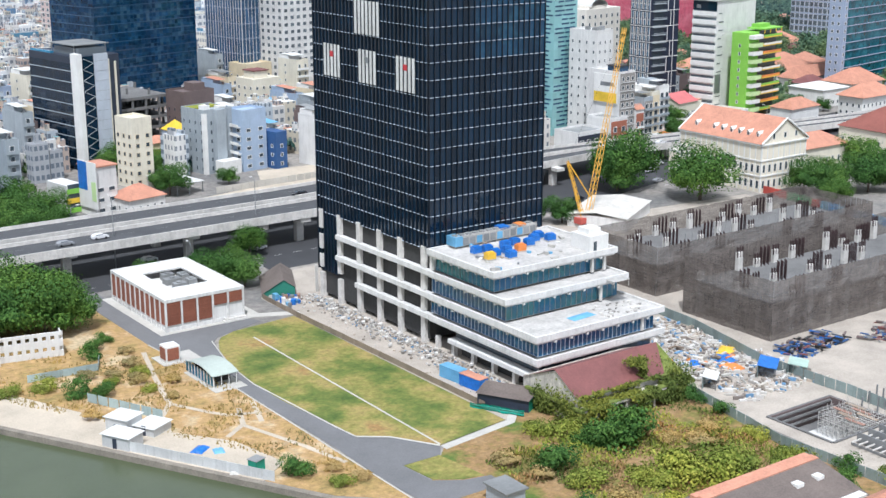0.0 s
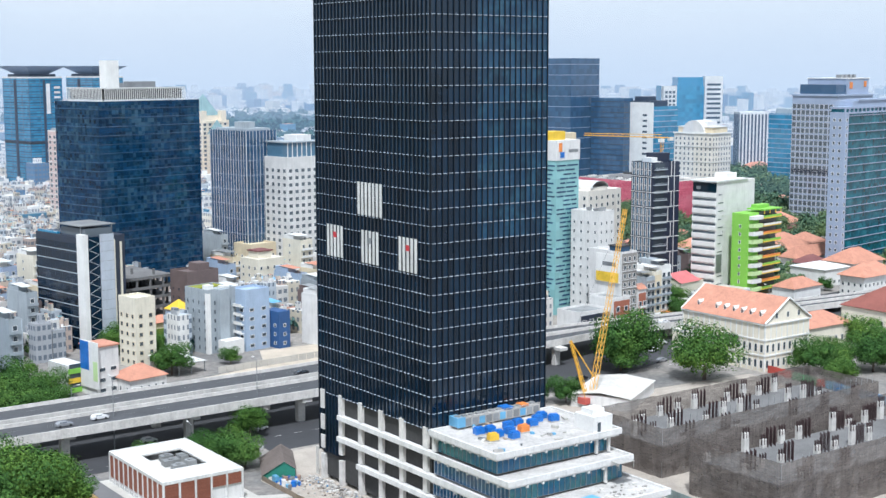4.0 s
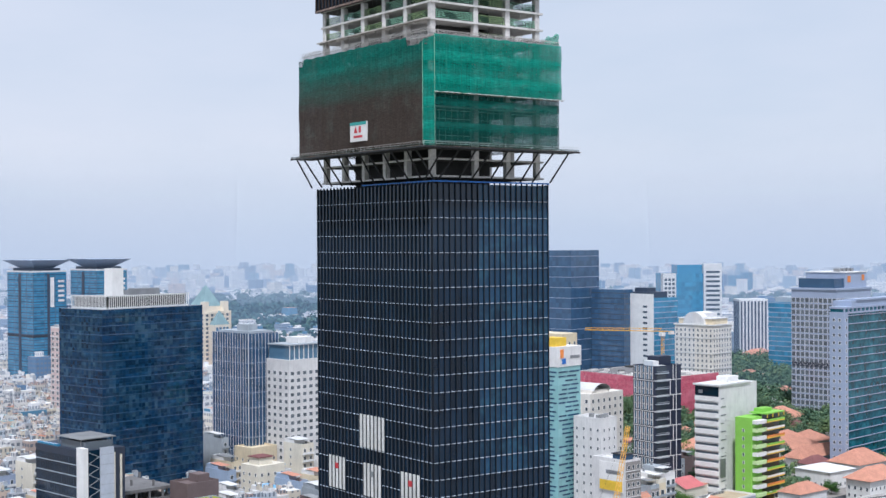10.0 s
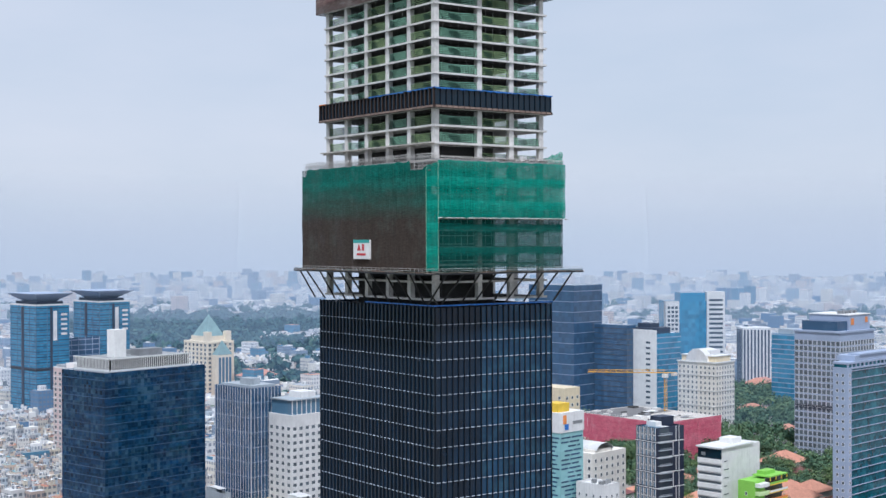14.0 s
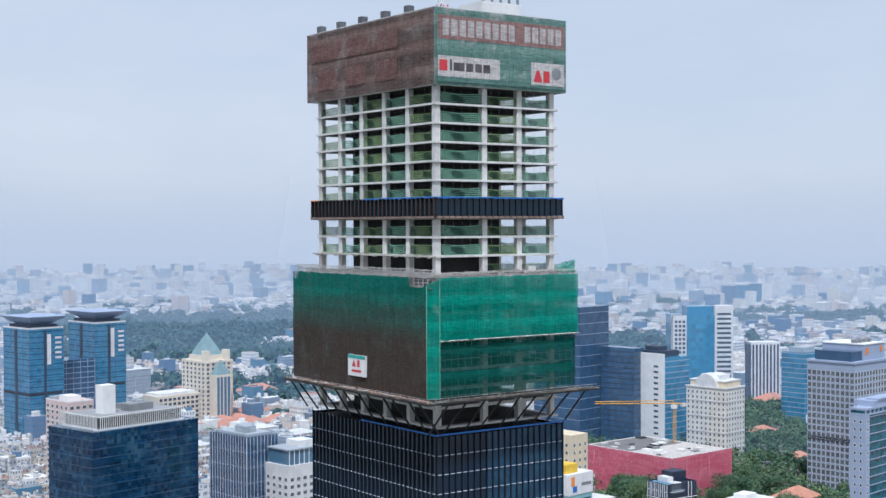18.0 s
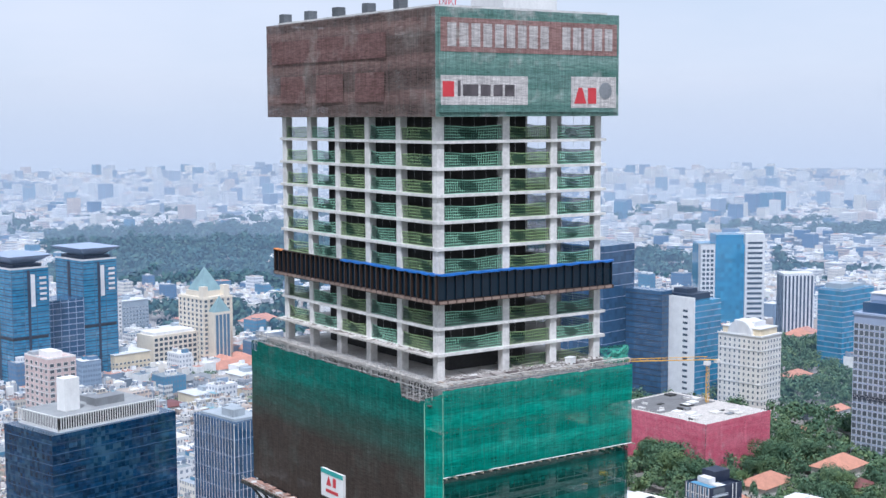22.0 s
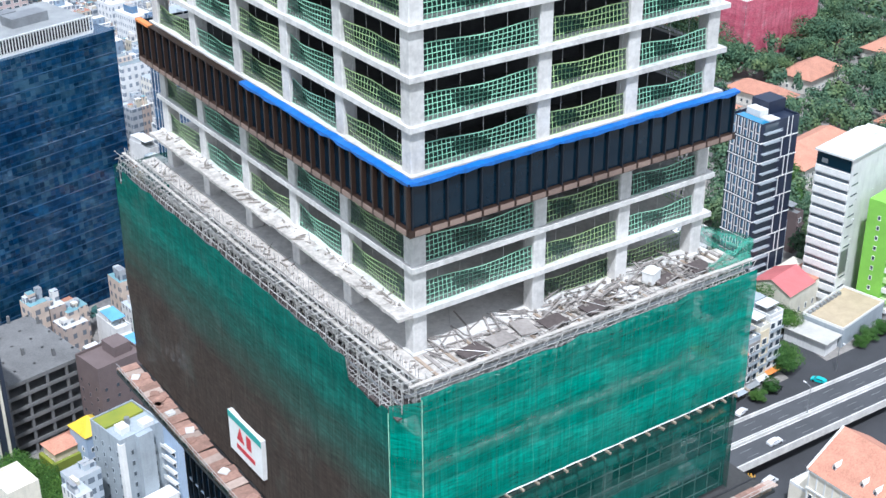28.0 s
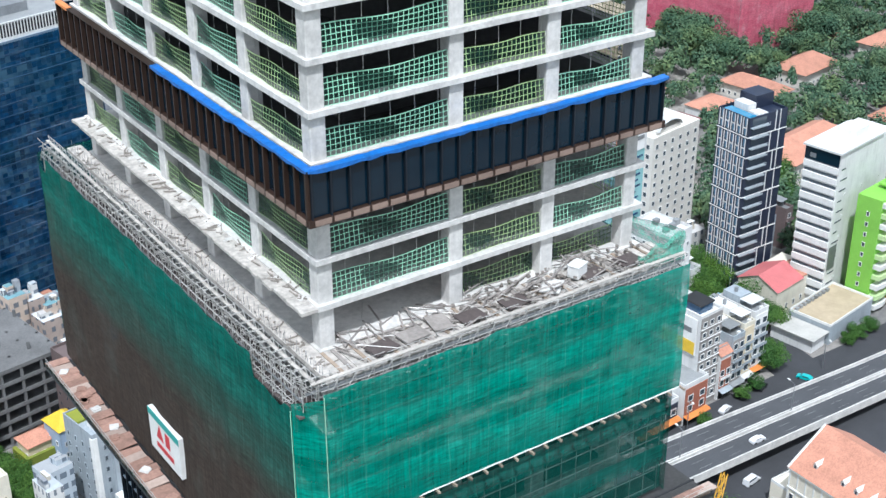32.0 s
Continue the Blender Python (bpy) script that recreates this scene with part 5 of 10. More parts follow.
part("plaster_front", Box(0, -0.15, 0, 8.4, -0.01, 28.6), TAUPE, b, "grey-brown plastered front")
for k in range(8):
    for i in range(3):
        part("window", window_mesh(1.5, 1.6), None, b, m=Matrix.Translation((1.5 + i * 2.7, -0.15, 2.6 + k * 3.3)))
    part("ledge", Box(0, -0.4, 1.9 + k * 3.3, 8.4, -0.16, 2.15 + k * 3.3), WHITE_R, b)
part("parapet", parapet(8.4, 17, 28.6), WHITE_R, b)
part("roof_room", Box(1.6, 2, 28.6, 6.6, 8, 31.0), GLASS_N, b, "dark glass roof room")
part("roof_slab", Box(1.2, 1.6, 31.0, 7.0, 8.4, 31.3), BLACKM, b)
bb = part("billboard", Box(-0.6, 1, 17, -0.2, 13, 28), WHITE, b, "white and yellow advertising panel")
part("yellow_panel", Box(-0.66, 1.2, 17.2, -0.6, 12.8, 21), YELP, bb)
part("lettering_bar", Box(-0.66, 2.5, 23.5, -0.6, 9.5, 25), STEEL, bb)
b = plot("house", "tall white building with small windows behind the shops", 197, 163, 10, 14, 42, 10, WHITE_R)
part("parapet", parapet(10, 14, 42), WHITE_R, b)
windows(b, 10, 14, 42, 3, 4, 3.6, 1.1, 1.4, join=True)
for x, y in ((2, 3), (5, 3), (8, 4), (4, 8)):
    part("roof_unit", Box(x, y, 42, x + 1.8, y + 1.4, 43.6), ROOF_G, b)

NAVYC = mat("navy_cladding", (0.018, 0.027, 0.055), 0.5, big=0.3, fine=0.2, rnd=0.1)
b = plot("apartment_tower", "dark navy residential tower with white facade strips and balconies", 247.4, 184.7, 16.4, 12.8, 58, 0, NAVYC)
part("rear_crest", Box(8.6, 6, 58, 16.3, 12.7, 62.2), NAVYC, b, "higher dark rear wall")
line = Shape().box(-0.22, -0.22, 0, 16.5, 0, 0.26).box(-0.22, 0, 0, 0, 12.8, 0.26).mesh("floor_band", WHITE)
for k in range(1, 9):
    part("floor_band", line, None, b, m=Matrix.Translation((0, 0, k * 6.6 - 0.4)))
st1 = Shape().box(-0.2, -0.85, 0.5, 0, -0.62, 6.0).box(-0.2, 0.62, 0.5, 0, 0.85, 6.0).box(-0.1, -0.62, 0.5, 0, 0.1, 2.7, 1).box(-0.1, -0.62, 3.5, 0, 0.1, 6.0, 1).box(-0.16, -0.62, 2.7, 0, 0.62, 3.0).mesh("facade_strip", WHITE_R, GLASS_S)
for k in range(9):
    for i in range(5):
        part("facade_strip", st1, None, b, m=Matrix.Translation((0, 1.5 + i * 2.45, k * 6.6 - 0.2)))
bl = Shape().box(0, -1.3, 0, 7.2, 0, 0.25).box(0, -1.3, 0.25, 7.2, -1.22, 0.5).box(0, -1.3, 0.9, 7.2, -1.22, 1.05)
for i in range(9):
    bl.box(i * 0.88, -1.28, 0.5, i * 0.88 + 0.06, -1.23, 0.9)
bl = bl.mesh("balcony", GREYW)
bw = Box(0.6, -0.08, 0.4, 6.6, 0, 2.6).mesh("window", GLASS_W)
for k in range(17):
    part("balcony", bl, None, b, m=Matrix.Translation((0.8, 0, 2.6 + k * 3.3)))
    part("window", bw, None, b, m=Matrix.Translation((0.8, 0, 2.8 + k * 3.3)))
for k in range(9):
    for x_ in (9.6, 13.2) if k % 2 else (11.4, 13.2):
        part("white_upright", Box(x_, -0.2, k * 6.6, x_ + 0.22, 0, k * 6.6 + 6.2), WHITE, b)
part("pool", Box(0.6, 0.8, 58.02, 4.2, 11.6, 58.5), GLASS_C, b, "turquoise roof pool")
part("roof_deck", Shape().box(4.6, 1, 58.02, 9, 5, 58.6).box(4.6, 5.4, 58.02, 8.2, 11, 60.4), WHITE_R, b)
for i in range(5):
    part("lounger", Box(4.7, 1.2 + i * 0.75, 58.6, 6.6, 1.65 + i * 0.75, 58.95), WHITE, b)
part("parapet", parapet(16.4, 12.8, 58), NAVYC, b)

b = plot("hotel_building", "white hotel block with balcony bands and a pale roof", 263.7, 162.5, 30, 12, 51, 10, WHITE_R)
bal = Shape().box(-0.7, 0.2, 0, 0, 11.8, 1.9).mesh("balcony", WHITE)
for k in range(13):
    part("balcony", bal, None, b, m=Matrix.Translation((0, 0, 2.5 + k * 3.5)))
    part("window", Box(-0.1, 0.4, 4.2 + k * 3.5, 0, 11.6, 5.3 + k * 3.5), GLASS_L, b)
windows(b, 30, 12, 50, 3, 0, 7.0, 0.6, 0.7)
part("attic_glass", Box(-0.3, 0.2, 46.8, -0.05, 11.8, 50.6), GLASS_D, b, "dark glass storey under the roof")
for k in range(13):
    part("slit_window", Box(1.4, -0.12, 3.4 + k * 3.5, 5.0 if k % 3 else 3.6, -0.01, 3.75 + k * 3.5), GLASS_W, b)
part("louvre_panel", Box(0.3, -0.2, 12, 4.6, -0.13, 20), STEEL, b, "grey louvred panel")
part("crest", Box(-0.4, 8, 47.6, -0.31, 10, 49), STEEL, b)
part("roof", Box(-1, -0.6, 51, 24, 12.4, 51.6), ROOF_W, b, "pale roof")
part("roof_room", Shape().box(12, 3, 51.6, 20, 9, 54), WHITE, b)

b = plot("office_building", "bright lime green building with white curved balconies", 271.5, 151.5, 22, 8, 38, 10, GREEN1)
for k in range(11):
    z = 3.4 * k + 1.5
    part("balcony", Shape().prism([(0.5, -2.4), (5, -3.0), (8, -2.4), (8, 0), (0.5, 0)], z, z + 1.5), GREENW if k % 2 else WHITE, b, "curved balcony parapet")
    part("floor_band", Box(8.2, -2.6, z, 22.5, 0, z + 0.45), YELP, b)
    part("window", Box(8.2, -0.12, z + 0.5, 22, 0, z + 2.9), GLASS_W, b)
    part("balcony_rail", Box(8.2, -2.6, z + 0.45, 22.5, -2.5, z + 1.3), (WHITE, GREEN1, TARP_ORG)[k % 3], b)
windows(b, 0.1, 8, 36, 0, 1, 3.4, 1.0, 1.5)
part("roof_frame", Shape().box(8, -2.6, 39, 22.5, 6, 39.5).box(10, 1, 39.5, 18, 5, 41), GREEN1, b)
for x in (8.5, 13, 17.5, 22):
    part("post", Box(x, -2.5, 37.5, x + 0.3, -2.2, 39), YELP, b)

b = plot("office_tower", "teal glass office tower with a grey stone edge", 371.6, 181.6, 60, 7, 80, 10, GLASS_R)
part("stone_edge", Box(-0.4, -0.5, 0, 3.4, 7.4, 77), LILAC, b, "grey stone stair core")
for k in range(20):
    for y_ in (2, 5):
        part("window", window_mesh(1.3, 1.5), None, b, m=pose(-0.4, y_, 3 + 3.7 * k, 0, 0, -90))
    part("window", window_mesh(1.4, 1.6), None, b, m=Matrix.Translation((1.6, -0.5, 3 + 3.7 * k)))
gl = Shape()
for k in range(39):
    for i in range(36):
        if k % 2 == 0 or i % 3:
            gl.box(5.2 + i * 1.52, -0.1, k * 2.0 + 0.1, 6.66 + i * 1.52, -0.02, k * 2.0 + 1.92)
part("glass_wall", gl, GLASS_R, b, kind="stuff")
for k in range(20):
    part("floor_band", Box(3.5, -0.45, k * 4.0 - 0.1, 60, 0, k * 4.0 + 0.2), LILAC, b)
part("crown_band", Shape().box(-0.5, -0.6, 77.0, 60, 7.5, 77.8).box(-0.5, -0.6, 79.4, 60, 7.5, 80.4), LILAC, b)
for i in range(14):
    part("crown_post", Box(i * 4.2 - 0.4, -0.55, 77.8, i * 4.2 + 0.3, 0, 79.4), LILAC, b)
part("roof_frame", Shape().box(8, 0, 80.4, 60, 10, 83).box(12, -0.5, 83, 56, 6, 83.8), LILAC, b)

b = plot("office_building", "grey grid-fronted office tower with a stepped top", 521, 302, 42, 32, 82, 8, LILAC)
windows(b, 42, 32, 81, 12, 10, 3.8, 2.7, 2.9, fm=WHITE_R, join=True)
# dark strips on both faces paint in the shade of an open storey
part("recess", Box(-0.1, 0.4, 33, 0.05, 31.6, 36), DARKW, b, "dark strip standing for a shaded open storey")
part("recess", Box(0.4, -0.1, 33, 41.6, 0.05, 36), DARKW, b, "dark strip standing for a shaded open storey")
part("crown", Shape().box(-0.6, -0.6, 81.4, 42.6, 32.6, 82.6).box(14, 2, 82.6, 40, 30, 92), LILAC, b)
part("crown_glass", Box(2, 3, 82.6, 13.9, 28, 88.5), GLASS_N, b, "dark glass roof storey")
part("crown_roof", Box(13.6, 1.6, 92, 40.4, 30.4, 92.6), WHITE_R, b)
part("emblem", Box(16.5, 1.8, 86, 20, 2, 90), TARP_ORG, b, "small red emblem")
part("emblem", Box(34, 1.8, 87, 37, 2, 90.5), TARP_ORG, b, "small red emblem")
for i in range(4):
    part("roof_unit", Box(17 + i * 5, 8, 92.6, 19.6 + i * 5, 12, 94.6), STEEL, b)
b = plot("office_building", "white slab tower with a dark glass side", 533, 474, 28, 38, 71, 6, GLASS_C)
part("white_side", Box(-1.2, -0.6, 0, 0, 38.4, 74), WHITE, b, "white blank side wall")
win = Box(-1.3, 4.5, 0, -1.2, 8.5, 1.5).mesh("window", GLASS_W)
for k in range(16):
    part("window", win, None, b, m=Matrix.Translation((0, 0, 4 + k * 4.0)))
panes_grid(b, 28, 0.01, 71, 4, 3.5, GLASS_C)
bands(b, 28, 0.02, 71, 4, LILAC, 0.5, 0.12)
part("roof_room", Shape().box(4, 6, 71, 24, 30, 75).box(8, 12, 75, 18, 24, 78), DARKW, b)
b = plot("office_tower", "blue glass tower between two white window shafts", 743, 673, 55, 34, 82, -33, GLASS_C)
panes_grid(b, 55, 0.01, 82, 4, 3.5, GLASS_C)
part("white_shaft", Box(-0.5, -1.5, 0, 12, 8, 82), WHITE_R, b)
part("white_shaft", Box(38, -2.5, 0, 55, 8, 91), WHITE_R, b)
part("upper_step", Box(14, 4, 82, 38, 28, 90), GLASS_C, b)
for k in range(19):
    for i in range(3):
        part("window", Box(1 + i * 3.6, -1.62, 3 + k * 4, 3.4 + i * 3.6, -1.5, 5.4 + k * 4), GLASS_W, b)
    part("window_band", Box(40, -2.62, 3 + k * 4.4, 53, -2.5, 5 + k * 4.4), GLASS_W, b)
b = plot("hotel_building", "large cream hotel with arched gables and rows of windows", 545, 427, 24, 32, 53, 10, PALEC)
windows(b, 24, 32, 53, 7, 9, 3.6, 1.5, 2.0, join=True)
bands(b, 24, 32, 53, 10.8, WHITE_R, 0.5, 0.3)
part("upper_floor", Box(2, 2, 53, 22, 30, 57), CREAM, b)
ga = Shape()
for k in range(12):
    a0, a1 = math.pi * k / 12, math.pi * (k + 1) / 12
    ga.face([(-0.3, 16 - 9 * math.cos(a0), 53), (-0.3, 16 - 9 * math.cos(a0), 53 + 9 * math.sin(a0)), (-0.3, 16 - 9 * math.cos(a1), 53 + 9 * math.sin(a1)), (-0.3, 16 - 9 * math.cos(a1), 53)])
    ga.face([(-0.3, 16 - 9 * math.cos(a0), 53 + 9 * math.sin(a0)), (18, 16 - 9 * math.cos(a0), 53 + 9 * math.sin(a0)), (18, 16 - 9 * math.cos(a1), 53 + 9 * math.sin(a1)), (-0.3, 16 - 9 * math.cos(a1), 53 + 9 * math.sin(a1))])
part("gable", ga, WHITE_R, b, "white arched gable")
part("cornice", Shape().box(-0.6, -0.6, 52.4, 24.6, -0.01, 53.4).box(-0.6, 0, 52.4, -0.01, 32.6, 53.4), WHITE, b)
part("roof", Shape().box(1.5, 1.5, 57, 22.5, 30.5, 57.6).box(6, 8, 57.6, 18, 24, 61), WHITE_R, b)
b = plot("office_building", "tower with black and white vertical stripes", 791, 622, 27, 18, 58, -30, WHITE_R)
for i in range(8):
    part("dark_stripe", Box(1 + i * 3.3, -0.3, 3, 2.6 + i * 3.3, 0, 56), DARKW, b)
    if i < 5:
        part("dark_stripe", Box(-0.3, 1 + i * 3.5, 3, 0, 2.6 + i * 3.5, 56), DARKW, b)
b = plot("office_building", "teal glass office block with a grey roof plant", 722, 505, 42, 22, 61, 5, GLASS_C)
panes_grid(b, 42, 22, 61, 4, 3.2, GLASS_C)
bands(b, 42, 22, 61, 4, LILAC, 0.6, 0.14)
part("roof_plant", Shape().box(4, 4, 61, 20, 18, 65).box(22, 6, 61, 38, 16, 63), GREYW, b)

b = plot("building_site", "concrete shell wrapped in red debris netting", 408.5, 342.5, 54, 69, 30, 5, CONC_O)
for k in range(1, 8):
    part("floor_edge", Box(-0.15, -0.15, k * 3.9, 54.1, 69.1, k * 3.9 + 0.5), CONC, b)
for i in range(12):
    part("post", Box(-0.5, i * 6, 0, -0.3, i * 6 + 0.25, 31.5), WHITE_R, b)
    if i < 9:
        part("post", Box(i * 6, -0.5, 0, i * 6 + 0.25, -0.3, 31.5), WHITE_R, b)
rg_ = Shape()
for k in range(16):
    rg_.box(-0.5, -0.5, k * 1.95 + 1, 54.2, -0.4, k * 1.95 + 1.12).box(-0.5, -0.4, k * 1.95 + 1, -0.4, 69.2, k * 1.95 + 1.12)
for i in range(36):
    rg_.box(-0.62, i * 1.95, 0, -0.52, i * 1.95 + 0.1, 32.4)
    if i < 28:
        rg_.box(i * 1.95, -0.62, 0, i * 1.95 + 0.1, -0.52, 32.4)
part("scaffold", rg_, WHITE_R, b, "white tube scaffold behind the net", kind="stuff")
part("front_net", sheet(-0.7, -0.7, 54.5, -0.7, 0, 31, 0.4, 40, 8, 11), NET_RED, b, "red debris net")
part("side_net", sheet(-0.7, 69.5, -0.7, -0.7, 0, 31, 0.4, 40, 8, 12), NET_RED, b, "red debris net")
part("deck", Box(0, 0, 30, 54, 69, 30.5), DECKC, b)
part("dark_deck", Box(3, 34, 30.5, 50, 66, 30.7), CONC_O, b, "darker formed deck")
for i in range(26):
    x, y = rng.uniform(3, 48), rng.uniform(3, 62)
    part("formwork", Box(x, y, 30.6, x + rng.uniform(1, 6), y + rng.uniform(1, 6), 30.7 + rng.uniform(0.3, 1.4)), rng.choice((CONC, CONC_D, WHITE, STEEL)), b)
tc = thing("tower_crane", "orange lattice tower crane above a building site", "crane", pose(450, 382, 30.6))
part("mast", Shape().tube((-0.8, -0.8, -0.4), (-0.8, -0.8, 24), 0.2, 4).tube((0.8, -0.8, -0.4), (0.8, -0.8, 24), 0.2, 4).tube((0, 0.9, -0.4), (0, 0.9, 24), 0.2, 4), CRANE_Y, tc)
for k in range(8):
    part("brace", Shape().tube((-0.8, -0.8, k * 3), (0.8, -0.8, k * 3 + 3), 0.12, 4).tube((-0.8, -0.8, k * 3 + 3), (0, 0.9, k * 3), 0.12, 4), CRANE_Y, tc)
part("jib", Shape().tube((8, -2, 24.2), (-52, 15, 27), 0.3, 4).tube((0, 0, 26.4), (-52, 15, 28.2), 0.2, 4), CRANE_Y, tc)
for k in range(14):
    part("brace", Shape().tube((-k * 3.6, k * 1.02, 24.5 + k * 0.18), (-k * 3.6 - 1.8, k * 1.02 + 0.5, 26.5 + k * 0.14), 0.1, 3), CRANE_Y, tc)
part("counterweight", Box(5, -2.4, 22.4, 8.4, -0.4, 24.4), CONC, tc)
part("cab", Box(-1.8, -1.6, 21.6, 1.2, 1.2, 23.8), WHITE, tc)

b = plot("office_building", "dark teal glass tower beside the avenue", -69, 160, 28, 26, 26, 10, GLASS_C)
panes_grid(b, 28, 26, 26, 3.6, 2.2, GLASS_C)
part("podium_roof", Box(-4, -8, 0, 34, 0, 5), WHITE_R, b)

TAKEN.append((-37, 126, 14, 60, radians(-12)))    # a street with no houses
TAKEN.append((-62, 118, 42, 50, 0.0))             # trees by the avenue
TAKEN.append((-14, 140, 30, 60, 0.0))
TAKEN.append((14, 203, 25, 26, 0.0))             # a garden yard
# ---- the houses of the city ----
def free(x, y, margin):
    for nx, ny, wx, wy, a in TAKEN:
        dx, dy = x - nx, y - ny
        u, v_ = dx * math.cos(a) + dy * math.sin(a), -dx * math.sin(a) + dy * math.cos(a)
        if -margin < u < wx + margin and -margin < v_ < wy + margin:
            return False
    return True


def city_edge(x):
    return 134 if x < -36 else 180 if x < 80 else 150 if x < 175 else 160 + 0.16 * (x - 175)


def in_park(x, y):
    if ((x > 290 and y > 165) or (x > 258 and y > 202)) and x < 640 and y < 430 and y < 0.8 * x + 70:
        return noise.noise(Vector((x * 0.02, y * 0.02, 9))) > -0.5
    if 1100 < y + 0.15 * (x - 460) < 2000 and 330 < x - 0.35 * (y - 1200) < 900:
        return noise.noise(Vector((x * 0.004, y * 0.004, 5))) > -0.25
    if 330 < x < 820 and 170 < y < 640 and -150 < (y - 0.72 * x) - 40 < 130:
        return noise.noise(Vector((x * 0.008, y * 0.008, 9))) > -0.18
    return noise.noise(Vector((x * 0.004, y * 0.004, 1.5))) > 0.30 or (x > 380 and noise.noise(Vector((x * 0.013, y * 0.013, 2.5))) > 0.34)


def far_boxes(near, far, size, hlo, hhi, tall, seed, fill=0.86):
    """Many small houses on a loose street grid between two distances."""
    r = random.Random(seed)
    s, tops = Shape(), []
    ca, sa = math.cos(radians(10)), math.sin(radians(10))
    u0, u1, v0, v1 = -500, 4700, -200, 4800
    step = size * 1.28
    v_ = v0
    row = 0
    while v_ < v1:
        row += 1
        u = u0
        while u < u1:
            wdt = size * r.uniform(0.6, 1.25)
            x, y = u * ca - v_ * sa, u * sa + v_ * ca
            dx, dy = x + 120, y + 180
            dist = math.hypot(dx, dy)
            ang = math.degrees(math.atan2(dy, dx))
            if near < dist < far and 30 < ang < 80 and y > city_edge(x) and r.random() < fill and free(x, y, 6) and not in_park(x, y):
                dep = size * r.uniform(0.8, 1.3)
                h = r.uniform(hlo, hhi) * (1.0 + 0.5 * noise.noise(Vector((x * 0.006, y * 0.006, 3))))
                if r.random() < tall:
                    h *= r.uniform(1.8, 4.2)
                a = radians(10 + r.choice((0, 0, 0, -4, 5)))
                c_, s_ = math.cos(a), math.sin(a)
                n = len(s.v)
                for zz in (0, h):
                    for px, py in ((0, 0), (wdt, 0), (wdt, dep), (0, dep)):
                        s.v.append((x + px * c_ - py * s_, y + px * s_ + py * c_, zz))
                s.f += [(n, n + 1, n + 5, n + 4), (n + 1, n + 2, n + 6, n + 5), (n + 2, n + 3, n + 7, n + 6), (n + 3, n, n + 4, n + 7), (n + 4, n + 5, n + 6, n + 7)]
                s.m += [0, 0, 0, 0, 1]
                for _ in range(0 if dist > 1800 else r.choice((1, 2)) if dist > 950 else r.choice((2, 3, 4, 5))):
                    k = len(s.v)
                    hh, q0, q1 = h + r.uniform(0.8, 3.6), r.uniform(0.02, 0.7), r.uniform(0.02, 0.7)
                    e0, e1 = min(0.98, q0 + r.uniform(0.15, 0.5)), min(0.98, q1 + r.uniform(0.12, 0.45))
                    for zz in (h + 0.02, hh):
                        for px, py in ((wdt * q0, dep * q1), (wdt * e0, dep * q1), (wdt * e0, dep * e1), (wdt * q0, dep * e1)):
                            s.v.append((x + px * c_ - py * s_, y + px * s_ + py * c_, zz))
                    s.f += [(k, k + 1, k + 5, k + 4), (k + 1, k + 2, k + 6, k + 5), (k + 2, k + 3, k + 7, k + 6), (k + 3, k, k + 4, k + 7), (k + 4, k + 5, k + 6, k + 7)]
                    s.m += [0, 0, 0, 0, 1]
            u += wdt + (r.uniform(0, 0.6) if r.random() < 0.75 else r.uniform(3, 9))
        v_ += step + (8 if row % 3 == 0 else 0.5)
    return s




# ---- the tower's works: safety nets, scaffold, platform, boards, rubble ----
def net_shapes(width, h, seed, cell=0.40):
    """A sagging cord net hung between two columns: cords, hangers and a fine mesh behind."""
    r = random.Random(seed)
    n, m = max(2, round(width / cell)), max(2, round(h / cell))
    ph, sag, dip = r.uniform(0, 6), r.uniform(0.0, 0.14), r.uniform(0, 0.2)

    def at(i, j):
        u, w = i / n, j / m
        topz = h * (1 - sag * math.sin(math.pi * u)) + 0.05 * math.sin(u * 9 + ph)
        z = topz * w + dip * math.sin(u * 5 + ph) * w * (1 - w)
        return (u * width, -0.08 * math.sin(u * 7 + w * 3 + ph), z)
    cords, hang, mesh = Shape(), Shape(), Shape()
    t = 0.031
    for i in range(n + 1):
        for j in range(0, m):
            a, b_ = at(i, j), at(i, j + 1)
            cords.face([(a[0] - t, a[1], a[2]), (a[0] + t, a[1], a[2]), (b_[0] + t, b_[1], b_[2]), (b_[0] - t, b_[1], b_[2])])
    for j in range(m + 1):
        tt = t * (1.4 if j == m else 1)
        for i in range(n):
            a, b_ = at(i, j), at(i + 1, j)
            cords.face([(a[0], a[1] - 0.004, a[2] - tt), (b_[0], b_[1] - 0.004, b_[2] - tt), (b_[0], b_[1] - 0.004, b_[2] + tt), (a[0], a[1] - 0.004, a[2] + tt)])
    for i in range(3, n, 5):
        a = at(i, m)
        hang.face([(a[0] - 0.02, a[1], a[2]), (a[0] + 0.02, a[1], a[2]), (a[0] + 0.02, 0, ST - 0.44), (a[0] - 0.02, 0, ST - 0.44)])
    for i in range(n):
        a, b_, c, d = at(i, 0), at(i + 1, 0), at(i + 1, m), at(i, m)
        mesh.face([(p[0], p[1] + 0.03, p[2]) for p in (a, b_, c, d)])
    return cords, hang, mesh


NETS = {}


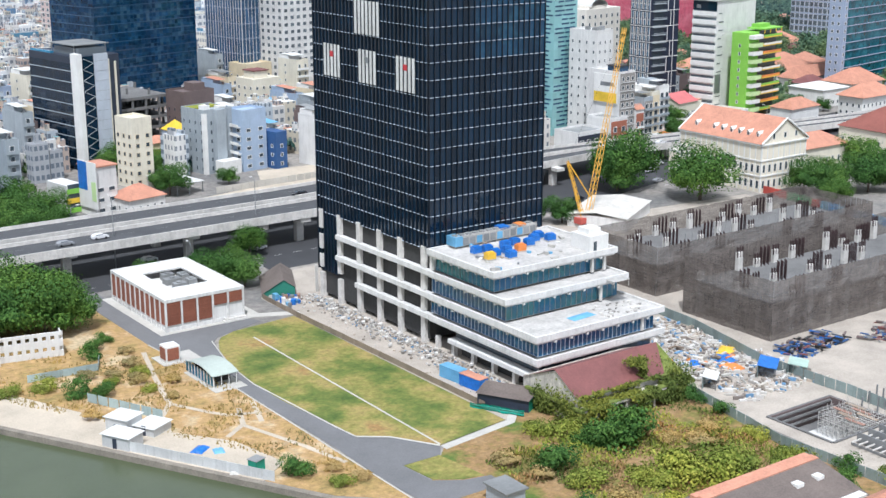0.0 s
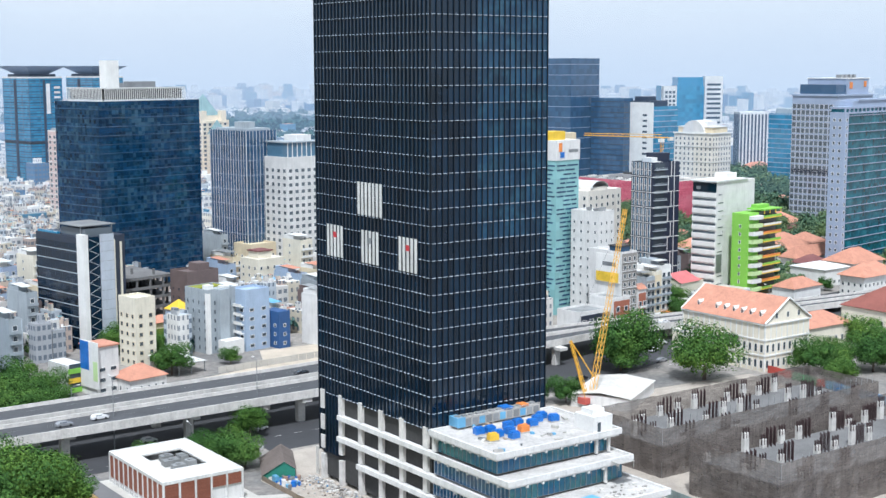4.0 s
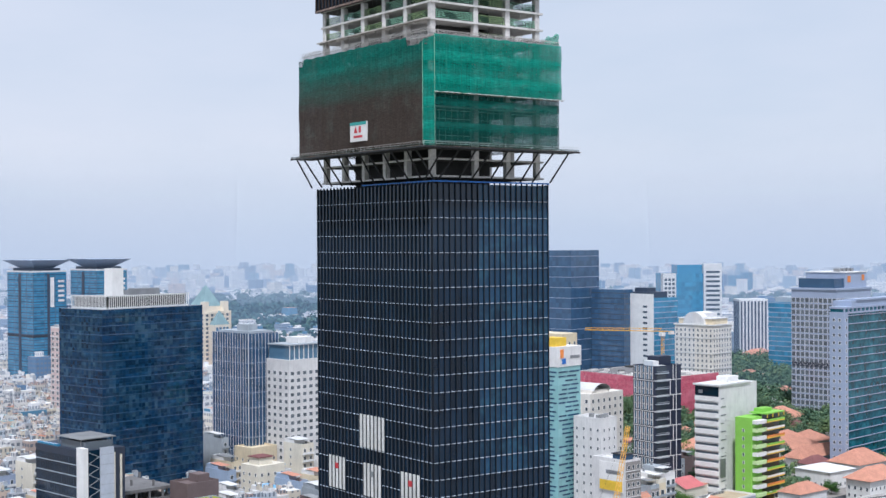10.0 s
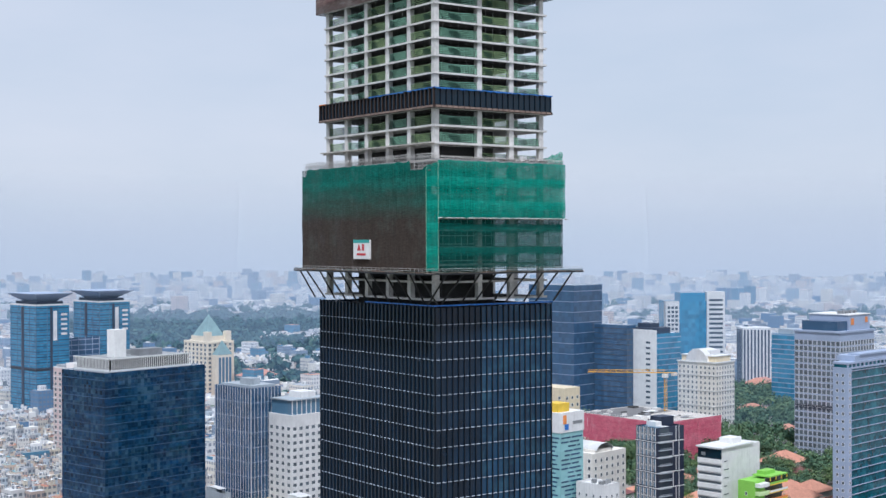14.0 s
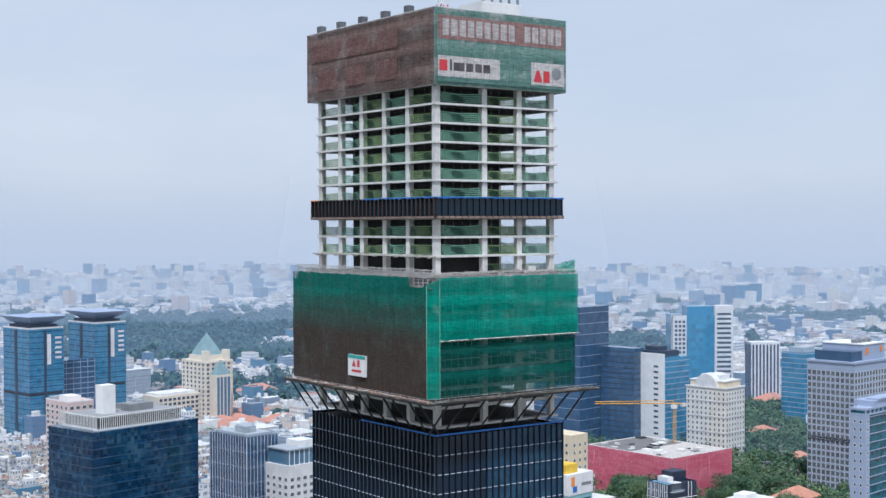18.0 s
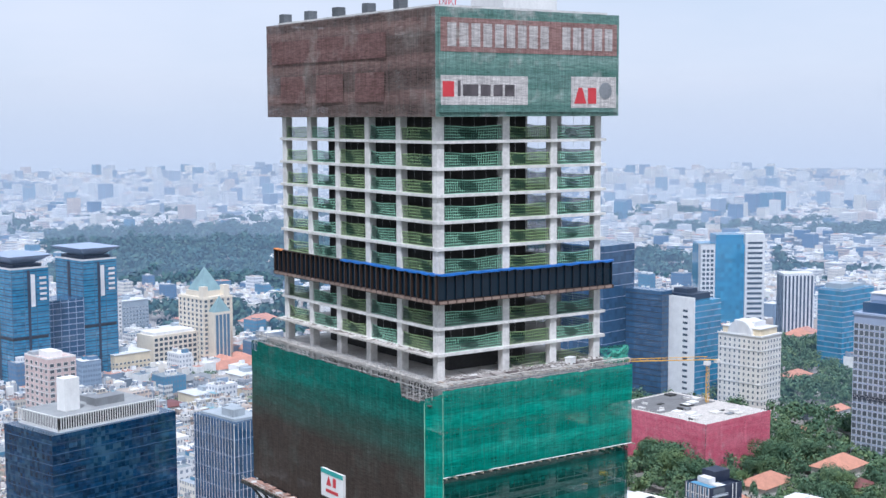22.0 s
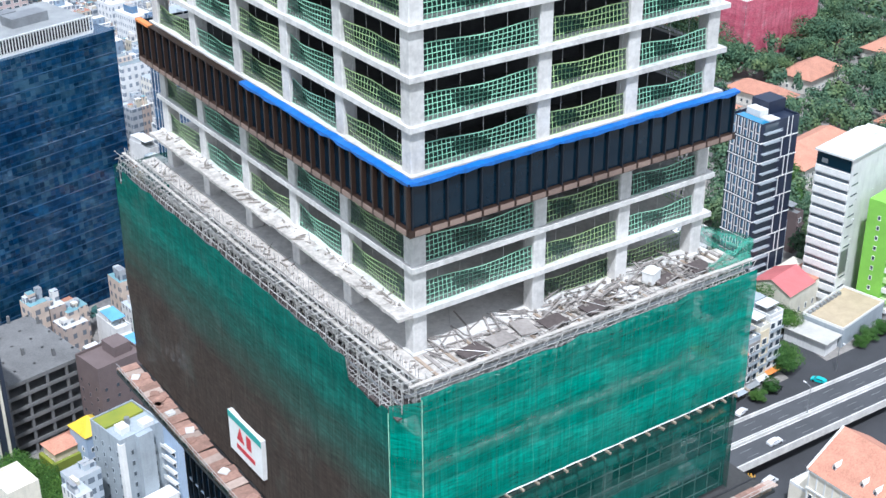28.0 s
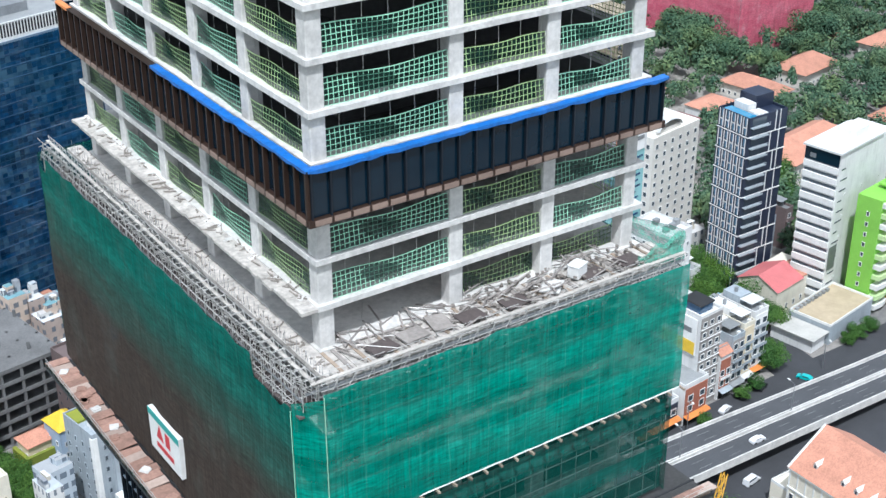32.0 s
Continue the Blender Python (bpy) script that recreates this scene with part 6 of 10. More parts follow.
def hang_net(width, variant, m, lab):
    key = (round(width, 1), variant)
    if key not in NETS:
        c, h, f = net_shapes(width, 2.0 if variant % 3 else 1.75, variant * 13 + int(width * 10))
        NETS[key] = (c.mesh("cords", NETLINE if variant % 2 else NETLINE2), h.mesh("hanger_cord", GALV), f.mesh("fine_mesh", MESHG))
    c, h, f = NETS[key]
    ob = tagged(new("safety_net", c), lab, "safety net", "nets on the open floors")
    ob.matrix_basis = m
    part("hanger_cord", h, None, ob, kind="stuff")
    part("fine_mesh", f, None, ob)


kk = 0
for lev in range(1, 10):
    if lev == 0:
        continue
    z = ZD + lev * ST
    for y0, y1 in zip(CY, CY[1:]):
        kk += 1
        hang_net(y1 - y0 - 1.24, kk * 7 % 4 if lev > 2 else kk % 4, Matrix.Translation((CX[0] - 0.35, y1 - 0.62, z + 0.03)) @ Matrix.Rotation(radians(-90), 4, "Z"), "lime green cord net hung along an open concrete floor")
    for x0, x1 in zip(CX, CX[1:]):
        kk += 1
        hang_net(x1 - x0 - 1.24, (kk * 5 % 4), Matrix.Translation((x0 + 0.62, CY[0] - 0.35, z + 0.03)), "green cord net hung along an open concrete floor")
    for y0, y1 in list(zip(CY, CY[1:]))[:3]:
        hang_net(y1 - y0 - 1.24, (kk + 1) % 4, Matrix.Translation((CX[-1] + 0.3, y1 - 0.62, z + 0.03)) @ Matrix.Rotation(radians(-90), 4, "Z"), "green cord net along the far side of an open floor")
# a loose net on the deck's far right bays
hang_net(CX[2] - CX[1] - 1.24, 9, Matrix.Translation((CX[1] + 0.62, CY[0] + 0.4, ZD + 0.03)), "sagging green cord net behind the rubble")
hang_net(CX[3] - CX[2] - 1.24, 9, Matrix.Translation((CX[2] + 0.62, CY[0] + 0.6, ZD + 0.03)), "sagging green cord net behind the rubble")

# slab edges carry short stubs of formwork and starter bars on the two lowest open floors
bracket_l = Shape().box(-0.55, -0.25, -0.62, 0.1, 0.25, -0.05).box(-0.75, -0.12, -0.3, -0.5, 0.12, -0.1).mesh("edge_bracket", CONC)
for lev in (1,):
    for j in range(12):
        part("edge_bracket", bracket_l, None, tower, m=Matrix.Translation((S0[0], 3 + j * 3.9, ZD + lev * ST)))
ro = random.Random(31)
oe = Shape()
yy = S0[1]
while yy < S0[3] - 0.5:
    y2 = min(S0[3], yy + ro.uniform(0.5, 1.6))
    xo = ro.uniform(-0.62, -0.50)
    oe.prism([(xo, yy), (S0[0] - 0.004, yy), (S0[0] - 0.004, y2), (xo + ro.uniform(-0.05, 0.05), y2)], ZD + ST - 0.34, ZD + ST - 0.06 - ro.uniform(0, 0.06))
    yy = y2 + (ro.uniform(0.0, 0.1) if ro.random() < 0.3 else 0.004)
part("old_edge", oe, DECKC, tower, "rough broken floor edge with loose dust", kind="stuff")

# the deck's outer boards and scaffold
deck = thing("working_deck", "dusty working deck of boards round the tower's open floor", "deck")
GREYB = mat("dusty_grey_board", (0.40, 0.36, 0.33), 0.9, big=0.4, fine=0.3, rnd=0.4)
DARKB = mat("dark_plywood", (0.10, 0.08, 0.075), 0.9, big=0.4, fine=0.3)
bm_ = [Shape().box(0, 0, 0, 3.6, 0.28, 0.06).mesh("board", WOOD), Shape().box(0, 0, 0, 3.4, 0.3, 0.05).mesh("board", GREYB), Shape().box(0, 0, 0, 3.2, 0.5, 0.06).mesh("board", DECKC)]
part("deck_slab", Shape().box(-0.7, -2.3, ZD - 0.5, S0[0] - 0.004, 48.6, ZD - 0.12).box(S0[0], -2.3, ZD - 0.5, 32.4, S0[1] - 0.004, ZD - 0.12), DECKC, deck, "dusty concrete deck edge")
# added dark sheet stands for the shade in the open scaffold gap
part("catch_floor", Box(-3.0, -2.3, ZD - 2.6, -0.8, 49.8, ZD - 2.45), DARKB, deck, "dark sheet standing for the shaded gap under the scaffold")
rods = Shape()
for i in range(118):           # short starter rods along the slab's edge
    rods.tube((-0.62, -1.6 + i * 0.42, ZD - 0.2), (-0.62 + 0.06 * math.sin(i * 2.3), -1.6 + i * 0.42 + 0.08 * math.sin(i * 1.7), ZD + 0.75 + 0.4 * math.sin(i * 3.1)), 0.022, 3)
part("starter_rod", rods, STEEL, deck, "short upright rods along the floor edge", kind="stuff")
for i in range(0, 84, 2):
    part("board", bm_[(i * 5) % 3], None, deck, m=pose(0.9 + i * 0.385, -2.5 + rng.uniform(-0.1, 0.25), ZD - 0.10 + rng.uniform(0, 0.05), 0, 0, 90 + rng.uniform(-2, 2)))
part("ledger", Shape().box(-3.0, -3.0, ZD - 0.9, -2.9, 50.0, ZD - 0.8).box(-2.7, -3.0, ZD - 0.35, 32.9, -2.8, ZD - 0.2), STEEL, deck)

fr_ = Shape()
for a, b_ in (((0, 0, -1.4), (0, 0, 1.25)), ((0, 1.1, -1.4), (0, 1.1, 1.25)), ((0, 0, 0.55), (0, 1.1, 0.55)), ((0, 0, 1.1), (0, 1.1, 1.1)), ((0, 0, -0.3), (0, 1.1, 0.55))):
    fr_.tube(a, b_, 0.034, 4)
for a, b_ in (((0, 0, -1.2), (1.55, 0, 1.1)), ((0, 1.1, 1.1), (1.55, 1.1, -1.2)), ((0, 0, 1.15), (1.55, 0, 1.15)), ((0, 0, 0.2), (1.55, 0, 0.2)), ((0, 1.1, 1.15), (1.55, 1.1, 1.15)), ((0, 0, 1.15), (1.55, 1.1, 0.2)), ((0, 1.1, -0.4), (1.55, 0, -0.4)), ((0.78, 0, -1.4), (0.78, 0, 1.15)), ((0.78, 0, -0.4), (0.78, 1.1, 0.6))):
    fr_.tube(a, b_, 0.030, 4)
frm = fr_.mesh("scaffold_frame", GALV)
for i in range(34):
    t_ = pose(-1.9, -3.0 + i * 1.56, ZD - 0.1 + rng.uniform(-0.15, 0.1), 0, 0, 90 + rng.uniform(-1.5, 1.5))
    ob = tagged(new("scaffold_frame", frm), "galvanised scaffold frame with cross braces on the deck's edge", "scaffold", "scaffold along the deck")
    ob.matrix_basis = t_
for i in range(23):
    ob = tagged(new("scaffold_frame", frm), "galvanised scaffold frame with cross braces on the deck's edge", "scaffold", "scaffold along the deck")
    ob.matrix_basis = pose(-1.8 + i * 1.52, -3.1, ZD - 0.85 + rng.uniform(-0.1, 0.1), 0, 0, rng.uniform(-1.5, 1.5))
for i in range(1, 10):    # taller bays at the near corner
    ob = tagged(new("scaffold_frame", frm), "galvanised scaffold frame stacked at the tower's corner", "scaffold", "scaffold along the deck")
    ob.matrix_basis = pose(-1.9, -3.0 + i * 1.56, ZD - 2.6, 0, 0, 90)
PLANKW = mat("bleached_plank", (0.56, 0.52, 0.47), 0.85, big=0.2, fine=0.25, bs=0.6, rnd=0.1)
rail = thing("deck_rail", "pale plank rail along the deck's edge", "rail")
for x0, y0, x1, y1 in ((-2.3, -2.95, 32.9, -2.95), (-2.0, -2.7, -2.0, 50.2)):
    n = 9
    for i in range(n):
        a, b_ = i / n, (i + 1) / n
        s = Shape()
        p_, q_ = Vector((x0 + (x1 - x0) * a, y0 + (y1 - y0) * a, ZD + 0.42 + rng.uniform(-0.05, 0.05))), Vector((x0 + (x1 - x0) * b_, y0 + (y1 - y0) * b_, ZD + 0.42 + rng.uniform(-0.05, 0.05)))
        w_ = Vector((0, 0.15, 0)) if y0 == y1 else Vector((0.15, 0, 0))
        s.prism([(p_ - w_)[:2], (q_ - w_)[:2], (q_ + w_)[:2], (p_ + w_)[:2]][::1 if y0 == y1 else -1], p_.z, p_.z + 0.09)
        part("plank", s, PLANKW, rail)
# beam ends poking out under the bright upper sheet
bend = Box(-0.09, -0.55, -0.09, 0.09, 0.3, 0.09).mesh("beam_end", WOOD)
beams = thing("beam_row", "row of timber beam ends under the upper sheet", "beams")
for i in range(24):
    part("beam_end", bend, None, beams, m=pose(-1.2 + i * 1.5, -3.45 + rng.uniform(-0.1, 0.1), 144.0, 0, 0, rng.uniform(-8, 8)))

# cantilevered catch platform with raking props
plat = thing("catch_platform", "cantilevered plywood catch platform with rails round the tower", "platform")
PZ = 132.6
psh = [Shape().box(0, 0, 0, 2.3, 1.18, 0.07).mesh("panel", PLY), Shape().box(0, 0, 0, 2.2, 1.15, 0.08).mesh("panel", mat("pale_plywood", (0.55, 0.42, 0.35), 0.85, big=0.35, rnd=0.3))]
for i in range(46):
    part("panel", psh[0 if i % 4 else 1], None, plat, m=pose(-5.7 + rng.uniform(-0.1, 0.1), -5.2 + i * 1.2, PZ + rng.uniform(0, 0.12), rng.uniform(-2, 2), rng.uniform(-3, 2), rng.uniform(-3, 3)))
for i in range(33):
    part("panel", psh[0 if i % 4 else 1], None, plat, m=pose(-3.2 + i * 1.2, -5.4 + rng.uniform(-0.1, 0.1), PZ + rng.uniform(0, 0.12), rng.uniform(-2, 3), rng.uniform(-2, 2), rng.uniform(-3, 3)))
part("edge_beam", Shape().box(-5.9, -5.6, PZ - 0.3, -5.7, 49.7, PZ).box(-5.7, -5.6, PZ - 0.3, 36.6, -5.4, PZ).box(-3.4, -3.2, PZ - 0.3, -3.2, 49.6, PZ - 0.02).box(-3.2, -3.2, PZ - 0.3, 36.5, -3.0, PZ - 0.02), BLACKM, plat)
# soffit colour darkened for the shade under the platform
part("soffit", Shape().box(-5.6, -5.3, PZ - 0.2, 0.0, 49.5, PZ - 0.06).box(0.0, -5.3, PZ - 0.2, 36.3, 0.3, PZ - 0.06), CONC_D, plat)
rp = Shape().tube((0, 0, 0), (0, 0, 1.0), 0.03, 4).mesh("rail_post", GALV)
for i in range(37):
    part("rail_post", rp, None, plat, m=pose(-5.8, -5.4 + i * 1.5, PZ, rng.uniform(-6, 6), rng.uniform(-6, 3), 0))
for i in range(28):
    part("rail_post", rp, None, plat, m=pose(-5.6 + i * 1.5, -5.5, PZ, rng.uniform(-3, 6), rng.uniform(-6, 6), 0))
for zz in (0.5, 0.95):
    part("guard_rail", Shape().tube((-5.8, -5.4, PZ + zz), (-5.8, 49.6, PZ + zz), 0.03, 4), GALV, plat)
    part("guard_rail", Shape().tube((-5.8, -5.5, PZ + zz), (36.4, -5.5, PZ + zz), 0.03, 4), GALV, plat)
part("edge_net", Shape().face([(-5.85, -5.4, PZ + 0.05), (-5.85, 49.6, PZ + 0.05), (-5.85, 49.6, PZ + 0.5), (-5.85, -5.4, PZ + 0.5)]).face([(-5.8, -5.55, PZ + 0.05), (36.4, -5.55, PZ + 0.05), (36.4, -5.55, PZ + 0.5), (-5.8, -5.55, PZ + 0.5)]), MESHG, plat, "low green net along the rail")
for i in range(12):
    y = -1 + i * 4.6
    part("raking_prop", Shape().tube((-4.9, y - 1.4 * (i % 2), PZ - 0.3), (0.3, y + 0.6, ZG + 0.6), 0.2, 6), BLACKM, plat)
for i in range(9):
    x = -1.5 + i * 4.3
    part("raking_prop", Shape().tube((x + 1.2, -4.6, PZ - 0.3), (x - 0.9 * (i % 2), 0.4, ZG + 0.6), 0.2, 6), BLACKM, plat)
for i in range(20):     # debris lying on the platform
    y = rng.uniform(6, 48)
    solid("plywood_offcut", Shape().box(-0.5, -0.4, 0, 0.5, 0.4, 0.06).box(-0.3, -0.5, 0.06, 0.4, 0.3, 0.12), PLY if i % 2 else CONC, "broken plywood offcut on the catch platform", "offcut", m=pose(-4.6 + rng.uniform(-0.5, 0.5), y, PZ + 0.2, 0, 0, rng.uniform(0, 180)))

# contractor's board on the side sheet
sb = thing("site_board", "white site board with a teal top hung on the sheeting", "sign")
part("board", Box(-3.62, 19.9, 135.3, -3.15, 26.5, 139.6), WHITE, sb)
part("top_strip", Box(-3.66, 19.9, 138.9, -3.62, 26.5, 139.6), mat("teal_print", (0.05, 0.36, 0.32), 0.6, big=0.1), sb, "teal strip")
RED = mat("red_print", (0.55, 0.04, 0.05), 0.6, big=0.1)
part("emblem", Shape().prism([(0, 0), (1.5, 0), (0.75, 1.5)], 0, 0.04), RED, sb, "red triangular emblem", m=pose(-3.62, 24.9, 137.2, 90, 0, -90))
part("emblem", Box(-3.66, 22.0, 137.2, -3.62, 22.9, 138.6), RED, sb, "red bar emblem")
part("lettering_bar", Box(-3.66, 21.4, 136.1, -3.62, 25.0, 136.6), RED, sb, "red lettering bar")

# printed boards on the top sheet, as plain coloured shapes
tb = part("banner", Box(0.1, -0.42, 193.8, 32.4, -0.36, 207.2), NET_TOPR, top, "faded printed banner")
PRED = net_mat("faded_red_print", (0.27, 0.15, 0.135), (0.36, 0.23, 0.21), 0.03, patch=0.8, patch_col=(0.36, 0.38, 0.34))
PWHT = net_mat("faded_white_print", (0.56, 0.52, 0.50), (0.66, 0.62, 0.59), 0.03)
PPALE = net_mat("worn_pale_print", (0.40, 0.36, 0.34), (0.60, 0.56, 0.54), 0.03)
PGRY = mat("faded_dark_print", (0.10, 0.085, 0.09), 0.9, big=0.5, bs=0.5)
part("red_band", Box(0.4, -0.45, 202.0, 32.2, -0.42, 206.6), PRED, tb, "faded red printed band")
for i in range(15):
    if i != 9:
        part("lettering_bar", Box(1.5 + i * 2.02, -0.48, 202.7, 3.0 + i * 2.02, -0.45, 205.9), PPALE, tb, "worn pale lettering bar")
part("white_panel", Box(0.4, -0.45, 194.8, 15.4, -0.42, 198.8), PWHT, tb, "pale printed panel")
part("emblem", Box(0.7, -0.48, 195.9, 2.6, -0.45, 198.0), RED, tb, "red square emblem")
for i, (x, w_, h_) in enumerate(((3.2, 0.5, 2.1), (4.1, 2.6, 1.6), (7.1, 1.7, 1.6), (9.3, 1.6, 1.6), (11.3, 1.7, 1.6))):
    part("lettering_bar", Box(x, -0.48, 196.0, x + w_, -0.45, 196.0 + h_), PGRY, tb, "dark lettering bar")
part("white_panel", Box(23.4, -0.45, 194.4, 32.1, -0.42, 198.9), PWHT, tb, "pale printed panel")
part("emblem", Shape().prism([(0, 0), (2.3, 0), (1.5, 2.3), (0.8, 2.3)], 0, 0.04), RED, tb, "red triangular emblem", m=pose(24.0, -0.45, 195.0, 90, 0, 0))
part("emblem", Box(26.6, -0.49, 195.0, 28.2, -0.45, 197.3), RED, tb, "red bar emblem")
part("emblem", Shape().prism([(1.25 * math.cos(a * 0.524) + 30, 1.25 * math.sin(a * 0.524)) for a in range(12)], 0, 0.04), STEEL, tb, "grey round emblem", m=pose(0, -0.45, 196.9, 90, 0, 0))
part("red_band", Box(-0.475, 12.0, 201.6, -0.455, 46.5, 205.2), NET_TOPRED, top, "faded red band on the brown sheet")
for k in range(3):
    part("window_print", Box(-0.475, 12.5 + k * 11.5, 195.4, -0.455, 20.5 + k * 11.5, 199.6), NET_TOPRED, top, "faded reddish printed square")
# column stubs and plant on the top
STUBM = mat("dark_wrap_cloth", (0.12, 0.13, 0.14), 0.9, big=0.3, fine=0.3)
stubs = thing("column_stubs", "wrapped column stubs above the top sheeting", "columns")
for y in CY[1:]:
    part("stub", Box(CX[0] - 0.75, y - 0.75, 206.5, CX[0] + 0.75, y + 0.75, 209.8), STUBM, stubs)
hoist = thing("hoist_house", "white machine room with green netting on the tower's top", "machine room")
part("wall", Box(16, 6, 205.5, 26, 14, 211.5), WHITE, hoist)
for i in range(5):
    part("steel_post", Box(16.4 + i * 2.2, 6.2, 211.5, 16.8 + i * 2.2, 6.6, 214.5), STEEL, hoist)
part("steel_beam", Box(16.2, 6.15, 214.2, 26, 6.65, 214.6), STEEL, hoist)

mast = thing("hoist_mast", "red and white lattice mast on the tower's top", "mast", pose(7.5, 8, 207.0))
for k in range(7):
    ms = Shape()
    for px, py in ((-0.8, -0.8), (0.8, -0.8), (0.8, 0.8), (-0.8, 0.8)):
        ms.tube((px, py, k * 1.6), (px, py, k * 1.6 + 1.6), 0.1, 4).tube((px, py, k * 1.6), (-py, px, k * 1.6 + 1.6), 0.06, 3)
    part("mast_section", ms, RED if k % 2 else WHITE, mast)
# white banner strips between the fins of the glass wall
for (y0, y1, z0, z1, n) in ((17.7, 28.9, 66.3, 73.8, 7), (34.3, 42.6, 55.4, 62.9, 5), (19.0, 27.2, 55.4, 62.9, 5), (4.8, 11.7, 55.4, 62.9, 5)):
    bn = thing("facade_banner", "white banner printed in strips between the facade's fins", "banner", group="banners on the glass wall")
    i0 = round(y0 / ml)
    n = round((y1 - y0) / ml)
    for i in range(n):
        part("strip", Box(-0.24, (i0 + i) * ml + 0.28, z0, -0.18, (i0 + i + 1) * ml - 0.28, z1), ROOF_W, bn)
    mid = (i0 + n / 2) * ml
    if n <= 6:
        part("emblem", Box(-0.27, mid - 0.9, z1 - 2.9, -0.245, mid + 0.9, z1 - 1.6), RED if y0 != 19.0 else STEEL, bn, "small printed emblem")

# rubble, planks and litter on the deck
def chunk(r, s):
    c = Shape()
    n = r.randint(5, 7)
    pts = [(s * r.uniform(0.6, 1) * math.cos(6.283 * i / n), s * r.uniform(0.6, 1) * math.sin(6.283 * i / n)) for i in range(n)]
    c.prism(pts, 0, s * r.uniform(0.35, 0.9))
    return c


CHM = mat("dusty_rubble", (0.32, 0.285, 0.25), 0.95, big=0.4, fine=0.4, rnd=0.45)
CHUNKS = [chunk(rng, 0.19).mesh("chunk", CHM) for _ in range(6)]
PLANKS = [Box(0, 0, 0, rng.uniform(1.6, 3.2), 0.14, 0.05).mesh("plank", GREYB) for _ in range(4)]
heap = thing("rubble_heap", "heap of broken concrete, planks and tubes on the deck", "rubble")
for i in range(120):
    x = rng.uniform(11.5, 31)
    part("chunk", CHUNKS[i % 6], None, heap, m=pose(x, rng.uniform(-2.2, 1.6), ZD + 0.02 + rng.uniform(0, 0.35) * (x > 14), rng.uniform(-20, 20), rng.uniform(-20, 20), rng.uniform(0, 360)))
for i in range(110):
    x = rng.uniform(2.5, 29)
    part("plank", PLANKS[i % 4], None, heap, m=pose(x, rng.uniform(-2.5, 2.2), ZD + 0.04 + rng.uniform(0, 0.5) * (x > 14), rng.uniform(-8, 8), rng.uniform(-10, 10), rng.choice((0, 90, 20, 160)) + rng.uniform(-25, 25)))
for i in range(36):
    part("tube", Shape().tube((0, 0, 0), (rng.uniform(1.5, 3.5), 0, 0.1), 0.03, 4), GALV, heap, m=pose(rng.uniform(3, 26), rng.uniform(-2.2, 4.0), ZD + 0.07 + rng.uniform(0, 0.3), 0, 0, rng.uniform(0, 180)))
for x, y, m_, a in ((4.6, -1.2, DARKB, 10), (7.4, -1.0, GREYB, 5), (12.5, -1.2, DARKB, 3), (16.6, -1.3, DARKB, 4), (20.5, -1.0, CONC, 40), (10, -0.6, GREYB, 80), (24.5, -0.9, DARKB, 8), (28.4, -1.0, DARKB, 2)):
    solid("loose_board", Shape().box(-1.1, -0.8, 0.1, 1.1, 0.8, 0.2).box(-1.0, -0.75, 0, -0.8, 0.75, 0.1).box(0.8, -0.75, 0, 1.0, 0.75, 0.1), m_, "discarded formwork panel lying on the deck", "formwork", m=pose(x, y, ZD + 0.1, 0, 0, a))
lr = random.Random(77)
lt = Shape()
for i in range(260):
    if i % 2:
        x, y, z = lr.uniform(-0.6, 0.6), lr.uniform(-2, 48), ZD - 0.115
    else:
        x, y, z = lr.uniform(0.75, 1.0) - lr.random() * 0.6, lr.uniform(2, 46), ZD + ST - 0.05
    a, l_, w_ = lr.uniform(0, 3.14), lr.choice((0.12, 0.2, 0.3, 0.9)) * lr.uniform(0.6, 1.4), lr.uniform(0.05, 0.16)
    c, s_ = math.cos(a), math.sin(a)
    lt.prism([(x, y), (x + l_ * c, y + l_ * s_), (x + l_ * c - w_ * s_, y + l_ * s_ + w_ * c), (x - w_ * s_, y + w_ * c)], z, z + lr.uniform(0.03, 0.14))
solid("deck_litter", lt, CHM, "loose wood and grit lying on the tower's open floors", "litter", kind="stuff")
solid("site_box", Shape().box(-0.7, -0.5, 0, 0.7, 0.5, 1.0).box(-0.75, -0.55, 1.0, 0.75, 0.55, 1.08), WHITE, "pale site box among the rubble", "box", m=pose(23.4, -0.6, ZD + 0.15, 0, 0, 20))
solid("loose_net", sheet(28.6, -2.0, 33.0, -2.6, ZD - 0.4, ZD + 2.6, 0.35, 14, 6, 51, lambda a: 1.6 - 0.32 * a + 0.3 * math.sin(a * 3)), NET_LT, "loose light green net tied up at the deck's corner", "safety net")
solid("loose_net", sheet(32.9, -2.6, 32.6, 6.0, ZD - 0.4, ZD + 2.4, 0.3, 14, 6, 52, lambda a: 0.18 * a), NET_LT, "loose light green net tied up at the deck's end", "safety net")


# ---- river bank, lawn, roads ----
NB = Vector((-ED.y, ED.x))


def bk(s, off):
    p = B0 + ED * s + NB * off
    return (p.x, p.y)


def flat(name, pts, z, mm, label, cat, th=0.25):
    return solid(name, Shape().prism(pts, z - th, z), mm, label, cat, kind="structure")


wl = Shape()
for i in range(40):
    s0, s1 = -60 + i * 4.0, -60 + i * 4.0 + 3.97
    wl.prism([bk(s0, -0.55), bk(s1, -0.55), bk(s1, 0.6), bk(s0, 0.6)], -3.0, 0.02 + 0.03 * (i % 2))
solid("river_wall", wl, mat("stained_river_wall", (0.26, 0.23, 0.19), 0.95, big=0.4, fine=0.3, bs=0.3), "worn concrete river wall in cast lengths", "river wall", kind="structure")
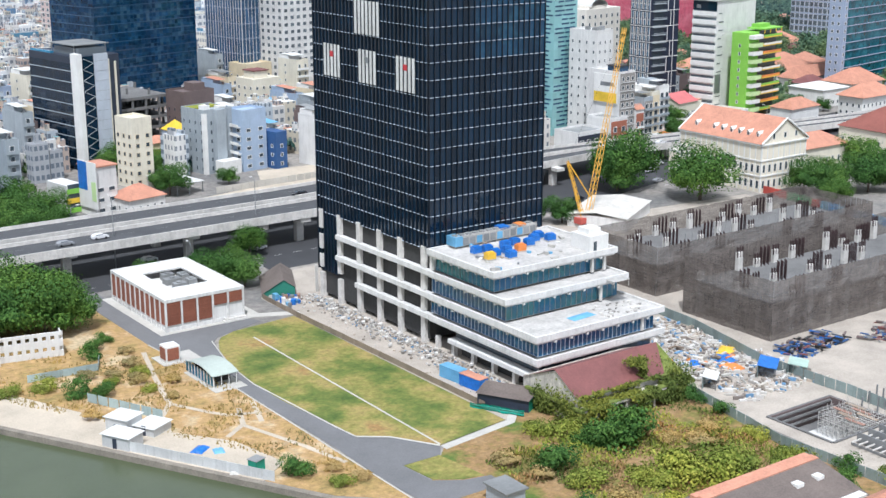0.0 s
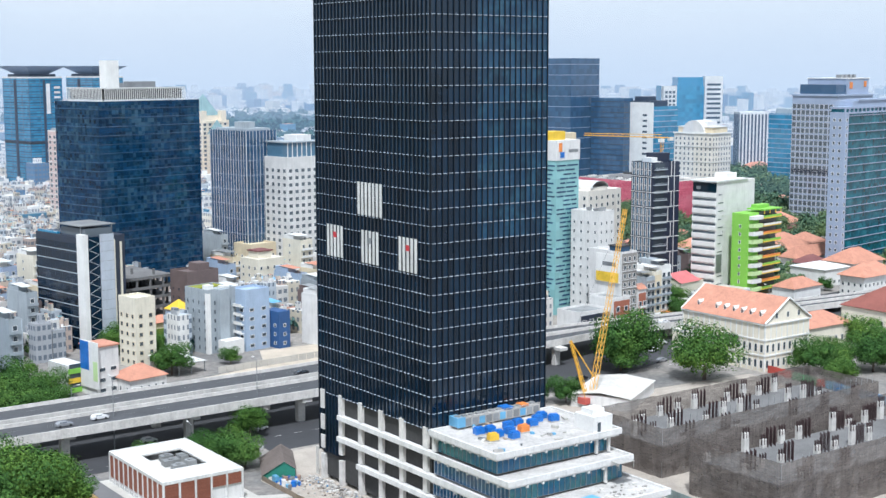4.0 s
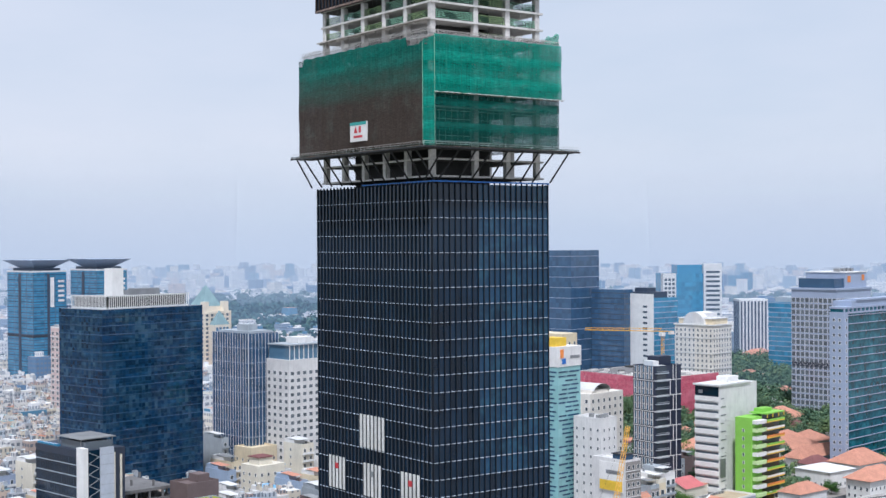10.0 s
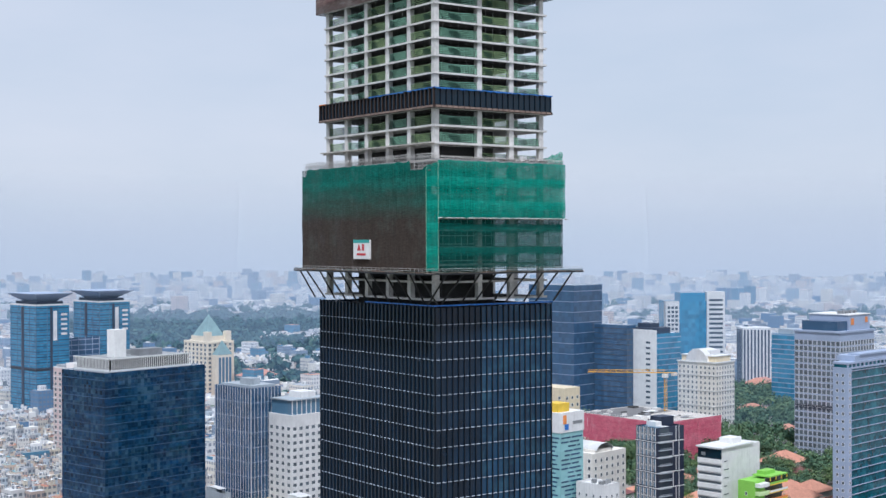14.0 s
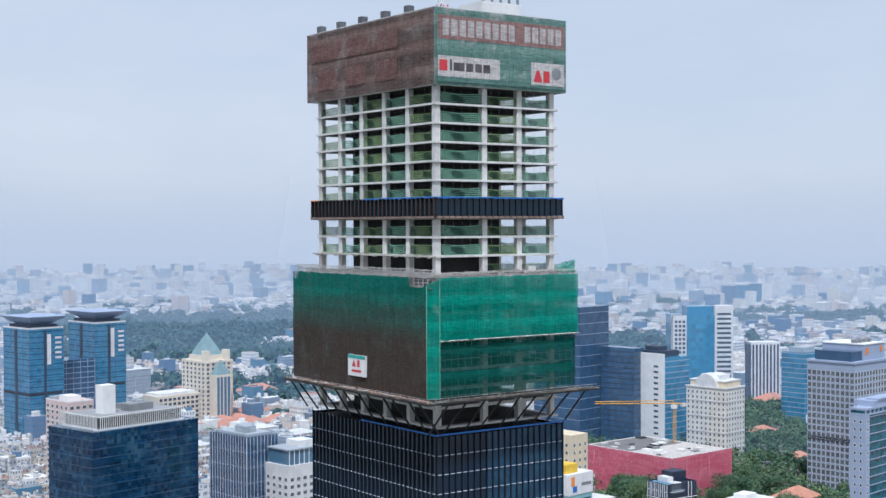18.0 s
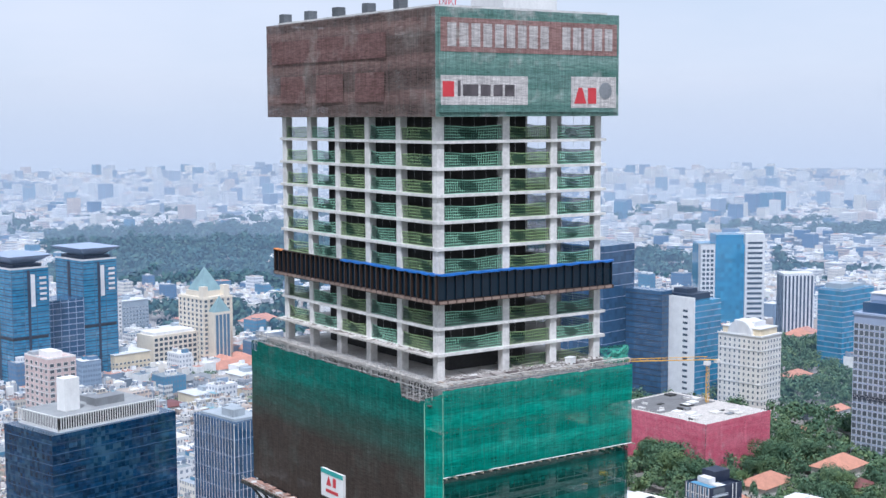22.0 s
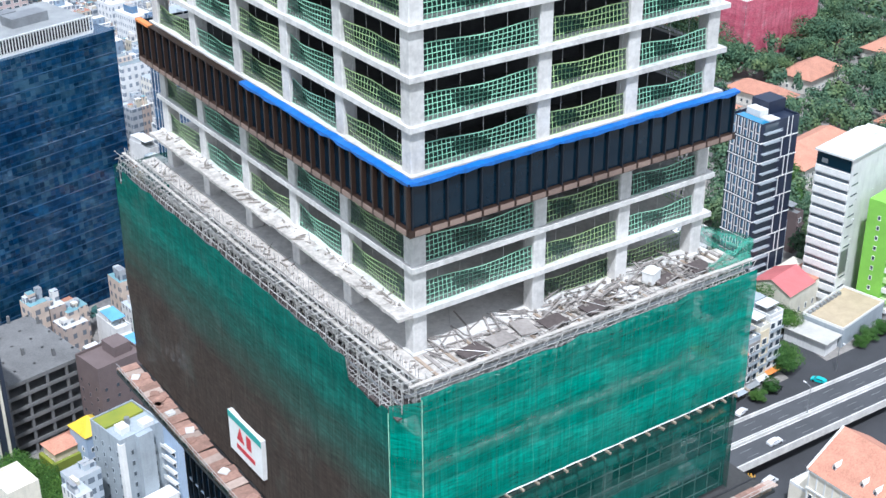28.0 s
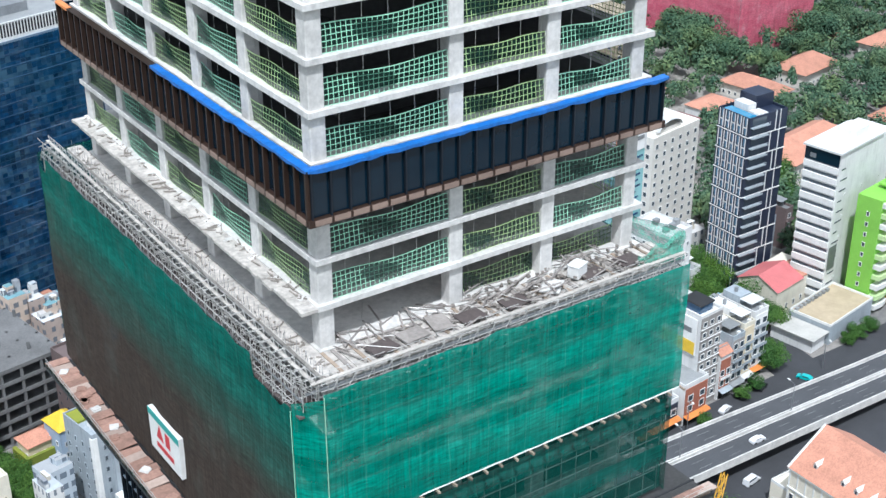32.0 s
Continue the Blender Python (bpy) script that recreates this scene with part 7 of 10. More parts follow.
flat("sand_bank", [bk(-60, 0.7), bk(2, 0.7), bk(2, 9), bk(-12, 12), bk(-60, 16)], 0.05, SAND, "bare sandy river bank", "sand")
flat("sand_bank", [bk(2.1, 0.7), bk(34, 0.7), bk(33, 9), bk(20, 13), bk(2.1, 11)], 0.055, SAND, "bare sandy yard by the river", "sand")
flat("dry_field", [bk(-62, 16.1), bk(-12, 12.1), bk(2, 9.2), bk(2.1, 11.1), bk(20, 13.1), bk(33, 9.1), bk(34.2, 0.8), bk(48, 0.8), (-47.3, -62), (-47.2, 0), (-50.8, 36), (-50.8, 80), (-80, 80)], 0.04, SCRUB, "dry yellow grass with bare tracks", "grass")
flat("lawn", [(-37.2, 29), (-35.5, 31.2), (-31, 33.5), (-14.3, 35.3), (-13.7, -44), (-30.6, -46.4), (-33, -42), (-35.5, -38.2), (-40.8, -34), (-41.4, -28), (-43.2, -10), (-43.2, 1), (-42, 14), (-39.5, 24)], 0.12, LAWN, "patchy green and yellow lawn", "lawn")
flat("lawn", [(-41, -50), (-33.4, -50), (-32, -61.5), (-36, -60.5), (-40.2, -57.6)], 0.12, LAWN, "small patchy lawn beside the road", "lawn")
flat("wild_grass", [(-31, -48), (-13.5, -45), (-4, -41), (24, -56), (20, -110), (-60, -110), (-46, -63.2)], 0.05, wild_mat(), "overgrown wild grass", "grass")
kerb = Shape()
for a, b_ in (((-43.4, 1), (-41.6, -28)), ((-41.6, -28), (-41, -34)), ((-38.3, 30), (-42.2, 14)), ((-42.2, 14), (-43.4, 1)), ((-47.3, -62), (-47.4, 0)), ((-47.4, 0), (-50.9, 36)), ((-36, -38), (-41, -34.2)), ((-30.8, -46.6), (-36, -38))):
    kerb.tube((*a, 0.1), (*b_, 0.1), 0.17, 4)
solid("kerb", kerb, PAVE, "pale concrete kerb", "kerb", kind="structure")
flat("road", [(-50.7, 80), (-45.0, 80), (-44.6, 40.6), (-24, 40.4), (-22.5, 36.5), (-31, 33.9), (-36, 31.8), (-38, 29.6), (-42.4, 14), (-43.6, 1), (-41.8, -28), (-41.2, -34.4), (-35.8, -38.6), (-33.3, -42.4), (-30.9, -47), (-33, -49.8), (-41.2, -49.8), (-40.6, -57.8), (-36, -60.9), (-31, -62), (-31, -66), (-46, -66), (-47.2, -55), (-46.6, -36), (-47.2, 0), (-50.6, 36)], 0.07, ASPH_L, "smooth grey asphalt drive", "road")
flat("footpath", [(-30.6, -46.8), (-30.8, -48.6), (-13, -46.2), (-5, -38.5), (-6.5, -37.4), (-13.6, -44.4)], 0.10, PAVE, "pale concrete footpath", "path")
flat("footpath", [(-29.6, 27), (-29.2, 27), (-30.3, -46.2), (-30.7, -46.2)], 0.16, PAVE, "thin pale path across the lawn", "path", 0.05)
flat("footpath", [(-23.8, 52), (-23.8, 40.6), (-12, 35.4), (-11.5, 38), (-20, 42), (-20, 52)], 0.10, PAVE, "pale concrete footpath", "path")
flat("apron", [(-46.0, 74.5), (-22.3, 74.5), (-22.3, 40), (-46.0, 40)], 0.09, PAVE, "pale paving round the brick building", "paving")
flat("site_ground", [(-13.5, -44), (-13.9, 52), (-2, 70), (60, 70), (170, 60), (150, -60), (130, -73), (24.2, -73), (25, -56), (-3, -40.5)], 0.03, DUST, "dusty building site ground", "ground")
flat("site_ground", [(24.2, -73.01), (PIT[0], -73.01), (PIT[0], -110), (23, -110)], 0.03, DUST, "dusty building site ground", "ground")
flat("site_ground", [(PIT[2], -73.01), (130, -73.01), (100, -110), (PIT[2], -110)], 0.03, DUST, "dusty building site ground", "ground")
flat("site_ground", [(PIT[0] + 0.01, -88), (PIT[2] - 0.01, -88), (PIT[2] - 0.01, -110), (PIT[0] + 0.01, -110)], 0.03, DUST, "dusty building site ground", "ground")
flat("dirt_lot", [(11, 134), (112, 137), (112, 182), (58, 187), (48, 165), (11, 158)], 0.05, SAND, "bare pale sandy lot beside the avenue", "ground")
flat("parking_lot", [(0, 72), (30, 72), (40, 98), (2, 98)], 0.05, ASPH, "dark asphalt car park", "car park")
flat("street", [(-300, 82), (-40, 81), (20, 79.5), (110, 79), (190, 96), (300, 112), (620, 130), (620, 160), (300, 146), (252, 142.5), (170, 142), (110, 131), (-300, 128)], 0.035, ASPH, "wide dark asphalt avenue below the flyover", "road")
flat("street", [(222, 141), (238, 141), (240, 156), (252, 180), (285, 300), (272, 302), (236, 182), (224, 158)], 0.045, ASPH, "side street between houses", "road")
tr_ = Shape()
for pts in (((-53.7, 32), (-57.3, 19.5), (-60, 9.4), (-61.9, 1.3), (-58.2, -6.1), (-55.6, -10.5), (-49.5, -13.2)), ((-48, -7), (-51.5, -17)), ((-61.9, 1.3), (-66.6, -4.9), (-68, -11.7)), ((-55.2, -16.7), (-50.5, -33.5), (-48.6, -42.4)), ((-60, -20), (-55.2, -16.7), (-52, -9))):
    for a, b_ in zip(pts, pts[1:]):
        d = (Vector(b_) - Vector(a)).normalized()
        n = Vector((-d.y, d.x)) * 0.6
        q = [Vector(a) - d * 0.3 + n * 0.8, Vector(a) - d * 0.3 - n, Vector(b_) + d * 0.3 - n * 0.7, Vector(b_) + d * 0.3 + n]
        tr_.prism([tuple(v) for v in q], 0.02, 0.055 + 0.003 * (len(tr_.f) % 7))
solid("dirt_track", tr_, SAND, "bare trodden tracks through dry grass", "track", kind="structure")
flat("street", [(-34, 128), (-24, 128), (-14, 186), (-24, 188)], 0.046, ASPH, "narrow asphalt street between the houses", "road")
lane = Shape()
for i in range(60):
    x = -160 + i * 6
    lane.box(x, 84.9, 0.06, x + 2.4, 85.05, 0.065)
solid("lane_marking", lane, WHITE, "white dashed lane markings", "road marking", kind="stuff")

# ---- the elevated road ----
CL = [(-420, 107), (-60, 106.6), (30, 106.4), (100, 114), (156, 121.4), (238, 121.0), (330, 121.5), (640, 126)]
HALF = (15.5, 15.5, 15.5, 12.5, 8.2, 7.4, 7.0, 7.0)      # half the width, and half the slot between the two roads
SLOT = (2.2, 2.2, 2.2, 1.2, 0.2, 0.2, 0.2, 0.2)
DECK = (8.8, 8.8, 8.8, 8.8, 6.9, 4.6, 2.4, 0.4)             # height of the road, which comes down to the ground in the east


def cl_off(o):
    out = []
    for i, (x, y) in enumerate(CL):
        a = Vector(CL[max(0, i - 1)])
        b_ = Vector(CL[min(len(CL) - 1, i + 1)])
        d = (b_ - a).normalized()
        k = o[0] * (SLOT[i] + o[1] * (HALF[i] - SLOT[i])) + o[0] * o[2]
        out.append((x - d.y * k, y + d.x * k))
    return out


def strip(o0, o1, z0, z1, sd):
    a, b_ = cl_off(o0), cl_off(o1)
    out = []
    for i in range(len(a) - 1):
        s = Shape()
        q = [(a[i], i), (a[i + 1], i + 1), (b_[i + 1], i + 1), (b_[i], i)][::sd]
        s.v = [(p[0], p[1], DECK[k] + z0) for p, k in q] + [(p[0], p[1], DECK[k] + z1) for p, k in q]
        s.f = [(3, 2, 1, 0), (4, 5, 6, 7), (0, 1, 5, 4), (1, 2, 6, 5), (2, 3, 7, 6), (3, 0, 4, 7)]
        s.m = [0] * 6
        out.append(s)
    return out


def deck_z(x):
    for (xa, _a), (xb, _b), za, zb in zip(CL, CL[1:], DECK, DECK[1:]):
        if xa <= x <= xb:
            return za + (zb - za) * (x - xa) / (xb - xa)
    return DECK[0]


fly = thing("flyover", "elevated concrete twin road with pale parapets", "flyover")
# an edge of the deck: side, share of the way from slot to outer edge, metres further out
for sd in (-1, 1):
    for name_, e0, e1, z0, z1, mm, lab_ in (("deck", (sd, 0, 0), (sd, 1, 0), -1.4, 0.0, CONC, ""), ("roadway", (sd, 0, 0.6), (sd, 1, -0.6), 0.0, 0.06, ASPH_F, "worn asphalt roadway"),
                                            ("parapet", (sd, 0, 0), (sd, 0, 0.35), 0.0, 0.95, CONC, "pale concrete parapet"), ("parapet", (sd, 1, -0.35), (sd, 1, 0), 0.0, 0.95, CONC, "pale concrete parapet")):
        for seg in strip(e0, e1, z0, z1, sd):
            part(name_, seg, mm, fly, lab_)
fl = Shape()
for sd in (-1, 1):
    for sh_ in (0.36, 0.68):
        pts = [Vector(p) for p in cl_off((sd, sh_, 0))]
        for a, b_ in zip(pts[1:-1], pts[2:]):
            d = b_ - a
            n = int(d.length / 10)
            for i in range(n):
                p_, q_ = a + d * (i / n), a + d * ((i + 0.4) / n)
                t_ = Vector((-d.y, d.x)).normalized() * 0.055
                za, zb = deck_z(p_.x) + 0.08, deck_z(q_.x) + 0.08
                fl.face([(*(p_ - t_), za), (*(q_ - t_), zb), (*(q_ + t_), zb), (*(p_ + t_), za)])
part("lane_marking", fl, ROOF_G, fly, "white dashed lane lines", kind="stuff")
pier = Shape().prism([(-1.1, -0.9), (1.1, -0.9), (1.1, 0.9), (-1.1, 0.9)], 0, 6.2).prism([(-1.6, -4.2), (1.6, -4.2), (1.6, 4.2), (-1.6, 4.2)], 6.2, 7.4).mesh("pier", CONC)
for x, y in ((-118, 98), (-78, 98), (-46, 97.5), (-12, 96.5), (22, 95.5), (56, 96), (92, 98), (128, 108), (160, 121.4), (195, 121.2), (235, 121)):
    k = (deck_z(x) - 1.4) / 7.4
    part("pier", pier, None, fly, m=Matrix.Translation((x, y, 0)) @ Matrix.Diagonal((1, 1, k, 1)))
    if x < 150:
        part("pier", pier, None, fly, m=Matrix.Translation((x - 2, y + 17, 0)))


def street_lamp(x, y, z, h, a):
    ob = thing("street_lamp", "tall grey street lamp on a steel pole", "street lamp", pose(x, y, z, 0, 0, a), "street lamps")
    part("pole", Shape().tube((0, 0, 0), (0, 0, h), 0.16, 6, 0.09), STEEL, ob)
    part("arm", Shape().tube((0, 0, h), (1.8, 0, h + 0.5), 0.07, 5), STEEL, ob)
    part("lamp_head", Shape().box(1.6, -0.2, h + 0.42, 2.6, 0.2, h + 0.6), WHITE, ob)
    return ob


for x, y, z, h, a in ((-32, 99, 0, 19, 90), (9.4, 97.3, 0, 19, 90), (-34, 124, 0, 12, 0), (-20, 126, 0, 10, 180), (78, 99.5, 8.8, 9, 90), (120, 117.5, 8.8, 9, 90), (165, 121.4, 8.8, 9, 90), (205, 121.2, 8.8, 9, 90), (250, 121.0, 8.8, 9, 90), (182, 136, 0, 10, 250), (236, 137, 0, 10, 250), (-18, 82, 0, 8, 90), (60, 81, 0, 8, 90)):
    street_lamp(x, y, deck_z(x) if z else 0, h, a)


# ---- vehicles ----
def car(x, y, z, a, paint, lab, van=False):
    ob = thing("van" if van else "car", lab, "van" if van else "car", pose(x, y, z, 0, 0, a))
    L, W_, H = (5.2, 1.9, 2.0) if van else (4.4, 1.75, 1.42)
    prof = [(-L / 2, 0.3), (L / 2, 0.3), (L / 2, 0.75), (L / 2 - 0.9, 0.95), (L / 2 - 1.5, H - 0.05), (L / 2 - 1.9, H), (-L / 2 + (0.15 if van else 0.9), H), (-L / 2 + 0.05, 0.95)]
    s = Shape()
    n = len(prof)
    s.v = [(px, -W_ / 2 * (0.86 if pz > 1 else 1), pz) for px, pz in prof] + [(px, W_ / 2 * (0.86 if pz > 1 else 1), pz) for px, pz in prof]
    s.f = [tuple(range(n)), tuple(reversed(range(n, 2 * n)))] + [(i, n + i, n + (i + 1) % n, (i + 1) % n) for i in range(n)]
    s.m = [0] * len(s.f)
    part("body", s, paint, ob)
    wx0, wx1 = -L / 2 + (0.5 if van else 0.9), L / 2 - 1.75
    for sy in (-1, 1):
        part("side_window", Box(wx0, sy * W_ * 0.455 - 0.03, 1.0, wx1, sy * W_ * 0.455 + 0.03, H - 0.12), GLASS_W, ob)
        for px in (-L / 2 + 0.85, L / 2 - 0.85):
            part("wheel", Shape().tube((px, sy * W_ / 2 - 0.1, 0.32), (px, sy * W_ / 2 + 0.06, 0.32), 0.32, 10), BLACKM, ob)
    part("windscreen", Shape().face([(L / 2 - 0.92, -0.7, 1.0), (L / 2 - 0.92, 0.7, 1.0), (L / 2 - 1.46, 0.62, H - 0.07), (L / 2 - 1.46, -0.62, H - 0.07)]), GLASS_W, ob)
    part("headlight", Box(L / 2 - 0.05, -0.75, 0.6, L / 2 + 0.02, -0.45, 0.75), WHITE, ob)
    part("headlight", Box(L / 2 - 0.05, 0.45, 0.6, L / 2 + 0.02, 0.75, 0.75), WHITE, ob)
    return ob


CARW = mat("white_car_paint", (0.75, 0.75, 0.76), 0.25, big=0.04, fine=0.02, bump=0)
CARS_ = mat("silver_car_paint", (0.40, 0.41, 0.43), 0.25, 0.4, big=0.04, fine=0.02, bump=0)
CARK = mat("black_car_paint", (0.02, 0.02, 0.025), 0.2, big=0.04, fine=0.02, bump=0)
CART = mat("turquoise_car_paint", (0.03, 0.45, 0.45), 0.3, big=0.04, fine=0.02, bump=0)
for x, y, z, a, p_, lb, v_ in ((-46, 97, 8.86, 0, CARS_, "silver saloon car on the flyover", False), (-36, 98.5, 8.86, 0, CARW, "white saloon car on the flyover", False), (32, 112, 8.86, 180, CARK, "black saloon car on the flyover", False),
                               (-22, 100, 0.05, 2, CARW, "white saloon car under the flyover", False), (-4, 88, 0.05, 0, CARW, "white delivery van under the flyover", True), (-50, 87, 0.05, 0, CARS_, "silver saloon car on the avenue", False),
                               (8, 93, 0.06, 20, CARW, "white saloon car in the car park", False), (187.5, 116.6, deck_z(187.5) + 0.06, -1, CARW, "white saloon car on the flyover", False), (180, 110.5, 0.05, 8, CARW, "white delivery van on the avenue", True),
                               (227.5, 136.1, 0.06, 110, CART, "turquoise taxi at the side street", False), (170, 104, 0.05, 10, CARW, "white saloon car on the avenue", False), (120, 86, 0.05, 8, CARK, "black saloon car on the avenue", False), (197.4, 137.3, 0.06, 15, CARW, "white parked car by the shops", False), (214, 139.5, 0.06, 20, CARK, "black parked car by the shops", False), (160, 90, 0.05, 8, CARS_, "silver saloon car on the avenue", False)):
    car(x, y, z, a, p_, lb, v_)

# ---- brick building on the lawn ----
bb = thing("brick_pavilion", "low white building with red brick screens and an open roof court", "building")
x0, y0, x1, y1, h = -44, 41.4, -24.2, 72.4, 7.2
part("wall", Shape().box(x0 + 0.3, y0 + 0.3, 0.05, x1 - 0.3, y0 + 0.6, h).box(x0 + 0.3, y0 + 0.6, 0.05, x0 + 0.6, y1 - 0.3, h).box(x1 - 0.6, y0 + 0.6, 0.05, x1 - 0.3, y1 - 0.3, h).box(x0 + 0.6, y1 - 0.6, 0.05, x1 - 0.6, y1 - 0.3, h), WHITE_R, bb)
part("roof", Shape().box(x0, y0, h, x1, y0 + 9, h + 0.4).box(x0, y0 + 9, h, x0 + 5, y1, h + 0.4).box(x1 - 4.5, y0 + 9, h, x1, y1, h + 0.4).box(x0 + 5, y1 - 7, h, x1 - 4.5, y1, h + 0.4), PODW, bb, "flat pale roof")
part("court_floor", Box(x0 + 5, y0 + 9, h - 1.6, x1 - 4.5, y1 - 7, h - 1.4), CONC, bb)
part("parapet", Shape().box(x0 - 0.15, y0 - 0.15, h - 0.1, x1 + 0.15, y0 + 0.15, h + 0.65).box(x0 - 0.15, y0 + 0.15, h - 0.1, x0 + 0.15, y1, h + 0.65).box(x1 - 0.15, y0 + 0.15, h - 0.1, x1 + 0.15, y1, h + 0.65).box(x0 + 0.15, y1 - 0.3, h - 0.1, x1 - 0.15, y1, h + 0.65), PODW, bb)
part("plinth", Shape().box(x0 + 0.1, y0 + 0.1, 0.05, x1 - 0.1, y1 - 0.1, 0.9), PODW, bb)
pr = Box(-0.22, -0.22, 0.05, 0.22, 0.22, h).mesh("pier", PODW)
for i in range(12):
    part("pier", pr, None, bb, m=Matrix.Translation((x0 + 0.1, y0 + 0.1 + i * (y1 - y0 - 0.2) / 11, 0)))
for i in range(6):
    part("pier", pr, None, bb, m=Matrix.Translation((x0 + 0.1 + i * (x1 - x0 - 0.2) / 5, y0 + 0.1, 0)))
dy, dx = (y1 - y0 - 0.2) / 11, (x1 - x0 - 0.2) / 5
for i in range(11):
    p_ = part("brick_screen", Box(x0 + 0.02, y0 + 0.4 + i * dy, 1.6, x0 + 0.12, y0 - 0.2 + (i + 1) * dy, h - 0.2), BRICK, bb, "red brick screen")
for i in range(5):
    z0 = 1.6 if i < 3 else 4.4
    p_ = part("brick_screen", Box(x0 + 0.4 + i * dx, y0 + 0.02, z0, x0 - 0.2 + (i + 1) * dx, y0 + 0.12, h - 0.2), BRICK, bb, "red brick screen")
    for k in range(int((h - 0.3 - z0) / 0.32)):
        part("slat", Box(x0 + 0.42 + i * dx, y0 - 0.05, z0 + 0.1 + k * 0.32, x0 - 0.22 + (i + 1) * dx, y0 + 0.015, z0 + 0.26 + k * 0.32), BRICK, p_)
for i, (cx_, cy_, a_, b_, c_) in enumerate(((-36, 53, 3, 2, 1.6), (-32, 54, 2.2, 2.2, 1.8), (-36, 58, 4, 2.4, 1.4), (-31.5, 59, 2, 3, 1.7), (-35, 62, 3, 2, 1.5))):
    solid("roof_unit", Shape().box(0, 0, 0, a_, b_, c_).tube((a_ / 2, b_ / 2, c_), (a_ / 2, b_ / 2, c_ + 0.3), 0.7, 10), ROOF_G, "grey ventilation unit in the roof court", "ventilation unit", m=Matrix.Translation((cx_, cy_, h - 1.4)))
part("steps", Shape().box(-30, y0 - 1.6, 0.05, -24.2, y0 - 0.2, 0.45).box(-29.5, y0 - 1.2, 0.45, -24.2, y0 - 0.2, 0.85), CONC, bb)
kio = thing("kiosk", "small white kiosk with red brick louvres", "kiosk", pose(-51.4, 23.5, 0.05))
part("wall", Box(-1.6, -1.6, 0, 1.6, 1.6, 3.9), WHITE, kio)
part("louvre", Box(-1.3, -1.72, 0.9, 1.3, -1.6, 3.5), BRICK, kio)
part("louvre", Box(-1.72, -1.3, 0.9, -1.6, 1.3, 3.5), BRICK, kio)
part("base", Box(-2.4, -2.2, -0.03, 6.5, 4.5, 0.12), PAVE, kio)
can = thing("glass_pavilion", "glass pavilion with a curved pale metal roof", "pavilion", pose(-51.2, 3.4, 0.05))
cv = Shape()
for i in range(8):
    a0, a1 = i / 8, (i + 1) / 8
    f_ = lambda u: 2.6 + 0.9 * math.sin(math.pi * u)
    for zz in (0, 0.12):
        cv.face([(-0.4, a0 * 12 - 0.3, f_(a0) + zz), (5.6, a0 * 12 - 0.3, f_(a0) + zz), (5.6, a1 * 12 - 0.3, f_(a1) + zz), (-0.4, a1 * 12 - 0.3, f_(a1) + zz)])
part("roof", cv, mat("pale_green_metal", (0.52, 0.58, 0.52), 0.4, 0.2, big=0.15), can, "curved pale green metal roof")
for i in range(9):
    part("post", Box(-0.06, i * 1.42, 0, 0.06, i * 1.42 + 0.12, 2.7), WHITE, can)
    part("pane", Box(0, i * 1.42 + 0.14, 0.3, 0.04, i * 1.42 + 1.38, 2.5), GLASS_G, can)
    if i < 4:
        part("post", Box(i * 1.7, -0.06, 0, i * 1.7 + 0.12, 0.06, 2.5), WHITE, can)
part("floor_slab", Box(-0.8, -2.4, -0.03, 6.4, 12.2, 0.1), PAVE, can)
part("stair_wall", Box(1.2, 3, 0.1, 5.2, 11.6, 2.3), CONC_D, can)

# ---- riverside fences, sheds, ruin wall ----
def fence(name, pts, h, mm, label, step=2.4, lean=2.0):
    ob = thing(name, label, "fence")
    pm = Shape().box(0, -0.03, 0, step - 0.06, 0.03, h).box(-0.05, -0.06, 0, 0.05, 0.06, h + 0.08).mesh("panel", mm)
    for a, b_ in zip(pts, pts[1:]):
        d = Vector(b_) - Vector(a)
        n = max(1, int(d.length / step))
        an = math.degrees(math.atan2(d.y, d.x))
        for i in range(n):
            p_ = Vector(a) + d * (i / n)
            part("panel", pm, None, ob, m=pose(p_.x, p_.y, 0.05, rng.uniform(-lean, lean), 0, an))
    return ob


TINW = mat("white_tin_hoarding", (0.62, 0.63, 0.63), 0.6, 0.1, big=0.15, streak=0.3, rnd=0.15)
TINB = mat("pale_blue_tin_hoarding", (0.42, 0.53, 0.54), 0.6, 0.1, big=0.2, streak=0.3, rnd=0.2)
TING = mat("grey_green_tin_hoarding", (0.30, 0.37, 0.36), 0.6, 0.1, big=0.25, streak=0.3, rnd=0.2)
fence("hoarding", [bk(2, 1.2), bk(36, 1.2)], 1.9, TINW, "white tin hoarding along the river wall")
fence("hoarding", [(-74.5, 11.6), (-66.2, -5.6)], 1.9, TINB, "pale blue tin hoarding across the bank")
fence("hoarding", [(-80.5, 29), (-66, 27.5), (-63.5, 33)], 1.6, TINB, "pale blue tin hoarding by the ruined wall")
fence("hoarding", [(-13.6, 52), (-14, 34.5), (-13.4, -8), (-13.0, -37)], 1.3, mat("brown_low_hoarding", (0.30, 0.24, 0.18), 0.8, big=0.3, rnd=0.2), "low brown hoarding between lawn and site", 2.4, 3)
fence("hoarding", [(57, -8), (55.5, -27.2), (49.3, -53), (50, -74), (48.7, -95)], 2.3, TING, "grey green tin hoarding across the site")
fence("hoarding", [(25, -55), (19.6, -83), (20.7, -106)], 2.0, TING, "grey green tin hoarding by the garden")
fence("hoarding", [(-30, 77), (0, 76)], 1.6, TINW, "white tin hoarding along the avenue")
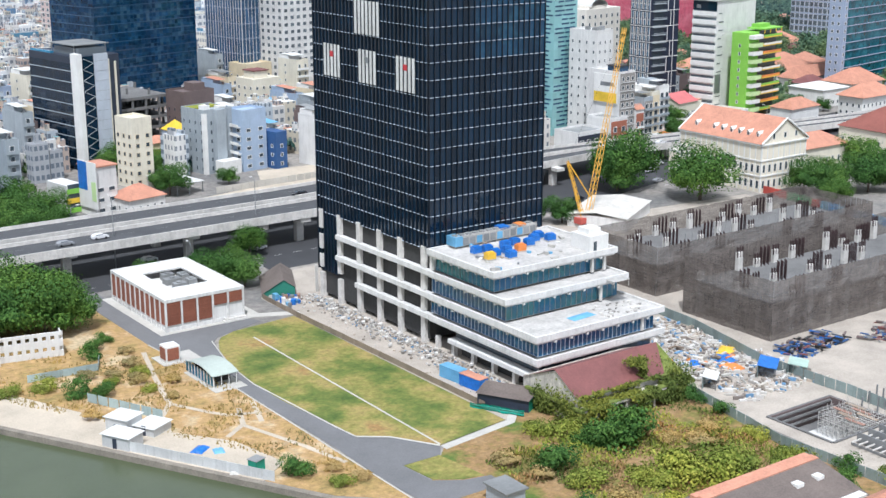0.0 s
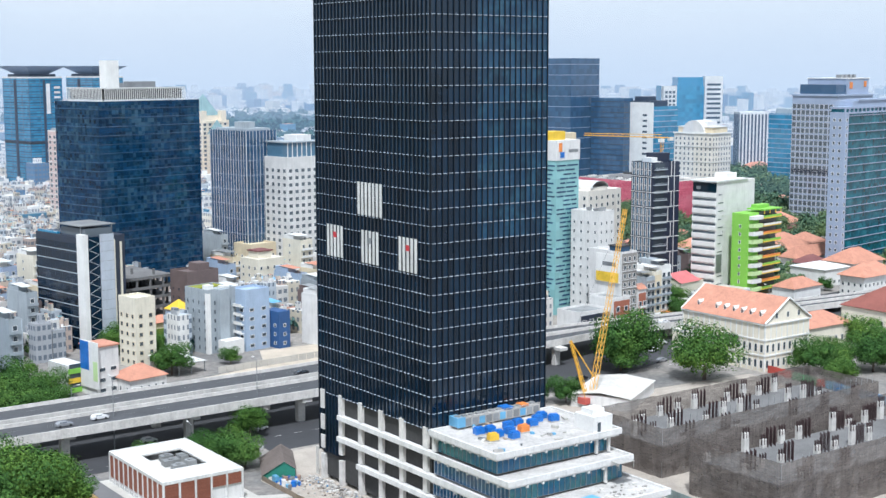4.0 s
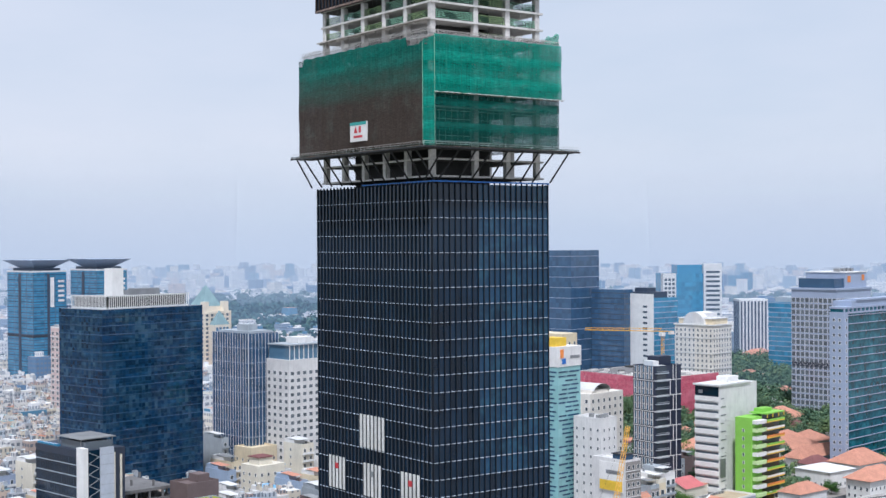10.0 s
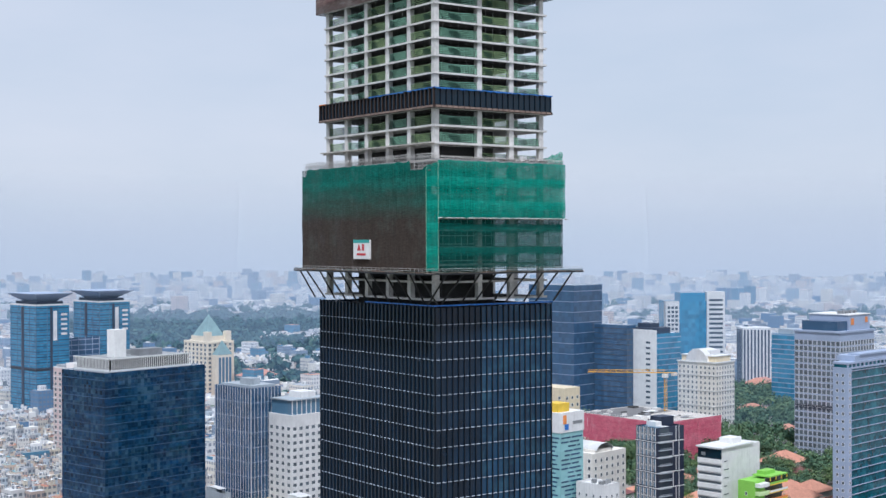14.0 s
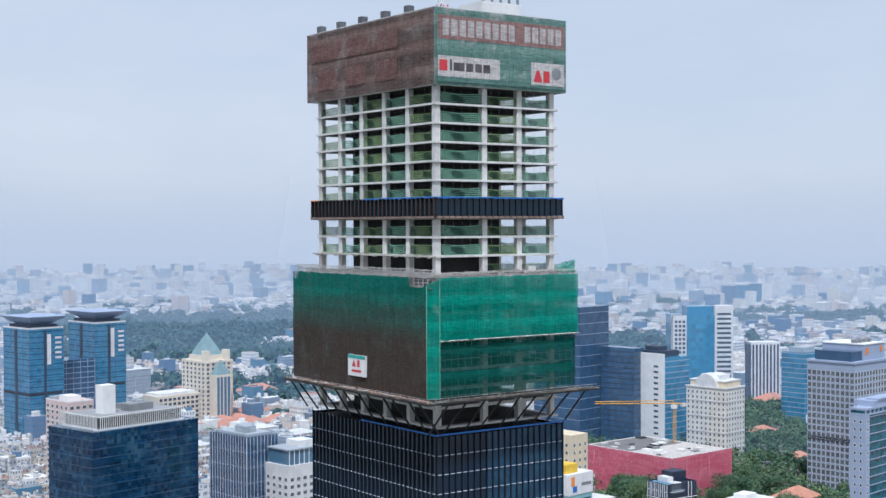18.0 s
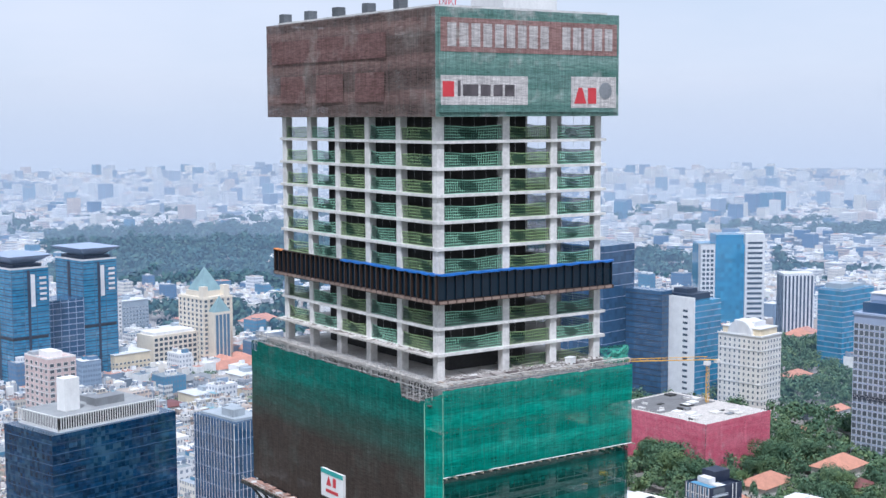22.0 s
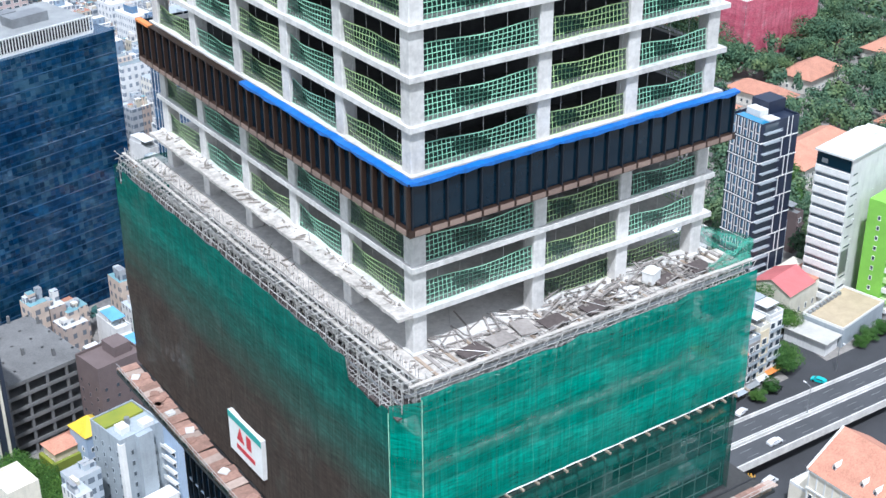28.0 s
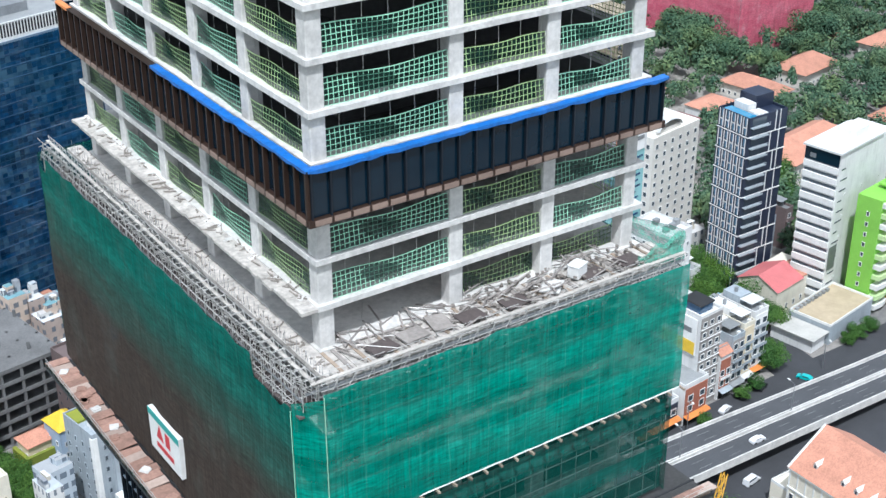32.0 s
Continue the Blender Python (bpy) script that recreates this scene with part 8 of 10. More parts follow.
ruin = thing("ruined_wall", "roofless white wall with two rows of small openings", "ruin", pose(-82, 43.8, 0, 0, 0, -12.5))
wb = Shape()
n = 8
for i in range(n):
    xa = i * 1.75
    wb.box(xa, 0, 0, xa + 0.9, 0.35, 5.6)
    for z0, z1 in ((0, 1.4), (2.3, 3.9), (4.8, 5.6)):
        wb.box(xa + 0.9, 0, z0, xa + 1.75, 0.35, z1)
part("wall", wb, WHITE_R, ruin)
part("side_wall", Box(13.7, 0.36, 0, 14, 5, 4.8), WHITE_R, ruin)
sp = Shape().tube((0, 0, 0), (0, 0, 9), 0.12, 6)
solid("utility_pole", sp, CONC, "thin concrete utility pole", "pole", m=Matrix.Translation((-81.8, 42, 0)))
for nx, ny, a_, b_, h_, an in ((-80.6, -10.5, 6.0, 4.2, 2.4, 28), (-77.5, -4.6, 5.0, 4.5, 3.0, 28), (-73.6, -8.5, 4.6, 5.2, 1.6, 28)):
    sh = thing("shed", "white tin shed with a pale sheet roof by the river", "shed", pose(nx, ny, 0.05, 0, 0, an - 90))
    part("wall", Box(0, 0, 0, a_, b_, h_), TINW, sh)
    part("roof", Shape().prism([(-0.3, -0.3), (a_ + 0.3, -0.3), (a_ + 0.3, b_ + 0.3), (-0.3, b_ + 0.3)], h_, h_ + 0.12), ROOF_W, sh)
    part("door", Box(a_ * 0.4, -0.06, 0, a_ * 0.4 + 0.9, 0, 1.9), DARKW, sh)
gb = thing("site_cabin", "small bright green cabin by the river", "cabin", pose(-63.5, -37.5, 0.05, 0, 0, 20))
part("wall", Box(0, 0, 0, 2.2, 2, 2.1), mat("green_paint", (0.02, 0.30, 0.20), 0.6), gb)
part("roof", Box(-0.15, -0.15, 2.1, 2.35, 2.15, 2.2), ROOF_G, gb)


def tarp_heap(x, y, z, w_, d_, h_, mm, lab, seed):
    s = Shape()
    nx, ny = 10, 8
    for j in range(ny + 1):
        for i in range(nx + 1):
            u, w = i / nx, j / ny
            e = math.sin(math.pi * u) * math.sin(math.pi * w)
            hh = h_ * (e ** 0.5) * (0.7 + 0.5 * noise.noise(Vector((u * 3 + seed, w * 3, seed)))) if 0 < u < 1 and 0 < w < 1 else 0
            s.v.append(((u - 0.5) * w_ + 0.15 * noise.noise(Vector((u * 4, w * 4, seed))), (w - 0.5) * d_, max(0.0, hh)))
    for j in range(ny):
        for i in range(nx):
            a = j * (nx + 1) + i
            s.f.append((a, a + 1, a + nx + 2, a + nx + 1))
            s.m.append(0)
    return solid("tarpaulin", s, mm, lab, "tarpaulin", m=pose(x, y, z, 0, 0, seed * 37 % 90))


TARP_L = mat("light_blue_tarpaulin", (0.16, 0.40, 0.62), 0.5, big=0.3, bump=0.4)
for i, (x, y, w_, d_, h_, mm, lb) in enumerate(((-67, -22.5, 3.5, 2.5, 0.7, TARP_BLUE, "crumpled blue and red tarpaulin heap"), (-64.5, -25, 2.5, 2, 0.6, TARP_L, "light blue tarpaulin heap"), (-70.5, -1.5, 2.2, 1.6, 0.7, TARP_L, "light blue covered goods"), (-66.5, -35, 2, 1.6, 0.5, PAVE, "pale covered goods by the river"))):
    tarp_heap(x, y, 0.06, w_, d_, h_, mm, lb, i + 1)

# ---- site between lawn and tower ----
RUBM = mat("broken_concrete", (0.44, 0.42, 0.39), 0.95, big=0.4, fine=0.4, rnd=0.4)
RUB = [chunk(rng, s_).mesh("stone", RUBM if i % 3 else CONC) for i, s_ in enumerate((0.35, 0.5, 0.28, 0.6, 0.4, 0.3))]
heap = thing("rubble_strip", "long heap of broken concrete along the tower's foot", "rubble")
for i in range(290):
    y = rng.uniform(-26, 44)
    part("stone", RUB[i % 6], None, heap, m=pose(rng.uniform(-5.8, -1.2) if i % 5 else rng.uniform(-8.5, -5), y, 0.03 + rng.uniform(0, 0.7), rng.uniform(-15, 15), rng.uniform(-15, 15), rng.uniform(0, 360)))
s = Shape()
for i in range(1200):
    x, y, q = -1.2 - abs(rng.gauss(0, 3.2)), rng.uniform(-30, 48), rng.uniform(0.12, 0.34)
    z = 0.04
    s.box(x, y, z, x + q * 1.5, y + q, z + q * rng.uniform(0.5, 1.6))
part("gravel", s, DEBRIS, heap, kind="stuff")
sh = thing("canteen_shed", "shed with a brown pitched roof and green end wall", "shed", pose(-14.0, 51.5, 0.05, 0, 0, -26))
part("roof", Shape().face([(0, 0, 1.2), (0, 16, 1.2), (5.5, 16, 4.6), (5.5, 0, 4.6)]).face([(5.5, 0, 4.6), (5.5, 16, 4.6), (8.5, 16, 2.6), (8.5, 0, 2.6)]), ROOF_D, sh, "brown sheet roof")
part("end_wall", Shape().face([(0.2, 0.3, 0), (8.2, 0.3, 0), (8.2, 0.3, 2.6), (5.5, 0.3, 4.5), (0.2, 0.3, 1.2)]), mat("dark_green_tin", (0.03, 0.20, 0.14), 0.6), sh, "green tin end wall")
part("side_wall", Box(0.2, 0.4, 0, 0.4, 15.8, 1.2), TING, sh)
bs = thing("dark_shed", "long dark shed with a sloping brown roof", "shed", pose(-13.2, -34.8, 0.05, 0, 0, -60))
part("wall", Box(0, 0, 0, 10.7, 4.5, 2.6), DARKW, bs)
part("roof", Shape().face([(-0.3, -0.4, 2.55), (11.0, -0.4, 2.55), (11.0, 5, 3.4), (-0.3, 5, 3.4)]).face([(-0.3, 5, 3.35), (11, 5, 3.35), (11, -0.4, 2.5), (-0.3, -0.4, 2.5)]), ROOF_D, bs)
part("green_end", Box(10.7, 0.2, 0, 10.78, 4.3, 2.4), mat("green_panel", (0.02, 0.26, 0.17), 0.6), bs)
solid("crumpled_net", sheet(-15.2, -35, -9.6, -45, 0.06, 1.3, 0.4, 16, 5, 21), NET_UP, "crumpled green net along the shed", "net")
for i, (x, y, mm) in enumerate(((-8.8, -17.5, TARP_L), (-8.4, -23.8, TARP_BLUE))):
    c_ = thing("site_container", "blue corrugated site container", "container", pose(x, y, 0.05, 0, 0, -84))
    part("wall", Box(0, -1.2, 0, 6, 1.2, 2.5), mm, c_)
    part("roof", Box(-0.05, -1.25, 2.5, 6.05, 1.25, 2.62), ROOF_R if i else TARP_L, c_)
    for k in range(14):
        part("rib", Box(0.2 + k * 0.41, -1.26, 0.1, 0.36 + k * 0.41, -1.2, 2.4), mm, c_)
for i in range(26):
    x, y = rng.uniform(-12, -6), rng.uniform(40, 52)
    mm = rng.choice((TARP_BLUE, TARP_L, CONC, PLY, STEEL, WHITE))
    solid("site_material", Shape().box(0, 0, 0, rng.uniform(0.6, 1.8), rng.uniform(0.5, 1.2), rng.uniform(0.4, 1.5)), mm, "stacked building material by the tower", "material", m=pose(x, y, 0.04, 0, 0, rng.uniform(0, 90)), group="stacked materials")

# ---- podium roof plant ----
RZ = 21.95
pl = thing("cooling_plant", "long steel-framed cooling plant with blue wraps on the podium roof", "cooling plant", pose(4.4, -3.6, RZ))
part("casing", Box(0, 0, 0.4, 23, 3.0, 2.4), GALV, pl)
for i in range(13):
    part("post", Box(i * 1.9, -0.15, 0, i * 1.9 + 0.12, 0, 2.8), GALV, pl)
    if i < 12:
        part("fan", Shape().tube((i * 1.9 + 0.95, 1.5, 2.4), (i * 1.9 + 0.95, 1.5, 2.75), 0.75, 10), ROOF_G, pl)
        part("panel", Box(i * 1.9 + 0.2, -0.06, 0.6, i * 1.9 + 1.75, 0.0, 2.2), ROOF_G if i % 3 else TARP_L, pl)
part("top_rail", Shape().tube((0, -0.1, 2.8), (23, -0.1, 2.8), 0.06, 5), GALV, pl)
part("wrap", Box(-0.06, -0.2, 0.5, 2.0, 3.1, 2.6), TARP_L, pl, "light blue wrap")
part("wrap", Box(13, 0.2, 2.5, 15.5, 2.8, 2.95), TARP_BLUE, pl, "blue wrap")
part("wrap", Box(18, 0.1, 2.5, 20, 2.4, 2.9), TARP_ORG, pl, "orange wrap")
k = 0
for x, y in ((6, -9), (8.6, -9.5), (8, -13), (14, -9), (17, -8.5), (19.5, -10.5), (22.6, -8.5), (25, -7), (26, -10), (11.5, -12.5), (5.5, -14.5), (10, -16), (15, -13)):
    k += 1
    mm = TARP_YEL if k == 11 else (TARP_ORG if k == 13 else TARP_BLUE)
    u_ = thing("covered_unit", "machine under a %s cover on the podium roof" % ("yellow" if mm is TARP_YEL else "orange" if mm is TARP_ORG else "blue"), "covered machine", pose(x, y, RZ, 0, 0, rng.uniform(-8, 8)))
    part("cover", Shape().prism([(-1.1, -0.8), (1.1, -0.8), (1.15, 0.75), (-1.0, 0.85)], 0.25, 1.5).prism([(-0.9, -0.6), (0.8, -0.6), (0.9, 0.5), (-0.8, 0.6)], 1.5, 1.75), mm, u_)
    part("skid", Box(-1.2, -0.9, 0, 1.2, 0.9, 0.24), GALV, u_)
lw = random.Random(12)
for i in range(26):
    solid("roof_material", Shape().box(0, 0, 0, lw.uniform(0.5, 2.4), lw.uniform(0.3, 1.0), lw.uniform(0.1, 0.7)), lw.choice((GALV, WOOD, PAVE, TARP_L, STEEL, PODW)), "loose building material on the podium roof", "material", m=pose(lw.uniform(2, 30), lw.uniform(-22.5, -4.5), RZ - 0.05, 0, 0, lw.uniform(0, 180)), group="materials on the podium roof")
ph = thing("roof_house", "white stair house on the podium roof", "roof house", pose(26.5, -22.5, RZ))
part("wall", Box(0, 0, 0, 5.5, 6, 3.4), WHITE, ph)
part("upper_wall", Box(1, 1.5, 3.4, 4.5, 5, 4.6), WHITE, ph)
part("door", Box(1.2, -0.06, 0, 2.1, 0, 2.1), GLASS_W, ph)
tarp_heap(16, -32, 11.9, 6.5, 2.6, 0.35, TARP_L, "light blue tarpaulin on the podium terrace", 5)
for i in range(40):
    x = rng.uniform(20, 32)
    solid("terrace_debris", RUB[i % 6], None, "loose building debris on the podium terrace", "debris", m=pose(x, rng.uniform(-36, -29), 11.87, 0, 0, rng.uniform(0, 360)), group="debris on the terrace")
solid("awning", Shape().box(0, 0, 0, 4.5, 2.4, 0.15).box(0.1, 0.1, -1.4, 0.2, 0.2, 0).box(4.3, 0.1, -1.4, 4.4, 0.2, 0), GALV, "grey steel awning beside the podium", "awning", m=pose(26.5, -30.6, 17.0))


# ---- construction yard, pit, wrapped shells, crane ----
pit = thing("excavation", "square excavation with dark sheet walls and a white floor", "excavation")
px0, py0, px1, py1 = PIT
part("floor", Box(px0, py0, -4.3, px1, py1, -4.0), CONC_O, pit)
part("floor_patch", Box(px0 + 3, py0 + 2, -4.0, px1 - 4, py1 - 3, -3.9), WHITE_R, pit, "white new floor screed")
for k in range(12):
    part("sheet_wall", Box(px0 + k * 1.5, py1 - 0.3, -4, px0 + k * 1.5 + 1.46, py1, 0.3), BROWNW, pit)
    if k < 10:
        part("sheet_wall", Box(px1 - 0.3, py0 + k * 1.5, -4, px1, py0 + k * 1.5 + 1.46, 0.3), BROWNW, pit)
part("rim", Shape().box(px0 - 0.4, py0, 0.0, px0, py1 + 0.4, 0.35).box(px0, py1, 0.0, px1 + 0.4, py1 + 0.4, 0.35).box(px1, py0, 0, px1 + 0.4, py1, 0.35).box(px0, py0 - 0.4, 0, px1, py0, 0.35), CONC_O, pit)
lat = thing("formwork_lattice", "grey steel formwork lattice beside the excavation", "formwork")
for i in range(16):
    part("beam", Box(30 + i * 1.6, -102, 0.1, 30.2 + i * 1.6, -90.5, 2.2 if i % 2 else 0.6), STEEL, lat)
    if i < 8:
        part("beam", Box(29, -102 + i * 1.5, 1.0, 56, -101.8 + i * 1.5, 1.25), CONC, lat)
for i in range(36):
    part("post", Box(47 + (i % 6) * 2.2, -98 + (i // 6) * 3.6, 0.03, 47.25 + (i % 6) * 2.2, -97.75 + (i // 6) * 3.6, 2.0 + (i * 7 % 5) * 0.4), STEEL, lat)

shore = thing("shoring_scaffold", "dense steel shoring scaffold over half of the excavation", "scaffold", pose(0, 0, 0))
sh_ = Shape()
for i in range(8):
    for j in range(9):
        sh_.tube((37.2 + i * 1.2, -87.4 + j * 1.25, -4.0), (37.2 + i * 1.2, -87.4 + j * 1.25, 0.6 + 0.5 * ((i * 5 + j * 3) % 4)), 0.07, 4)
for k in range(4):
    for i in range(8):
        sh_.tube((37.2 + i * 1.2, -87.6, -3.2 + k * 1.2), (37.2 + i * 1.2, -77.2, -3.2 + k * 1.2), 0.06, 4)
    for j in range(9):
        sh_.tube((37.0, -87.4 + j * 1.25, -3.1 + k * 1.2), (45.8, -87.4 + j * 1.25, -3.1 + k * 1.2), 0.06, 4)
part("tube_frame", sh_, GALV, shore, "grey steel tubes", kind="stuff")
for i in range(6):
    part("walkway_board", Box(38 + i * 1.3, -87 + (i % 3) * 2.4, 0.62, 38.9 + i * 1.3, -82.5 + (i % 3) * 2.4, 0.7), WOOD if i % 2 else PLY, shore)
for i in range(3):
    part("waler_beam", Box(28.2, -87.6, -3.0 + i * 1.3, 28.6, -73.4, -2.6 + i * 1.3), CONC_O, pit)
    part("waler_beam", Box(28.6, -73.8, -3.0 + i * 1.3, 45.6, -73.4, -2.6 + i * 1.3), CONC_O, pit)


def wrapped_shell(nx, ny, wx, wy, h, seed, lab):
    """Concrete columns and rusty starter bars inside a frame of debris netting."""
    ob = thing("concrete_shell", lab, "building shell", pose(nx, ny, 0))
    part("front_net", sheet(0, 0, wx, 0, 0, h, 0.35, 46, 8, seed), NET_BR, ob, "grey brown debris net")
    part("side_net", sheet(0, wy, 0, 0, 0, h, 0.35, 24, 8, seed + 1), NET_BR, ob, "grey brown debris net")
    part("rear_net", sheet(wx, wy, 0, wy, 0, h - 0.5, 0.35, 40, 8, seed + 2), NET_BR, ob, "grey brown debris net")
    part("end_net", sheet(wx, 0, wx, wy, 0, h, 0.35, 24, 8, seed + 3), NET_BR, ob, "grey brown debris net")
    part("floor_slab", Box(1.5, 1.5, h * 0.55, wx - 1.5, wy - 1.5, h * 0.55 + 0.4), CONC_O, ob)
    part("floor_slab", Box(1.5, 1.5, 3.2, wx - 1.5, wy - 1.5, 3.6), CONC_D, ob)
    cw = Box(-0.8, -0.5, 0, 0.8, 0.5, h + 0.6).mesh("column", CONC)
    sb_ = Shape()
    for i in range(9):
        sb_.tube((-0.8 + 0.2 * i, -0.4 + 0.1 * (i % 3) * 3, 0), (-0.8 + 0.2 * i, -0.4 + 0.1 * (i % 3) * 3, 3.6), 0.06, 3)
    rb = sb_.mesh("rebar_tie", mat("rusty_bars", (0.045, 0.020, 0.022), 0.9, big=0.3)) if "rusty_bars" not in bpy.data.materials else sb_.mesh("rebar_tie", bpy.data.materials["rusty_bars"])
    n = int(wx / 6.5)
    for i in range(n):
        for j, y in enumerate((2.6, wy * 0.5, wy - 2.6)):
            x = 3 + i * 6.5
            zc = rng.choice((-1.8, -3.2, -4.5)) - (3.0 if j == 0 else 0)
            if (i * 3 + j) % 5 == 0:
                continue
            part("column", cw, None, ob, m=Matrix.Translation((x, y, zc)))
            part("rebar_tie", rb, None, ob, m=Matrix.Translation((x, y, h - 0.6 + zc)) @ Matrix.Diagonal((1.5, 1.5, 0.7, 1)), kind="stuff")
            if (i + j) % 2:
                part("rebar_tie", rb, None, ob, m=Matrix.Translation((x + 2.4, y, h * 0.55 + 0.3)) @ Matrix.Diagonal((2.2, 2.2, 1.35, 1)), kind="stuff")
    for i in range(int(wx / 2.4)):
        part("scaffold_post", Shape().tube((0.25, 0, 0), (0.25, 0, h + 0.6), 0.06, 4).mesh("scaffold_post", STEEL) if i == 0 else bpy.data.meshes["scaffold_post"], None, ob, m=Matrix.Translation((i * 2.4, 0.4, 0)))
    return ob


wrapped_shell(62.5, -43.5, 78, 27, 14.0, 31, "half-built concrete shell behind grey brown netting")
wrapped_shell(66, -4, 84, 26, 12.5, 41, "half-built concrete shell in netting with starter bars")


def pile(name, x, y, w_, d_, n, mats_, lab, cat):
    ob = thing(name, lab, cat, pose(x, y, 0.04, 0, 0, rng.uniform(-20, 20)))
    for i in range(n):
        a_, b_ = rng.uniform(0.8, 2.8), rng.uniform(0.15, 0.7)
        part("piece", Box(0, 0, 0, a_, b_, rng.uniform(0.1, 0.5)), rng.choice(mats_), ob, m=pose(rng.uniform(-w_ / 2, w_ / 2), rng.uniform(-d_ / 2, d_ / 2), 0 if i % 2 else rng.uniform(0, 0.9), 0, 0, rng.choice((10, 15, 100, 105)) + rng.uniform(-14, 14)))
    return ob


pile("steel_stack", 68, -51, 19, 8, 190, (NAVYW, BROWNW, ROOF_M, STEEL, TARP_BLUE, BROWNW, NAVYW, BLACKM), "stack of rusty steel and blue pieces", "stack")
pile("steel_stack", 88, -55, 16, 5, 60, (BROWNW, STEEL, NAVYW, ROOF_M), "stack of rusty steel and blue pieces", "stack")
pile("material_stack", 40, -33, 16, 10, 60, (CONC, PAVE, WOOD, GALV), "stacks of planks and concrete pieces", "stack")
pile("material_stack", 42, -46, 10, 8, 40, (CONC, WOOD, TARP_ORG, GALV), "stacks of planks and timber", "stack")
pile("material_stack", 33, -52, 8, 6, 26, (CONC, PAVE, GALV), "stacks of pale pieces", "stack")
for i, (x, y, w_, d_, mm, lb) in enumerate(((46, -46, 6, 5, TARP_BLUE, "blue tarpaulin over stacked goods"), (43, -50, 4, 4, TARP_ORG, "orange tarpaulin over stacked goods"), (50, -42, 5, 4, TARP_YEL, "yellow tarpaulin over stacked goods"), (38, -44, 4, 3, TARP_BLUE, "blue tarpaulin over stacked goods"), (34, -40, 3, 3, TARP_ORG, "orange cover on a stack"))):
    tarp_heap(x, y, 0.05, w_, d_, 1.3, mm, lb, i + 11)
for nx, ny, a_, b_, mm in ((44.5, -60.5, 7, 4, TARP_BLUE), (50.5, -63.5, 5, 4, mat("mint_sheet_roof", (0.42, 0.55, 0.48), 0.5)), (30, -57.5, 5, 3, ROOF_W)):
    c_ = thing("site_shelter", "open site shelter with a sheet roof", "shelter", pose(nx, ny, 0.04, 0, 0, 35))
    part("roof", Shape().face([(0, 0, 2.4), (a_, 0, 2.4), (a_, b_, 2.9), (0, b_, 2.9)]).face([(0, 0, 2.3), (0, b_, 2.8), (a_, b_, 2.8), (a_, 0, 2.3)]), mm, c_)
    part("wall", Box(0.2, b_ - 0.2, 0, a_ - 0.2, b_ - 0.1, 2.7), TING, c_)
    for x, y in ((0.1, 0.1), (a_ - 0.2, 0.1)):
        part("post", Box(x, y, 0, x + 0.1, y + 0.1, 2.35), STEEL, c_)

cr = thing("crawler_crane", "yellow lattice crawler crane", "crane", pose(100, 59, 0.03))
part("cab", Box(-2, -1.5, 1.2, 3, 1.6, 3.6), CRANE_Y, cr)
part("counterweight", Box(-4.2, -1.6, 1.2, -2, 1.6, 3.0), mat("red_white_block", (0.5, 0.1, 0.08), 0.6), cr)
for y in (-2.2, 1.4):
    part("track", Box(-3.5, y, 0, 3.5, y + 0.9, 1.1), BLACKM, cr)


def lattice(p, q, w_, n, name, parent, r=0.11):
    p, q = Vector(p), Vector(q)
    d = (q - p).normalized()
    a = d.cross(Vector((0, 1, 0.2))).normalized() * w_
    b_ = d.cross(a).normalized() * w_
    for sx, sy in ((1, 1), (1, -1), (-1, 1), (-1, -1)):
        part("chord", Shape().tube(p + a * sx + b_ * sy, q + (a * sx + b_ * sy) * 0.6, r, 4), CRANE_Y, parent)
    for i in range(n):
        u0, u1 = i / n, (i + 1) / n
        P0_, P1_ = p.lerp(q, u0), p.lerp(q, u1)
        s = Shape()
        k0, k1 = 1 - 0.4 * u0, 1 - 0.4 * u1
        for sx in (1, -1):
            s.tube(P0_ + (a * sx + b_) * k0, P1_ + (a * sx - b_) * k1, r * 0.6, 3)
            s.tube(P0_ + (a + b_ * sx) * k0, P1_ + (b_ * sx - a) * k1, r * 0.6, 3)
        part("lacing", s, CRANE_Y, parent)


lattice((1, 1, 3.2), (18, 6, 57), 0.75, 24, "boom", cr)
lattice((-1.5, 1, 3.4), (-2, 7.5, 18.7), 0.45, 8, "mast", cr)
part("mast_stay", Shape().tube((-2, 7.5, 18.7), (-3.5, -1, 3.0), 0.12, 4), CRANE_Y, cr)
part("strut", Shape().tube((-2, 7.5, 18.7), (2.5, 2, 8), 0.2, 4), CRANE_Y, cr)
part("hoist_rope", Shape().tube((18, 6, 57), (-2, 7.5, 18.7), 0.03, 3), BLACKM, cr)

# ---- the overgrown house ----
OLDW = mat("dirty_old_plaster", (0.60, 0.56, 0.50), 0.95, big=0.5, fine=0.35, bs=0.35, streak=0.6)
MOSS = mat("mossy_growth", (0.17, 0.21, 0.045), 0.95, big=0.55, fine=0.5, bs=0.5, fs=1.5, bump=0.5)
rh = thing("overgrown_house", "derelict house with a maroon roof and climbing plants", "house", pose(-4.2, -60, 0))
part("wall", Shape().box(0, 6, 0, 26.5, 6.4, 5.3).box(0, 6.4, 0, 0.4, 22, 5.3).box(26.1, 6.4, 0, 26.5, 22, 5.3).box(0.4, 21.6, 0, 26.1, 22, 5.3), OLDW, rh)
part("gable", Shape().face([(0, 6, 5.3), (0, 22, 5.3), (0, 12.5, 9.0)]), OLDW, rh)
part("gable", Shape().face([(26.5, 6, 5.3), (26.5, 12.5, 9.0), (26.5, 22, 5.3)]), OLDW, rh)
